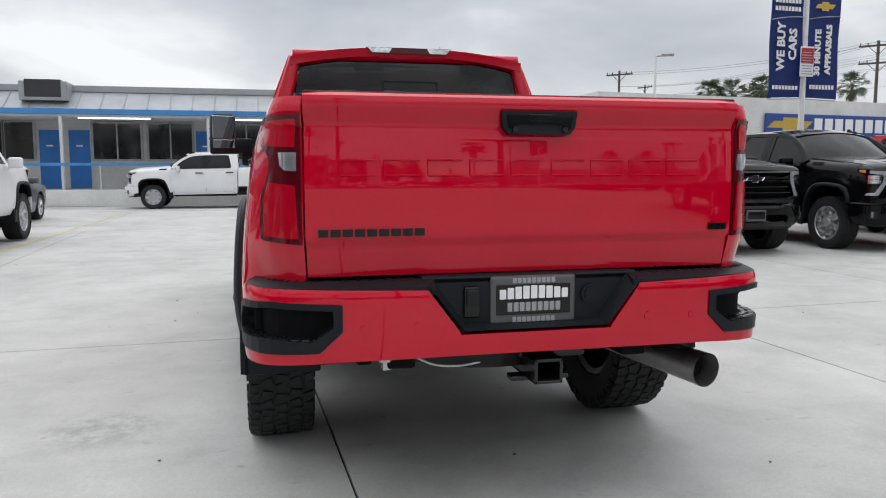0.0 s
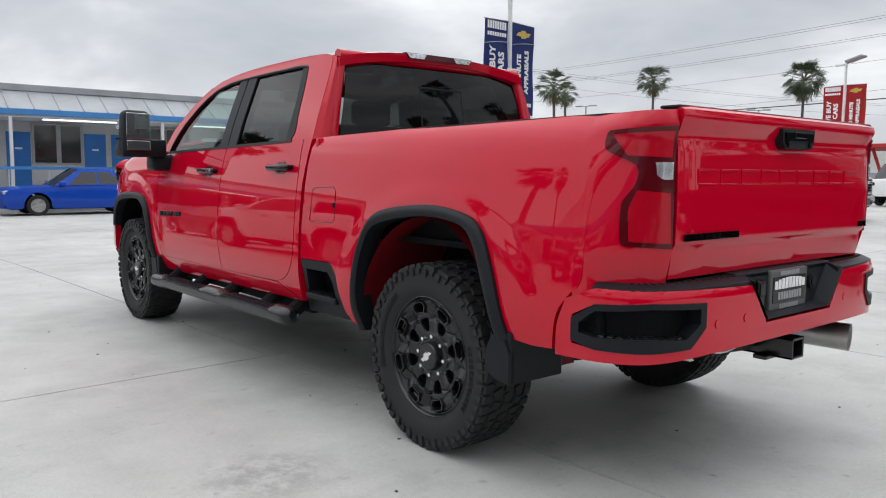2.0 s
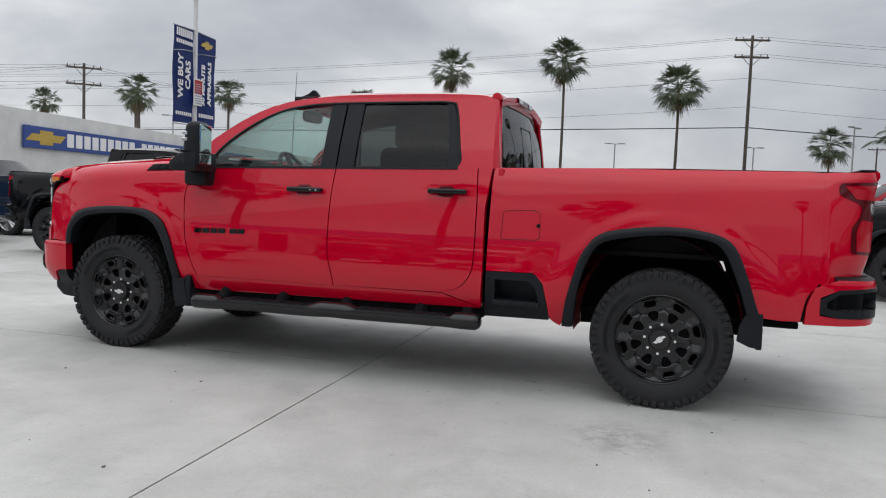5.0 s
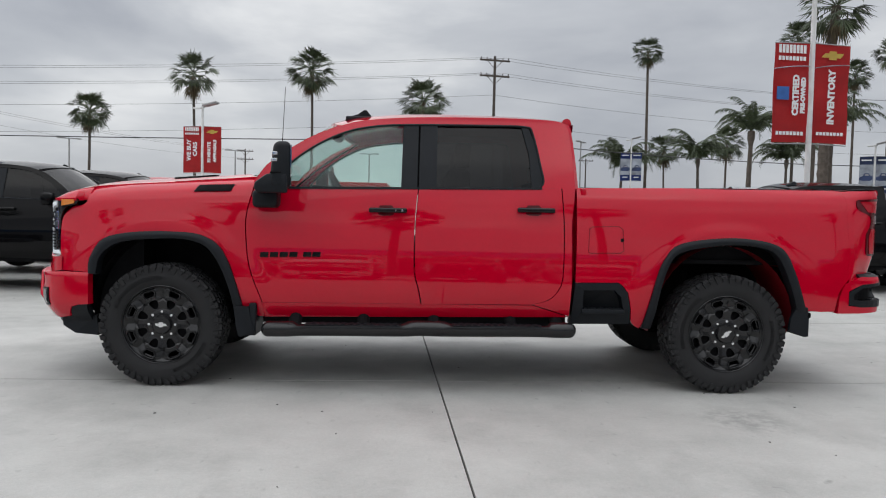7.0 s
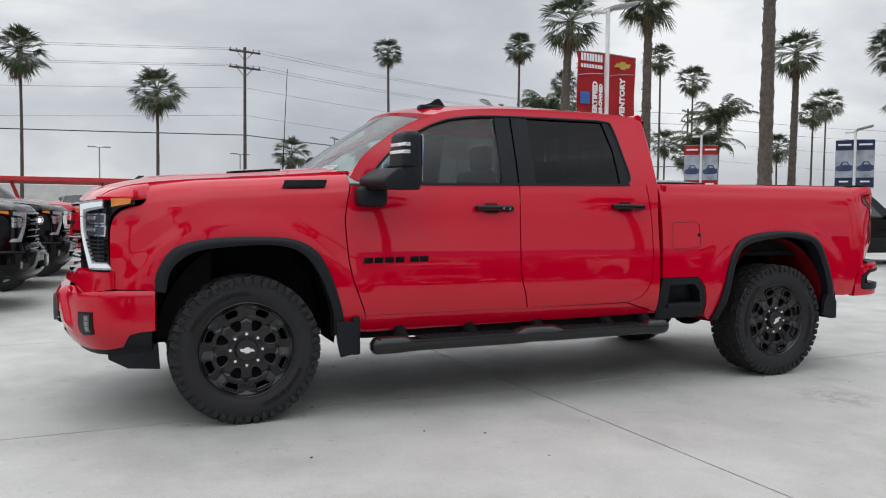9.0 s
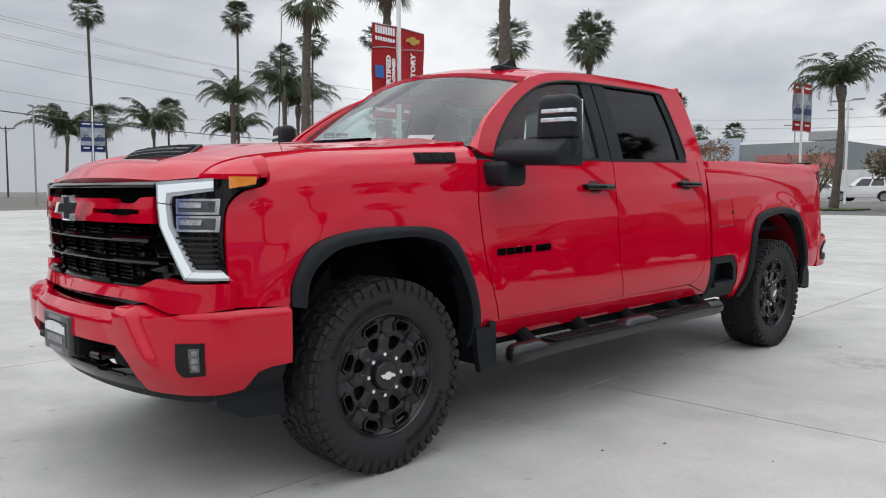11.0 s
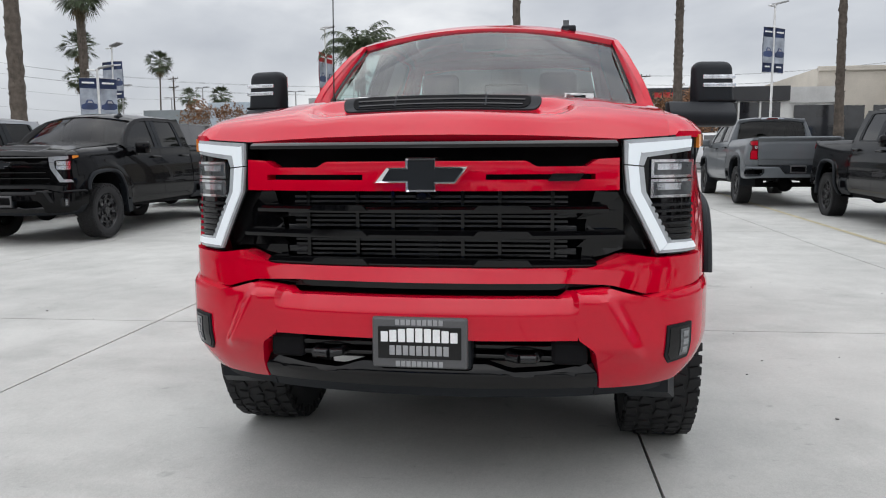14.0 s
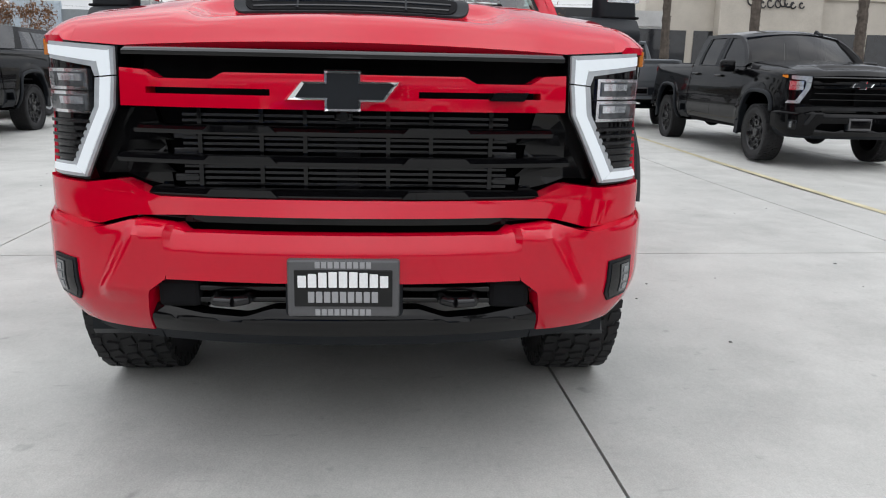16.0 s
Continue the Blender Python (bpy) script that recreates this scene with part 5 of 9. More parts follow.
        prism(bm, [(x0 - 0.06, z + 0.012), (x0 - 0.08, z + 0.034), (x0 - 0.16, z + 0.036), (x0 - 0.18, z + 0.012), (x0 - 0.175, z - 0.03), (x0 - 0.15, z - 0.038), (x0 - 0.09, z - 0.038), (x0 - 0.065, z - 0.03)], lambda p, d, s_=side: (p[0], s_ * (y_side(p[0], p[1]) + 0.003 - d), p[1]), 0.006)
        link("handle_cup", bm, DARKRED, par)
        if par is fdoor:
            bm = bmesh.new()
            rod(bm, (x0 - 0.235, y + side * 0.03, z), (x0 - 0.235, y + side * 0.050, z), 0.009, seg=12)
            rod(bm, (x0 - 0.19, y + side * 0.03, z), (x0 - 0.19, y + side * 0.049, z), 0.006, seg=12)
            link("lock_cylinder", bm, CHROME, par)
    # badges as plain dark bars
    ML = lambda p, d, s_=side: (p[0], s_ * (y_side(p[0], p[1]) + 0.007 - d), p[1])
    for k in range(6):
        x0 = 1.33 - (0.0, 0.068, 0.136, 0.204, 0.300, 0.364)[k]
        z0 = 0.925 + k * 0.0016
        bm = bmesh.new()
        prism(bm, [(x0, z0), (x0 - 0.056, z0), (x0 - 0.060, z0 + 0.034), (x0 - 0.004, z0 + 0.034)], ML, 0.008)
        prism(bm, [(x0 - 0.013, z0 + 0.014), (x0 - 0.047, z0 + 0.014), (x0 - 0.048, z0 + 0.021), (x0 - 0.014, z0 + 0.021)], lambda p, d, s_=side: (p[0], s_ * (y_side(p[0], p[1]) + 0.0085 - d), p[1]), 0.004)
        bar_ = link("badge_bar", bm, GLOSSB, fdoor, "dark raised badge bar")
    MF = lambda p, d, s_=side: (lift_fender(s_)(p, d - 0.008))
    bm = bmesh.new()
    prism(bm, [(1.812, 1.372), (1.555, 1.382), (1.530, 1.432), (1.785, 1.422)], MF, 0.008)
    fb = link("fender_badge", bm, DARK, truck, "black and grey badge drawn as bars")
    bm = bmesh.new()
    for k in range(3):
        x0 = 1.785 - 0.08 * k
        prism(bm, [(x0, 1.384 + 0.003 * k), (x0 - 0.058, 1.386 + 0.003 * k), (x0 - 0.075, 1.420 + 0.003 * k), (x0 - 0.017, 1.418 + 0.003 * k)], lambda p, d, s_=side: (lift_fender(s_)(p, d - 0.012)), 0.005)
    link("badge_print", bm, DARK, fb)
    # mirror on its arm
    # the head is turned a little towards the driver
    toe = Matrix.Translation((1.15, side * 1.237, 0)) @ Matrix.Rotation(radians(11 * side), 4, "Z") @ Matrix.Translation((-1.15, -side * 1.237, 0))
    bm = bmesh.new()
    box(bm, (1.20, side * 0.90, 1.270), (1.375, side * 1.085, 1.395), 0.032, 3)
    foot = smooth(link("mirror_foot", bm, PLASTIC, truck), 40)
    bm = bmesh.new()
    prism(bm, [(1.345, 1.375), (1.365, 1.40), (1.365, 1.44), (1.285, 1.50), (1.15, 1.505), (1.145, 1.375)], lambda p, d, s_=side: (p[0] - 0.30 * max(0, d - 0.15), s_ * (0.995 + d), p[1] - 0.02 * d), 0.345)
    bmesh.ops.bevel(bm, geom=bm.edges[:], offset=0.016, segments=2, affect="EDGES", profile=0.5)
    bmesh.ops.recalc_face_normals(bm, faces=bm.faces[:])
    arm = smooth(link("mirror_arm", bm, PLASTIC, truck), 40)
    bm = bmesh.new()
    box(bm, (1.085, side * 1.130, 1.395), (1.225, side * 1.345, 1.712), 0.042, 4)
    for v_ in bm.verts:
        # the front is drawn back at the top and the outer face leans in
        u_ = (v_.co.z - 1.395) / 0.317
        if v_.co.x > 1.15:
            v_.co.x -= 0.030 * u_ * u_
        if abs(v_.co.y) > 1.24:
            v_.co.y -= side * 0.012 * u_
    bmesh.ops.transform(bm, matrix=toe, verts=bm.verts[:])
    head = smooth(link("mirror_housing", bm, PLASTIC, truck, "black tow mirror housing"), 40)
    bm = bmesh.new()
    box(bm, (1.15, side * 1.143, 1.497), (1.221, side * 1.343, 1.509), 0.004)
    bmesh.ops.transform(bm, matrix=toe, verts=bm.verts[:])
    link("housing_joint", bm, DARK, head)
    for k in range(2):
        lamp_ = boxpart("marker_lamp", (1.175, side * 1.165, 1.617 - k * 0.043), (1.211 + 0.006 * k, side * 1.338, 1.639 - k * 0.043), LENS, head, 0.004, "clear white marker lamp")
        lamp_.data.transform(toe)
    for z0, z1 in ((1.50, 1.69), (1.42, 1.49)):
        pane_ = boxpart("mirror_pane", (1.083, side * 1.145, z0), (1.091, side * 1.328, z1), MIRROR, head, 0.003)
        pane_.data.transform(toe)
    if side > 0:
        bm = bmesh.new()
        ring = [(-0.992, 1.004), (-1.0, 1.172), (-1.02, 1.185), (-1.21, 1.192), (-1.24, 1.172), (-1.247, 1.02), (-1.225, 1.003), (-1.01, 0.998)]
        for a, b in zip(ring, ring[1:] + ring[:1]):
            rod(bm, (a[0], y_side(*a) + 0.0015, a[1]), (b[0], y_side(*b) + 0.0005, b[1]), 0.0022, seg=5)
        fuel = link("fuel_door_seam", bm, DARKRED, bed)
        bm = bmesh.new()
        rod(bm, (-1.235, y_side(-1.235, 1.095) - 0.01, 1.095), (-1.235, y_side(-1.235, 1.095) + 0.004, 1.095), 0.013, seg=14)
        link("fuel_door_finger_hole", bm, DARK, bed)

# hood: a crowned panel with a raised middle and a scoop
def hood_z(x, y):
    ay = abs(y)
    z = glide(HOOD_LINE, x + 0.16 * ay * ay) - 0.035 * (ay / 0.8) ** 2
    w = 1 if ay < 0.40 else max(0, 1 - (ay - 0.40) / 0.11)
    w = w * w * (3 - 2 * w)
    r = min(1, max(0, (2.655 - x) / 0.095))
    r = r * r * (3 - 2 * r)
    cut = min(1, max(0, (x - 2.30) / 0.16))
    z += w * (0.012 * r - 0.030 * (1 - r) * min(1, max(0, (2.86 - x) / 0.14)))
    s = 1 if 0.50 < ay < 0.62 else max(0, 1 - abs(ay - 0.56) / 0.18)
    z += 0.012 * s * min(1, max(0, (2.72 - x) / 0.25))
    return z


def hood_front(y):
    return 2.94 - 0.17 * y * y


rows = []
NX, NY = 64, 64
for i in range(NX + 1):
    u = i / NX
    u = 1 - (1 - u) ** 1.5
    row = []
    for j in range(NY + 1):
        y = -0.802 + 1.604 * j / NY
        x0, x1 = 1.60 - 0.22 * (y / 0.8) ** 2, hood_front(y)
        x = x0 + (x1 - x0) * u
        row.append((x, y))
    rows.append(row)
hood = sheet("hood", rows, lambda p, d: (p[0] - d * 0.8, p[1], hood_z(p[0], p[1]) - d), 0.02, RED, truck, "", True)
# scoop: black frame with slats on the front slope of the raised middle
def on_hood(x, y, up):
    return (x, y, hood_z(x, y) + up)


SX0, SX1 = 2.668, 2.560


def scoop_grid(xa, xb, ya, yb, nx, ny, corner=0.045):
    """A patch in the scoop's slope with rounded ends; its sides draw in towards the foot."""
    g = []
    for a in range(nx + 1):
        x = xa + (xb - xa) * a / nx
        k = 1 - 0.10 * (x - SX1) / (SX0 - SX1)
        e = min(abs(x - xa), abs(x - xb)) / (abs(xa - xb) * 0.5)
        inset = corner * (1 - math.sqrt(max(0.0, 1 - (1 - e) ** 2)))
        g.append([(x, (ya + (yb - ya) * c / ny) * k * (1 - inset / abs(ya))) for c in range(ny + 1)])
    return g


scoop = sheet("hood_scoop", scoop_grid(SX0, SX1, -0.388, 0.388, 14, 20), lambda p, d: on_hood(p[0], p[1], 0.007 - d), 0.012, PLASTIC, truck, "black hood scoop insert", False)
# no hollow here: a dark sheet gives the shade inside the scoop's mouth
sheet("scoop_opening", scoop_grid(SX0 - 0.020, SX1 + 0.018, -0.350, 0.350, 12, 20, 0.03), lambda p, d: on_hood(p[0], p[1], 0.011 - d), 0.006, DARK, scoop, "", False)
for x in (2.630, 2.606):
    sheet("scoop_slat", scoop_grid(x + 0.003, x - 0.003, -0.328, 0.328, 2, 16, 0.0), lambda p, d: on_hood(p[0], p[1], 0.015 - d), 0.006, GLOSSB, scoop, "", False)
for y_ in (-0.17, 0.17):
    bm = bmesh.new()
    for k in range(8):
        xa_, xb_ = SX0 - 0.024 - k * 0.008, SX0 - 0.032 - k * 0.008
        rod(bm, on_hood(xa_, y_, 0.012), on_hood(xb_, y_, 0.012), 0.004, seg=5)
    link("scoop_rib", bm, PLASTIC, scoop)
for sy in (1, -1):
    bm = bmesh.new()
    prism(bm, [(2.08, 0.498), (1.75, 0.468), (1.75, 0.528), (2.06, 0.548)], lambda p, d, s_=sy: (p[0], s_ * p[1], hood_z(p[0], p[1]) + 0.012 - d), 0.02)
    vent = link("hood_badge_plate", bm, GLOSSB, hood, "gloss black plate with silver bars")
    bm = bmesh.new()
    for k in range(8):
        x = 2.04 - k * 0.034
        y = 0.510 - k * 0.0032
        prism(bm, [(x, y), (x - 0.024, y - 0.005), (x - 0.024, y + 0.018), (x, y + 0.022)], lambda p, d, s_=sy: (p[0], s_ * p[1], hood_z(p[0], p[1]) + 0.016 - d), 0.006)
    link("plate_print", bm, WHITE, vent)

# roof
ROOF_MID = [(-0.86, 2.008), (-0.5, 2.034), (0.0, 2.042), (0.35, 2.036), (0.6, 2.020), (0.75, 2.002), (0.86, 1.978), (0.95, 1.950)]


def roof_z(x, v):
    zl = interp([(a, b) for a, b in reversed(OUTER)], x)
    return zl + (interp(ROOF_MID, x) - zl) * (1 - abs(v) ** interp([(0.3, 2.5), (0.8, 2.0)], x))


rows = []
for i in range(33):
    u = i / 32
    row = []
    for j in range(25):
        v = -1 + 2 * j / 24
        xf, xr = 0.945 - 0.145 * v * v, -0.86 + 0.03 * v * v
        x = xf + (xr - xf) * u
        zl = interp([(a, b) for a, b in reversed(OUTER)], x)
        row.append((x, v * y_side(x, zl), roof_z(x, v)))
    rows.append(row)
roof = sheet("roof", rows, lambda p, d: (p[0], p[1], p[2] - d), 0.03, RED, truck, "", False)
# rear roof lip and high lamp
bm = bmesh.new()
n = 16
for j in range(n):
    q = []
    for v in (-1 + 2 * j / n, -1 + 2 * (j + 1) / n):
        y = v * 0.735
        zt = roof_z(-0.835, v) + 0.002
        q.append([bm.verts.new(c) for c in ((-0.835, y, zt), (-0.905, y, zt - 0.012), (-0.90, y, zt - 0.065), (-0.85, y, zt - 0.085))])
    for k in range(3):
        bm.faces.new((q[0][k], q[1][k], q[1][k + 1], q[0][k + 1]))
bmesh.ops.remove_doubles(bm, verts=bm.verts[:], dist=0.0005)
bmesh.ops.recalc_face_normals(bm, faces=bm.faces[:])
smooth(link("roof_rear_lip", bm, RED, truck), 45)
bm = bmesh.new()
prism(bm, [(0.27, 2.000), (-0.27, 2.000), (-0.235, 1.965), (0.235, 1.965)], lambda p, d: (-0.911 + d, p[0], p[1]), 0.03)
chm = link("high_brake_lamp", bm, DARKRED, truck, "high brake lamp with clear ends")
for sy in (1, -1):
    bm = bmesh.new()
    prism(bm, [(sy * 0.265, 1.998), (sy * 0.11, 1.998), (sy * 0.13, 1.968), (sy * 0.235, 1.968)], lambda p, d: (-0.915 + d, p[0], p[1]), 0.01)
    link("cargo_lamp", bm, LENS, chm)
bm = bmesh.new()
za = roof_z(0.70, 0.64)
prism(bm, [(0.80, za - 0.02), (0.62, za - 0.015), (0.60, za + 0.02), (0.635, za + 0.062), (0.655, za + 0.062), (0.70, za + 0.03), (0.78, za + 0.005)], lambda p, d: (p[0], 0.47 + d - 0.02, p[1]), 0.035)
box(bm, (0.58, 0.44, za - 0.03), (0.79, 0.525, za + 0.012), 0.012, 3)
smooth(link("roof_antenna", bm, PLASTIC, truck, "black shark-fin roof antenna"), 30)
bm = bmesh.new()
rod(bm, (1.50, -0.74, 1.50), (1.46, -0.74, 2.38), 0.004, 0.0025, seg=8)
rod(bm, (1.505, -0.74, 1.44), (1.50, -0.74, 1.53), 0.012, seg=8)
link("mast_antenna", bm, GLOSSB, truck)

# windshield and rear window
def shield(name, top, bottom, material, bow_t, bow_b, label, thick=0.006, crown=0.0, n=20, m=10):
    g = []
    for j in range(m + 1):
        w = j / m
        row = []
        for i in range(n + 1):
            v = -1 + 2 * i / n
            a = Vector((bottom[0] + bow_b * (1 - v * v), v * bottom[1], bottom[2]))
            b = Vector((top[0] + bow_t * (1 - v * v), v * top[1], top[2] + crown * (1 - v * v)))
            p = a.lerp(b, w)
            p.x += 0.035 * math.sin(math.pi * w) * (1 if bow_b > 0 else -0.4)
            row.append((p.x, p.y, p.z))
        g.append(row)
    return sheet(name, g, lambda p, d: (p[0] - d, p[1], p[2] - d * 0.5), thick, material, truck, label)


ws = shield("windshield", (0.795, 0.728, 1.868), (1.37, 0.835, 1.462), SHIELD, 0.145, 0.22, "greenish laminated windshield", crown=0.072)
ROOFLINE = [p for p in OUTER if p[0] >= 0.795]
for sy in (1, -1):
    # painted pillar between the glass and the door frame
    rows, trimline = [], []
    for w in np.linspace(0, 1, 15):
        q = Vector((1.37, sy * 0.835, 1.462)).lerp(Vector((0.795, sy * 0.728, 1.868)), w)
        q.x += 0.035 * math.sin(math.pi * w)
        zo = 1.452 + (1.883 - 1.452) * w
        xo = interp([(b, a) for a, b in ROOFLINE], zo)
        o = Vector((xo, sy * y_side(xo, zo), zo))
        m_ = (q + o) / 2 + Vector((0.012, 0, 0.010))
        trimline.append(q)
        rows.append([tuple(q + Vector((0.006, 0, 0.004))), tuple(q.lerp(m_, 0.6) + Vector((0.008, 0, 0.006))), tuple(m_), tuple(o + Vector((0.003, sy * 0.001, 0.002)))])
    sheet("windshield_pillar", rows, lambda p, d: (p[0] - d * 0.7, p[1], p[2] - d * 0.7), 0.03, RED, truck, "", sy > 0)
    bm = bmesh.new()
    prev = None
    for p in trimline:
        ring = [bm.verts.new(p + Vector((0.008 * math.cos(a), 0.008 * math.sin(a), 0.008 * math.sin(a + 1)))) for a in (0, 1.57, 3.14, 4.71)]
        if prev:
            for k in range(4):
                bm.faces.new((prev[k], prev[(k + 1) % 4], ring[(k + 1) % 4], ring[k]))
        prev = ring
    link("windshield_trim", bm, GLOSSB, ws)
bm = bmesh.new()
for j in range(16):
    v0, v1 = -1 + j / 8, -1 + (j + 1) / 8
    for v in (v0,):
        q = []
        for vv in (v0, v1):
            x = 1.36 + 0.22 * (1 - vv * vv)
            q.append(((x - 0.02, vv * 0.82, 1.470), (x + 0.07, vv * 0.82, hood_z(min(x + 0.07, 1.62), vv * 0.8) - 0.012)))
        vs = [bm.verts.new(c) for c in (q[0][0], q[1][0], q[1][1], q[0][1])]
        bm.faces.new(vs)
bmesh.ops.solidify(bm, geom=bm.faces[:], thickness=0.02)
link("cowl", bm, PLASTIC, truck)
for y0, y1 in ((0.62, 0.05), (-0.05, -0.62)):
    bm = bmesh.new()
    rod(bm, (1.49, y0, 1.50), (1.44, y1, 1.535), 0.010, 0.006, seg=6)
    link("wiper", bm, PLASTIC, truck)
boxpart("rear_view_mirror_pod", (0.86, -0.13, 1.83), (0.94, 0.13, 1.925), PLASTIC, ws, 0.03)
for y0, y1, w0, w1 in ((0.47, 0.62, 0.10, 0.165), (0.06, 0.26, 0.06, 0.095)):
    bm = bmesh.new()
    q = []
    for y, w in ((y0, w0), (y1, w0), (y1, w1), (y0, w1)):
        v = y / 0.83
        p = Vector((1.37 + 0.22 * (1 - v * v), y, 1.462)).lerp(Vector((0.795 + 0.145 * (1 - v * v), y * 0.875, 1.868 + 0.072 * (1 - v * v))), w)
        p.x += 0.035 * math.sin(math.pi * w) + 0.006
        q.append(bm.verts.new(p + Vector((0, 0, 0.005))))
    bm.faces.new(q)
    bmesh.ops.solidify(bm, geom=bm.faces[:], thickness=0.002)
    link("window_sticker", bm, WHITE, ws, "white stock sticker")
rw = shield("back_window", (-0.858, 0.665, 1.915), (-0.925, 0.755, 1.475), PRIVACY, -0.03, -0.03, "dark tinted sliding rear window")
bm = bmesh.new()
for sy in (1, -1):
    prev = None
    for w in (0, 0.5, 1):
        p = Vector((-0.905, sy * 0.80, 1.47)).lerp(Vector((-0.865, sy * 0.70, 1.93)), w)
        if prev is not None:
            m_ = (prev + p) / 2
            rod(bm, prev, p, 0.030, seg=8)
        prev = p
rod(bm, (-0.86, -0.72, 1.945), (-0.86, 0.72, 1.945), 0.035, seg=8)
smooth(link("cab_rear_frame", bm, RED, truck), 50)
# painted corner of the cab behind each rear door
REARLINE = [(b, a) for a, b in reversed([p for p in OUTER if p[0] <= -0.80])]
for sy in (1, -1):
    rows = []
    for w in np.linspace(0, 1, 13):
        z = 1.455 + (1.935 - 1.455) * w
        xo = interp(REARLINE, z)
        o = Vector((xo + 0.002, sy * (y_side(xo, z) - 0.002), z))
        q = Vector((-0.925 + 0.062 * w, sy * (0.765 - 0.095 * w), z))
        m_ = (q + o) / 2 + Vector((-0.022, sy * 0.012, 0))
        rows.append([tuple(o), tuple(o.lerp(m_, 0.6) + Vector((-0.010, sy * 0.004, 0))), tuple(m_), tuple(m_.lerp(q, 0.5) + Vector((-0.006, 0, 0))), tuple(q)])
    sheet("cab_rear_corner", rows, lambda p, d: (p[0] + d, p[1], p[2]), 0.02, RED, truck, "", sy > 0)
for side in (1, -1):
    boxpart("inner_sill", (-0.86, side * 0.76, 0.45), (1.32, side * 0.90, 0.57), DARK, truck, 0.01)
boxpart("cab_rear_wall", (-0.93, -0.86, 0.55), (-0.88, 0.86, 1.475), RED, truck, 0.01)
bm = bmesh.new()
for a, b in (((0.17, 1.79), (-0.17, 1.79)), ((-0.17, 1.79), (-0.17, 1.47)), ((0.17, 1.79), (0.17, 1.47))):
    xa, xb = (-0.958 + 0.15 * (p[1] - 1.47) for p in (a, b))
    rod(bm, (xa - 0.003, a[0], a[1]), (xb - 0.003, b[0], b[1]), 0.008, seg=6)
link("slider_frame", bm, PLASTIC, rw)

# cargo bed, closed below and in front
boxpart("bed_floor", (-3.10, -0.86, 0.93), (-0.94, 0.86, 0.96), DARK, truck)
boxpart("bed_front_wall", (-0.98, -0.92, 0.80), (-0.94, 0.92, 1.46), RED, truck, 0.008)
for side in (1, -1):
    boxpart("bed_inner_wall", (-3.08, side * 0.80, 0.95), (-0.96, side * 0.82, 1.47), DARK, truck)
    bm = bmesh.new()
    pts = [(-0.915, 1.460), (-2.0, 1.486), (-2.93, 1.491), (-3.12, 1.493)]
    for a, b in zip(pts, pts[1:]):
        ya, yb = (min(y_side(p[0], 1.485), 0.93) - 0.022 for p in (a, b))
        vs = [(a[0], side * (ya - 0.012), a[1]), (b[0], side * (yb - 0.012 - (0.04 if b[0] < -3 else 0)), b[1]), (b[0], side * (yb - 0.14), b[1]), (a[0], side * (ya - 0.14), a[1])]
        hi = [bm.verts.new((x, y, z)) for x, y, z in vs]
        lo = [bm.verts.new((x, y, z - 0.03)) for x, y, z in vs]
        bm.faces.new(hi)
        for k in range(4):
            bm.faces.new((hi[k], lo[k], lo[(k + 1) % 4], hi[(k + 1) % 4]))
    bmesh.ops.remove_doubles(bm, verts=bm.verts[:], dist=0.001)
    bmesh.ops.recalc_face_normals(bm, faces=bm.faces[:])
    link("bed_rail_cap", bm, PLASTIC, truck)


# ---- wrapped ends: plan lines for the nose, the bumpers and the tail ----
class Plan:
    def __init__(self, pts, steps=6):
        self.p = [Vector((x, y, 0)) for x, y in curve(pts, steps)]
        self.d = [0.0]
        for a, b in zip(self.p, self.p[1:]):
            self.d.append(self.d[-1] + (b - a).length)

    def at(self, s):
        sg, s = (1, s) if s >= 0 else (-1, -s)
        s = min(s, self.d[-1])
        j = 0
        while j < len(self.d) - 2 and self.d[j + 1] < s:
            j += 1
        w = (s - self.d[j]) / (self.d[j + 1] - self.d[j])
        p = self.p[j].lerp(self.p[j + 1], w)
        j2 = min(j + 1, len(self.p) - 2)
        t = (self.p[j + 1] - self.p[j]).lerp(self.p[j2 + 1] - self.p[j2], w).normalized()
        return Vector((p.x, sg * p.y, 0)), Vector((t.y, -sg * t.x, 0))

    def s_of_y(self, y):
        sg, y = (1, y) if y >= 0 else (-1, -y)
        for i in range(len(self.p) - 1):
            if self.p[i].y <= y <= self.p[i + 1].y:
                return sg * (self.d[i] + (self.d[i + 1] - self.d[i]) * (y - self.p[i].y) / max(1e-9, self.p[i + 1].y - self.p[i].y))
        return sg * self.d[-1]

    def s_of_x(self, x):
        for i in range(len(self.p) - 1):
            a, b = self.p[i].x, self.p[i + 1].x
            if min(a, b) <= x <= max(a, b):
                return self.d[i] + (self.d[i + 1] - self.d[i]) * (x - a) / (b - a if b != a else 1)
        return self.d[-1]


def wrap(plan, push=lambda s, z: 0.0, sign=1):
    """A lift onto the plan line; push moves the surface outwards along its normal."""
    def f(p, d):
        q, n = plan.at(p[0])
        q = q + n * sign * (push(p[0], p[1]) - d)
        return (q.x, q.y, p[1])
    return f


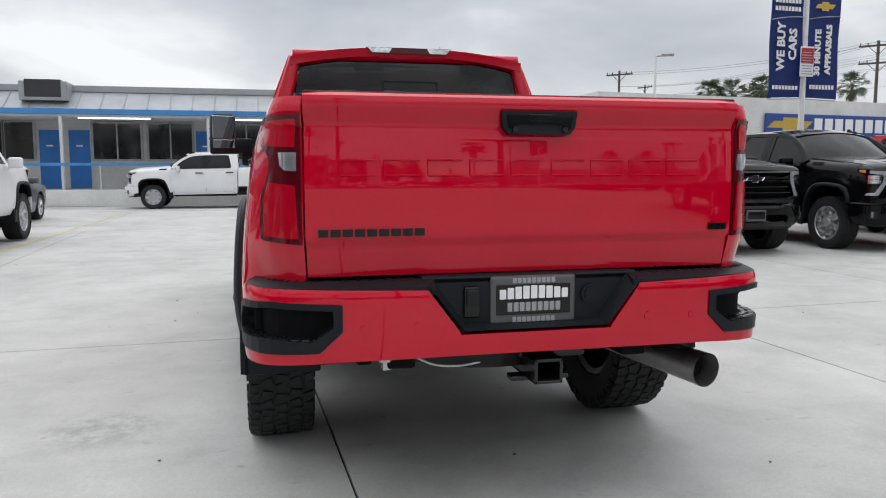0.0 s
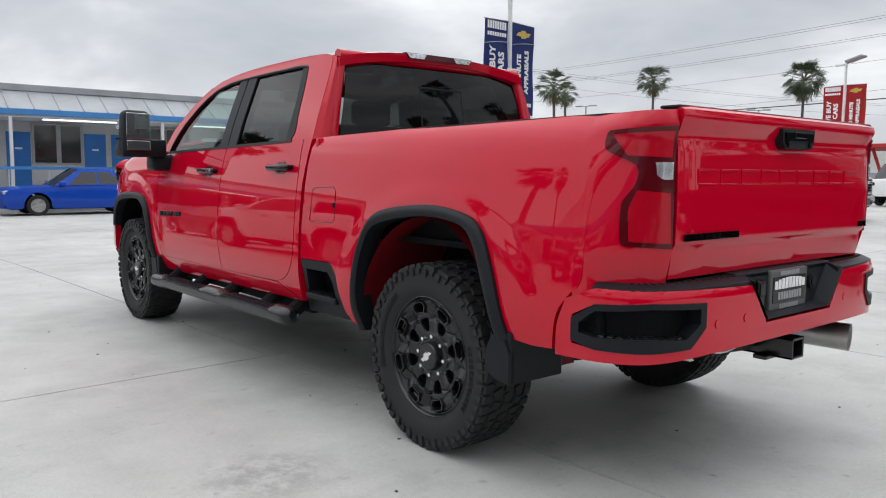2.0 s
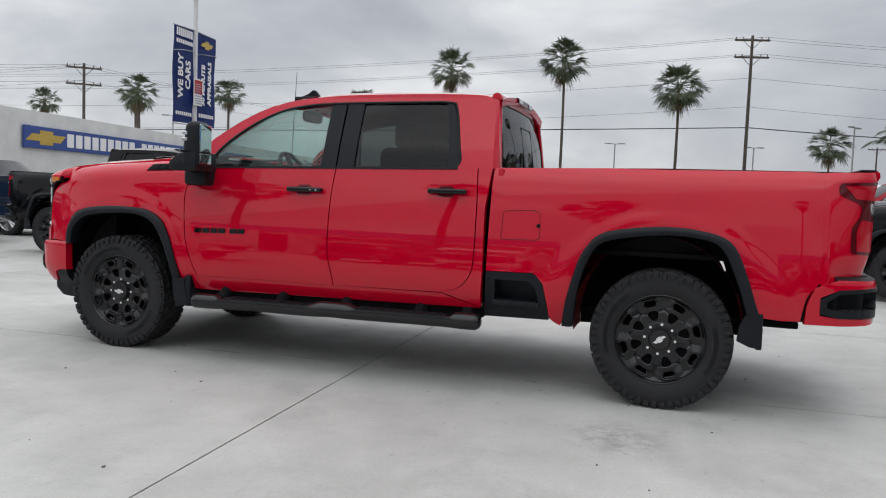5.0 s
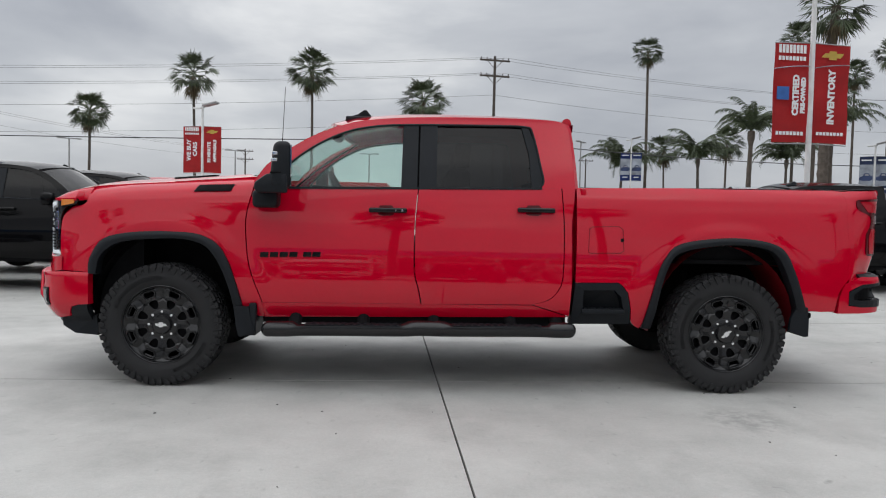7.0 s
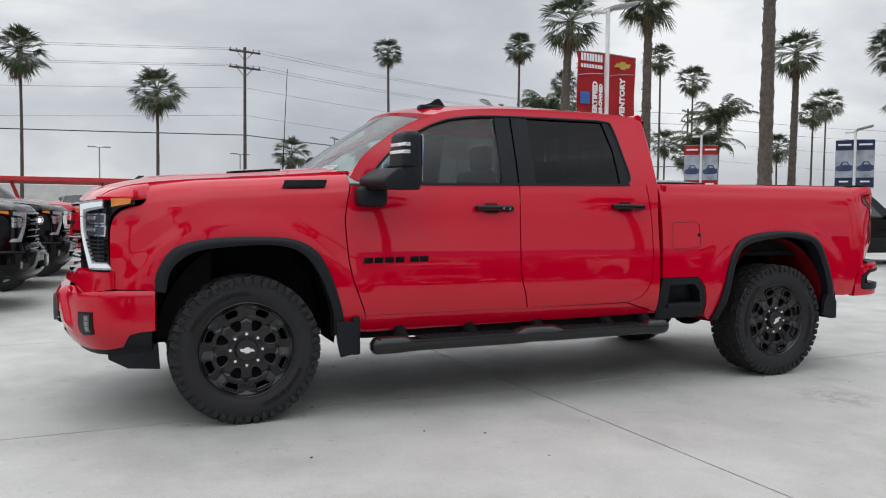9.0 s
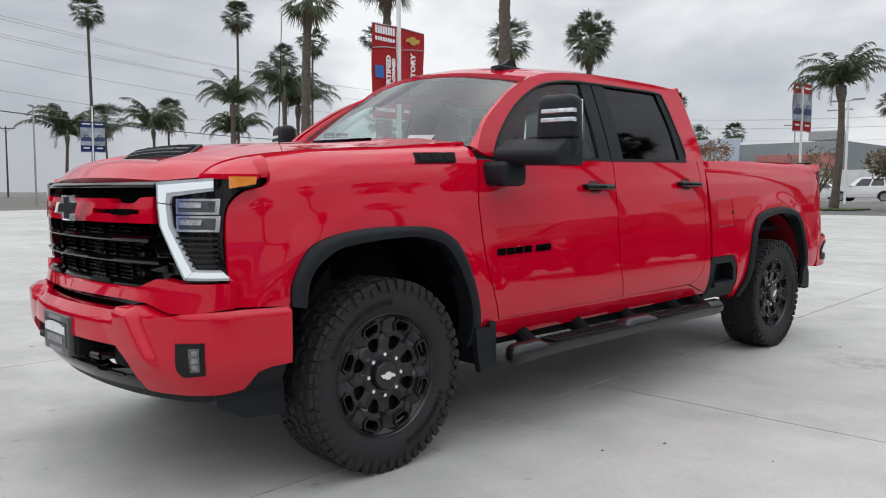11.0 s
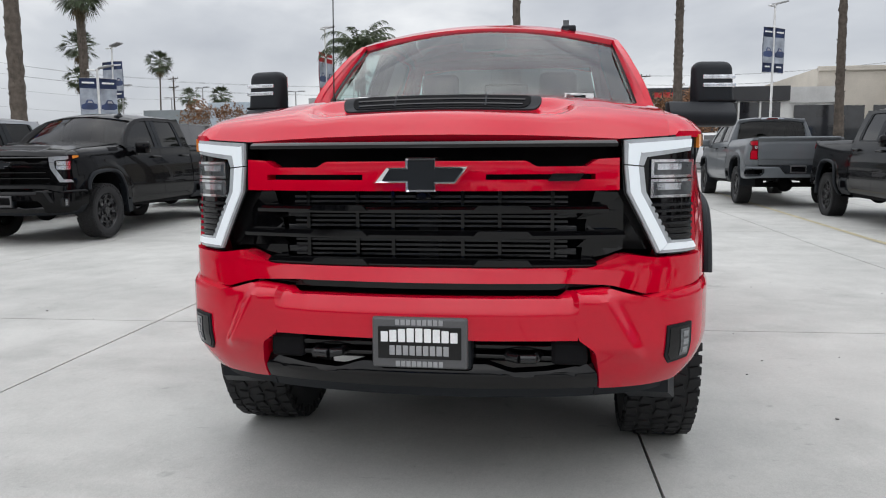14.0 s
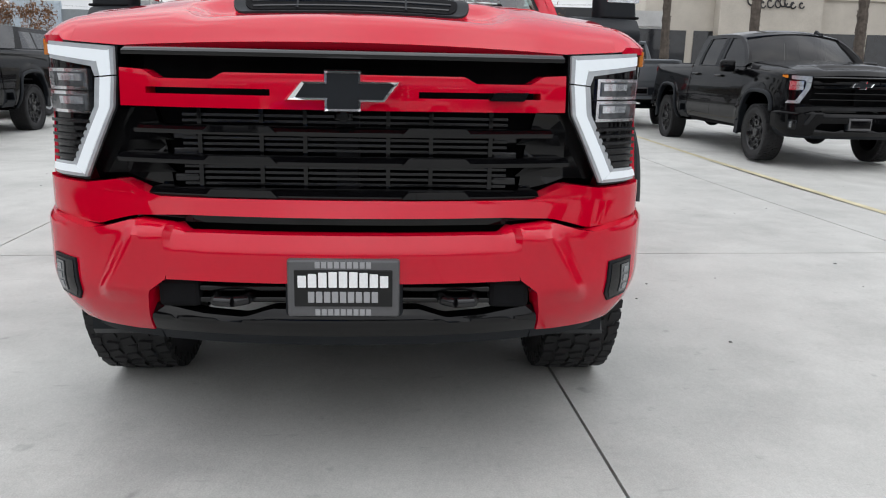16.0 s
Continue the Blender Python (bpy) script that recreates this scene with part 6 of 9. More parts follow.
NOSE = Plan([(2.985, 0), (2.978, 0.2), (2.955, 0.42), (2.915, 0.60), (2.865, 0.74), (2.80, 0.85), (2.735, 0.905), (2.66, 0.93), (2.56, 0.945)])
BUMP = Plan([(3.075, 0), (3.068, 0.2), (3.04, 0.42), (2.995, 0.60), (2.93, 0.76), (2.86, 0.86), (2.78, 0.922), (2.66, 0.965), (2.52, 0.992)])
TAIL = Plan([(-3.185, 0), (-3.185, 0.4), (-3.185, 0.70), (-3.178, 0.78), (-3.155, 0.84), (-3.10, 0.885), (-3.03, 0.908), (-2.93, 0.928), (-2.89, 0.932)])
RBUMP = Plan([(-3.265, 0), (-3.262, 0.35), (-3.245, 0.65), (-3.215, 0.82), (-3.16, 0.92), (-3.08, 0.968), (-2.98, 0.99), (-2.82, 1.0)])
nsy, bsy = NOSE.s_of_y, BUMP.s_of_y


def mirror_line(pts):
    return [(-a, z) for a, z in reversed(pts)]


# dark core behind the nose
bm = bmesh.new()
prism(bm, [(2.80, 0.0), (2.80, 0.60), (2.70, 0.80), (2.2, 0.80), (2.2, -0.80), (2.70, -0.80), (2.80, -0.60)], lambda p, d: (p[0], p[1], 0.50 + d), 0.80)
link("radiator_core", bm, DARK, truck)

# red crossbar with two slots
half = [(0, 1.214), (0.129, 1.213), (0.336, 1.213), (0.366, 1.194), (0.525, 1.194), (0.564, 1.217), (0.632, 1.221)]
topl = mirror_line([(nsy(y), z) for y, z in half[1:]]) + [(nsy(y), z) for y, z in half]
PB = lambda s, z: 0.012 - 0.10 * (z - 1.116) ** 2 * 4
s0 = nsy(0.632)
for lo, hi in ((1.116, 1.152), (1.170, None)):
    if hi:
        g = coons([(-s0, lo), (s0, lo)], [(-s0, hi), (s0, hi)], [(-s0, lo), (-s0, hi)], [(s0, lo), (s0, hi)], 60, 3)
        crossbar = sheet("grille_crossbar", g, wrap(NOSE, PB), 0.05, RED, truck, "red grille crossbar", True)
    else:
        g = coons([(-s0, lo), (s0, lo)], topl, [(-s0, lo), (-s0, 1.221)], [(s0, lo), (s0, 1.221)], 90, 4)
        sheet("crossbar_top", g, wrap(NOSE, PB), 0.05, RED, crossbar, "", True)
for a, b in ((-0.632, -0.555), (-0.205, 0.205), (0.555, 0.632)):
    sa, sb = nsy(a), nsy(b)
    g = coons([(sa, 1.152), (sb, 1.152)], [(sa, 1.170), (sb, 1.170)], [(sa, 1.152), (sa, 1.170)], [(sb, 1.152), (sb, 1.170)], 12, 1)
    sheet("crossbar_web", g, wrap(NOSE, PB), 0.05, RED, crossbar, "", True)
# bow-tie shaped emblem: chrome rim and black face
bt = [(-0.166, 1.141), (-0.117, 1.197), (-0.056, 1.197), (-0.056, 1.226), (0.050, 1.226), (0.050, 1.199), (0.160, 1.199), (0.112, 1.138), (0.050, 1.138), (0.050, 1.112), (-0.056, 1.112), (-0.056, 1.141)]
bti = [(-0.132, 1.151), (-0.107, 1.187), (-0.045, 1.187), (-0.045, 1.216), (0.039, 1.216), (0.039, 1.189), (0.136, 1.189), (0.106, 1.148), (0.039, 1.148), (0.039, 1.122), (-0.045, 1.122), (-0.045, 1.151)]
bm = bmesh.new()
o_ = [bm.verts.new((3.008, *p)) for p in bt]
k_ = [bm.verts.new((2.985, *p)) for p in bt]
m_ = [bm.verts.new((3.030, p[0] * 0.62 + q[0] * 0.38, p[1] * 0.62 + q[1] * 0.38)) for p, q in zip(bt, bti)]
i_ = [bm.verts.new((3.022, *q)) for q in bti]
for a_, b_ in ((k_, o_), (o_, m_), (m_, i_)):
    for k in range(12):
        bm.faces.new((a_[k], a_[(k + 1) % 12], b_[(k + 1) % 12], b_[k]))
bmesh.ops.recalc_face_normals(bm, faces=bm.faces[:])
emb = link("front_emblem", bm, CHROME, truck, "black emblem with a chrome rim")
bm = bmesh.new()
prism(bm, bti, lambda p, d: (3.023 - d, p[0], p[1]), 0.01)
link("emblem_face", bm, PLASTIC, emb)
bm = bmesh.new()
prism(bm, [(0.405, 1.148), (0.505, 1.148), (0.52, 1.172), (0.42, 1.172)], lambda p, d: (interp([(0.4, 2.99), (0.52, 2.967)], p[0]) - d, p[0], p[1]), 0.02)
link("grille_badge", bm, GLOSSB, truck, "dark badge drawn as a bar")
# black bars
PZ = {1.268: (0.63, 0.011, 0.012), 1.054: (0.60, 0.012, 0.020), 0.969: (0.655, 0.012, 0.022), 0.872: (0.565, 0.013, 0.020)}
for z, (w, h, pu) in PZ.items():
    s1 = nsy(w)
    g = coons([(-s1, z - h), (s1, z - h)], [(-s1, z + h), (s1, z + h)], [(-s1, z - h), (-s1, z + h)], [(s1, z - h), (s1, z + h)], 50, 4)
    gb = sheet("grille_bar", g, wrap(NOSE, lambda s, z_, pu=pu, zc_=z, h_=h: pu - 0.012 - 0.022 * max(0, (z_ - zc_) / h_ - 0.1) - 0.006 * max(0, (zc_ - z_) / h_ - 0.4)), 0.05, GLOSSB, truck, "gloss black grille bar", True)
    for a, b in ((-0.40, -0.19), (0.16, 0.36)) if z < 1.2 else ():
        sa, sb = nsy(a), nsy(b)
        g = coons([(sa, z - h * 0.4), (sb, z - h * 0.4)], [(sa + 0.02, z + h * 1.15), (sb - 0.02, z + h * 1.15)], [(sa, z - h * 0.4), (sa + 0.02, z + h * 1.15)], [(sb, z - h * 0.4), (sb - 0.02, z + h * 1.15)], 8, 1)
        sheet("bar_step", g, wrap(NOSE, lambda s, z_, pu=pu: pu - 0.006), 0.03, GLOSSB, gb, "", True)
# recessed fins, posts and side blades
for z in [0.895 + 0.0165 * k for k in range(13)]:
    if min(abs(z - q) for q in PZ) < 0.016:
        continue
    bm = bmesh.new()
    box(bm, (2.855, -0.47, z - 0.004), (2.905, 0.47, z + 0.004))
    link("grille_fin", bm, SATIN, truck)
for y in (-0.42, -0.245, -0.12, 0.12, 0.245, 0.42):
    bm = bmesh.new()
    box(bm, (2.84, y - 0.006, 0.865), (2.915, y + 0.006, 1.115))
    link("grille_post", bm, GLOSSB, truck)
bm = bmesh.new()
box(bm, (2.82, -0.035, 0.865), (2.90, 0.035, 1.115), 0.005)
link("grille_centre_post", bm, DARK, truck)
for sy in (1, -1):
    bm = bmesh.new()
    prism(bm, [(0.515, 0.878), (0.60, 0.897), (0.655, 0.915), (0.752, 0.91), (0.655, 1.105), (0.56, 1.11), (0.53, 1.0)], lambda p, d, s_=sy: (2.955 - 0.16 * p[0] - 0.14 * abs(p[0] - 0.60) - d, s_ * p[0], p[1]), 0.04)
    link("grille_blade", bm, GLOSSB, truck)
    for zc in (1.03, 0.935):
        bm = bmesh.new()
        prism(bm, [(0.50, zc - 0.012), (0.64, zc - 0.016), (0.63, zc + 0.016), (0.535, zc + 0.018)], lambda p, d, s_=sy: (2.962 - 0.16 * p[0] - 0.1 * abs(p[1] - zc) - d, s_ * p[0], p[1]), 0.03)
        link("grille_blade", bm, GLOSSB, truck)
    for zc in (1.035, 0.985, 0.91):
        boxpart("grille_clip", (2.86, sy * 0.43, zc - 0.012), (2.90, sy * 0.50, zc + 0.012), SATIN, truck, 0.004)
bm = bmesh.new()
rod(bm, (2.93, -0.005, 1.098), (2.985, -0.005, 1.098), 0.014, seg=14)
box(bm, (2.90, -0.032, 1.085), (2.965, 0.022, 1.112), 0.006)
link("front_camera", bm, GLOSSB, truck)

# head lamps
for sy in (1, -1):
    W = wrap(NOSE, lambda s, z: -0.004)
    P = lambda y, z, s_=sy: (s_ * nsy(y), z)
    X = lambda x, z, s_=sy: (s_ * NOSE.s_of_x(x), z)
    # housing from the inner edge round the corner
    bottom = [P(0.765, 0.893), P(0.915, 0.900)]
    top = [P(0.640, 1.282), P(0.80, 1.292), X(2.74, 1.305), X(2.62, 1.305)]
    inner = [P(0.765, 0.893), P(0.650, 1.11), P(0.640, 1.282)]
    outer = curve([P(0.915, 0.900), X(2.752, 0.95), X(2.752, 1.16), X(2.70, 1.245), X(2.62, 1.265), X(2.62, 1.305)])
    lamp = sheet("head_lamp", coons(bottom, top, inner, outer, 26, 26), W, 0.06, GLOSSB, truck, "head lamp with a lit white running light", sy > 0)
    L1 = wrap(NOSE, lambda s, z: 0.006)

    def strip(nm, quads, m_, lift, par, lab=""):
        bm = bmesh.new()
        for q in quads:
            g = coons([q[0], q[1]], [q[3], q[2]], [q[0], q[3]], [q[1], q[2]], 6, 4)
            vs = [[bm.verts.new(lift(p, 0)) for p in r] for r in g]
            ws_ = [[bm.verts.new(lift(p, 0.012)) for p in r] for r in g]
            for j in range(4):
                for i in range(6):
                    bm.faces.new((vs[j][i], vs[j][i + 1], vs[j + 1][i + 1], vs[j + 1][i]))
            rg = [(0, i) for i in range(7)] + [(j, 6) for j in range(1, 5)] + [(4, i) for i in range(5, -1, -1)] + [(j, 0) for j in range(3, 0, -1)]
            for k in range(len(rg)):
                a, b = rg[k], rg[(k + 1) % len(rg)]
                bm.faces.new((vs[a[0]][a[1]], ws_[a[0]][a[1]], ws_[b[0]][b[1]], vs[b[0]][b[1]]))
        bmesh.ops.remove_doubles(bm, verts=bm.verts[:], dist=0.0004)
        bmesh.ops.recalc_face_normals(bm, faces=bm.faces[:])
        return link(nm, bm, m_, par, lab)

    glow = [
        ([P(0.650, 1.200), P(0.712, 1.194), P(0.724, 1.226), P(0.648, 1.276)], 0),
        ([P(0.724, 1.222), P(0.872, 1.243), P(0.872, 1.292), P(0.648, 1.278)], 1),
        ([P(0.660, 1.108), P(0.722, 1.108), P(0.712, 1.190), P(0.650, 1.196)], 0),
        ([P(0.765, 0.903), P(0.812, 0.944), P(0.722, 1.108), P(0.660, 1.108)], 0),
        ([P(0.770, 0.902), P(0.908, 0.904), P(0.886, 0.944), P(0.812, 0.944)], 1)]
    guide = strip("running_light", [q for q, _ in glow], GUIDE, L1, lamp, "lit white running light")
    inner_q = []
    for q, flat in glow:
        a, b, c, d_ = [Vector((*v_, 0)) for v_ in q]
        lo_, hi_ = (0.16, 0.70) if not flat else (0.24, 0.78)
        if flat:
            n4 = (a.lerp(d_, lo_), b.lerp(c, lo_), b.lerp(c, hi_), a.lerp(d_, hi_))
        else:
            n4 = (a.lerp(b, lo_), a.lerp(b, hi_), d_.lerp(c, hi_), d_.lerp(c, lo_))
        inner_q.append([(v_.x, v_.y) for v_ in n4])
    strip("light_core", inner_q, DRL, wrap(NOSE, lambda s, z: 0.009), lamp, "lit white light strip")
    for z0, z1 in ((1.154, 1.214), (1.088, 1.149)):
        lens_ = strip("projector_lens", [[P(0.738, z0), P(0.884, z0), P(0.888, z1), P(0.738, z1)]], CHROME, wrap(NOSE, lambda s, z: 0.004), lamp, "bright-rimmed projector lens")
        strip("projector_eye", [[P(0.750, z0 + 0.009), P(0.874, z0 + 0.009), P(0.876, z1 - 0.009), P(0.750, z1 - 0.009)]], FOG, wrap(NOSE, lambda s, z: 0.008), lens_)
        strip("projector_band", [[P(0.755, z0 + 0.026), P(0.835, z0 + 0.026), P(0.838, z1 - 0.014), P(0.755, z1 - 0.014)]], LENS, wrap(NOSE, lambda s, z: 0.011), lens_)
    for k in range(6):
        z = 0.955 + k * 0.021
        strip("lamp_fin", [[P(0.80 - k * 0.012, z), P(0.882, z), P(0.882, z + 0.009), P(0.80 - k * 0.012, z + 0.009)]], SATIN, wrap(NOSE, lambda s, z: 0.010), lamp)
    strip("corner_marker", [[X(2.735, 1.252), X(2.640, 1.270), X(2.636, 1.298), X(2.735, 1.298)]], AMBER, L1, lamp, "amber corner marker")

# painted corner between the hood, the wing and each head lamp
for sy in (1, -1):
    rows = []
    for k in range(11):
        x = 2.545 + (2.815 - 2.545) * k / 10
        q, _ = NOSE.at(NOSE.s_of_x(max(x, 2.565)))
        yo = min(q.y, y_side(x, 1.31) - 0.03) if x < 2.6 else q.y
        zo = 1.308 + (0.012 * (2.64 - x) / 0.10 if x < 2.64 else 0)
        zi = hood_z(x, 0.795) - 0.006
        yi = 0.795
        rows.append([(x, sy * (yi + (yo + 0.002 - yi) * w), zi + (zo - zi) * w ** 2.6) for w in (0, 0.2, 0.4, 0.6, 0.75, 0.88, 1.0)])
    sheet("lamp_corner", rows, lambda p, d: (p[0], p[1], p[2] - d), 0.02, RED, truck, "", sy < 0)

# red panel under the grille
def under(side):
    hi = [(0, 0.862), (0.545, 0.862), (0.60, 0.885), (0.655, 0.905), (0.765, 0.888), (0.915, 0.893)]
    lo = [(0, 0.815), (0.455, 0.814), (0.60, 0.806), (0.66, 0.790), (0.715, 0.772), (0.80, 0.776), (0.915, 0.800)]
    return [(nsy(y), z) for y, z in hi], [(nsy(y), z) for y, z in lo]


hi, lo = under(1)
ex = NOSE.s_of_x(2.738)
hi, lo = hi + [(ex, 0.90)], lo + [(ex, 0.805)]
g = coons(mirror_line(lo[1:]) + lo, mirror_line(hi[1:]) + hi, [(-ex, 0.805), (-ex, 0.90)], [(ex, 0.805), (ex, 0.90)], 100, 8)
sheet("front_panel", g, wrap(NOSE, lambda s, z: 0.016 + 0.03 * max(0, (0.86 - z)) / 0.06 * (abs(s) < 0.95) * max(0, 1 - abs(s) / 0.95)), 0.06, RED, truck, "", True)
g = coons([(nsy(-0.62), 0.786), (nsy(0.62), 0.786)], [(nsy(-0.62), 0.816), (nsy(0.62), 0.816)], [(nsy(-0.62), 0.786), (nsy(-0.62), 0.816)], [(nsy(0.62), 0.786), (nsy(0.62), 0.816)], 40, 1)
sheet("intake_slot", g, wrap(NOSE, lambda s, z: -0.012), 0.05, GLOSSB, truck, "", True)

# front bumper
e = BUMP.d[-1]
top = [(0, 0.770), (0.455, 0.770), (0.50, 0.790), (0.62, 0.798), (0.69, 0.776), (0.74, 0.766), (0.86, 0.782)]
top = [(bsy(y), z) for y, z in top] + [(BUMP.s_of_x(2.70), 0.792), (e, 0.790)]
def bpush(s, z):
    a = abs(s)
    k = max(0, min(1, (z - 0.70) / 0.06))
    r = 0.0
    if a < 0.50:
        r -= 0.028 * max(0, (z - 0.725) / 0.045)
    q = a - (0.61 + (0.74 - z) * 0.60)
    fade = min(1, max(0, (z - 0.55) / 0.05)) * min(1, max(0, (0.80 - z) / 0.03))
    r += 0.026 * fade * (max(0, 1 + q / 0.20) if q < 0 else max(0, 1 - q / 0.045))
    r -= 2.6 * max(0, 0.62 - z) ** 2
    r -= 0.02 * max(0, (z - 0.77) / 0.03)
    return r
BL = wrap(BUMP, bpush)
zc = 0.636
for sy in (1, -1):
    P = lambda y, z, s_=sy: (s_ * bsy(y), z)
    tp = [(sy * s, z) for s, z in top]
    cutl = [P(0.553, 0.460), P(0.552, 0.595), P(0.505, 0.636)]
    # upper middle above the opening, and the outer wing
    tmid = [q for q in tp if abs(q[0]) <= abs(bsy(0.505))] + [P(0.505, 0.790)]
    g = coons([P(0.0, 0.637), P(0.505, 0.636)], tmid, [P(0, 0.637), P(0, 0.770)], [P(0.505, 0.636), P(0.505, 0.790)], 36, 14)
    sheet("bumper_centre", g, BL, 0.05, RED, truck, "", sy > 0)
    twing = [P(0.505, 0.790)] + [q for q in tp if abs(q[0]) > abs(bsy(0.51))]
    bot = [P(0.604, 0.452), P(0.66, 0.449), P(0.80, 0.450), (sy * BUMP.s_of_x(2.78), 0.456), (sy * BUMP.s_of_x(2.70), 0.472), (sy * BUMP.s_of_x(2.655), 0.545), (sy * BUMP.s_of_x(2.60), 0.562), (sy * e, 0.568)]
    g = coons(bot, twing, [P(0.604, 0.452), P(0.580, 0.535), P(0.560, 0.597), P(0.505, 0.640), P(0.505, 0.790)], [(sy * e, 0.568), (sy * e, 0.790)], 72, 24)
    wing = sheet("bumper_wing", g, BL, 0.06, RED, truck, "", sy > 0)
    # fog lamp in a black pocket
    FP = lambda pu: wrap(BUMP, lambda s, z: bpush(s, z) + pu)
    g = coons([P(0.816, 0.536), P(0.883, 0.547)], [P(0.798, 0.668), P(0.883, 0.672)], [P(0.816, 0.536), P(0.794, 0.565), P(0.798, 0.668)], [P(0.883, 0.547), P(0.883, 0.672)], 6, 8)
    fog = sheet("fog_lamp_bezel", g, FP(0.007), 0.03, PLASTIC, wing, "", sy > 0)
    g = coons([P(0.818, 0.546), P(0.876, 0.555)], [P(0.806, 0.660), P(0.876, 0.664)], [P(0.818, 0.546), P(0.804, 0.57), P(0.806, 0.660)], [P(0.876, 0.555), P(0.876, 0.664)], 6, 8)
    sheet("fog_lamp_pocket", g, FP(0.009), 0.01, GLOSSB, fog, "", sy > 0)
    g = coons([P(0.844, 0.560), P(0.871, 0.563)], [P(0.840, 0.652), P(0.871, 0.654)], [P(0.844, 0.560), P(0.840, 0.652)], [P(0.871, 0.563), P(0.871, 0.654)], 4, 6)
    flens = sheet("fog_lamp", g, FP(0.012), 0.008, FOG, fog, "clear fog lamp", sy > 0)
    for za_, zb_ in ((0.570, 0.590), (0.598, 0.618), (0.626, 0.645)):
        g = coons([P(0.850, za_), P(0.866, za_)], [P(0.850, zb_), P(0.866, zb_)], [P(0.850, za_), P(0.850, zb_)], [P(0.866, za_), P(0.866, zb_)], 2, 2)
        sheet("fog_lamp_cell", g, FP(0.014), 0.006, FOGCELL, fog, "", sy > 0)
    # black lower corner
    g = coons([P(0.60, 0.415), P(0.78, 0.415), (sy * BUMP.s_of_x(2.64), 0.425), (sy * BUMP.s_of_x(2.55), 0.44)], [P(0.604, 0.449), P(0.66, 0.446), P(0.80, 0.447), (sy * BUMP.s_of_x(2.78), 0.453), (sy * BUMP.s_of_x(2.70), 0.469), (sy * BUMP.s_of_x(2.658), 0.541), (sy * BUMP.s_of_x(2.60), 0.559), (sy * BUMP.s_of_x(2.54), 0.565)], [P(0.60, 0.415), P(0.604, 0.449)], [(sy * BUMP.s_of_x(2.55), 0.44), (sy * BUMP.s_of_x(2.54), 0.565)], 48, 5)
    sheet("bumper_lower_corner", g, wrap(BUMP, lambda s, z: bpush(s, max(z, 0.45)) - 0.012 - 0.3 * max(0, 0.5 - z)), 0.06, PLASTIC, truck, "", sy > 0)
    bm = bmesh.new()
    prism(bm, [(2.49, 0.335), (2.66, 0.345), (2.76, 0.395), (2.77, 0.47), (2.50, 0.48)], lambda p, d, s_=sy: (p[0], s_ * (0.885 - 0.35 * max(0, p[0] - 2.6) - d), p[1]), 0.16)
    link("air_deflector", bm, PLASTIC, truck)
    # tow hook
    bm = bmesh.new()
    pts = [(2.94, sy * 0.27, 0.575), (3.02, sy * 0.285, 0.575), (3.045, sy * 0.32, 0.575), (3.03, sy * 0.37, 0.573), (2.94, sy * 0.385, 0.573)]
    for a, b in zip(pts, pts[1:]):
        rod(bm, a, b, 0.016, seg=8)
    smooth(link("tow_hook", bm, SATIN, truck, "dark tow hook"), 60)
    # step and fins in the opening
    for z in (0.60, 0.565):
        boxpart("intake_fin", (2.93, sy * 0.16, z - 0.008), (2.99, sy * 0.50, z + 0.008), GLOSSB, truck, 0.004)
    boxpart("intake_frame", (2.94, sy * 0.42, 0.545), (3.0, sy * 0.54, 0.63), DARK, truck, 0.015)
# gloss lip and skid below the opening
g = coons([(bsy(-0.598), 0.455), (bsy(0.598), 0.455)], [(bsy(-0.574), 0.545), (bsy(-0.42), 0.525), (bsy(-0.30), 0.520), (bsy(-0.22), 0.545), (bsy(0.22), 0.545), (bsy(0.30), 0.520), (bsy(0.42), 0.525), (bsy(0.574), 0.545)], [(bsy(-0.598), 0.455), (bsy(-0.574), 0.545)], [(bsy(0.598), 0.455), (bsy(0.574), 0.545)], 60, 8)
sheet("bumper_lip", g, wrap(BUMP, lambda s, z: bpush(s, z) - 0.004 - 0.034 * max(0, (z - 0.505) / 0.04)), 0.06, GLOSSB, truck, "gloss black lower lip", True)
g = coons([(bsy(-0.60), 0.412), (bsy(0.60), 0.412)], [(bsy(-0.60), 0.456), (bsy(0.60), 0.456)], [(bsy(-0.60), 0.412), (bsy(-0.60), 0.456)], [(bsy(0.60), 0.412), (bsy(0.60), 0.456)], 40, 2)
sheet("air_dam", g, wrap(BUMP, lambda s, z: bpush(s, max(z, 0.45)) - 0.022 - 0.5 * max(0, 0.456 - z)), 0.08, PLASTIC, truck, "", True)


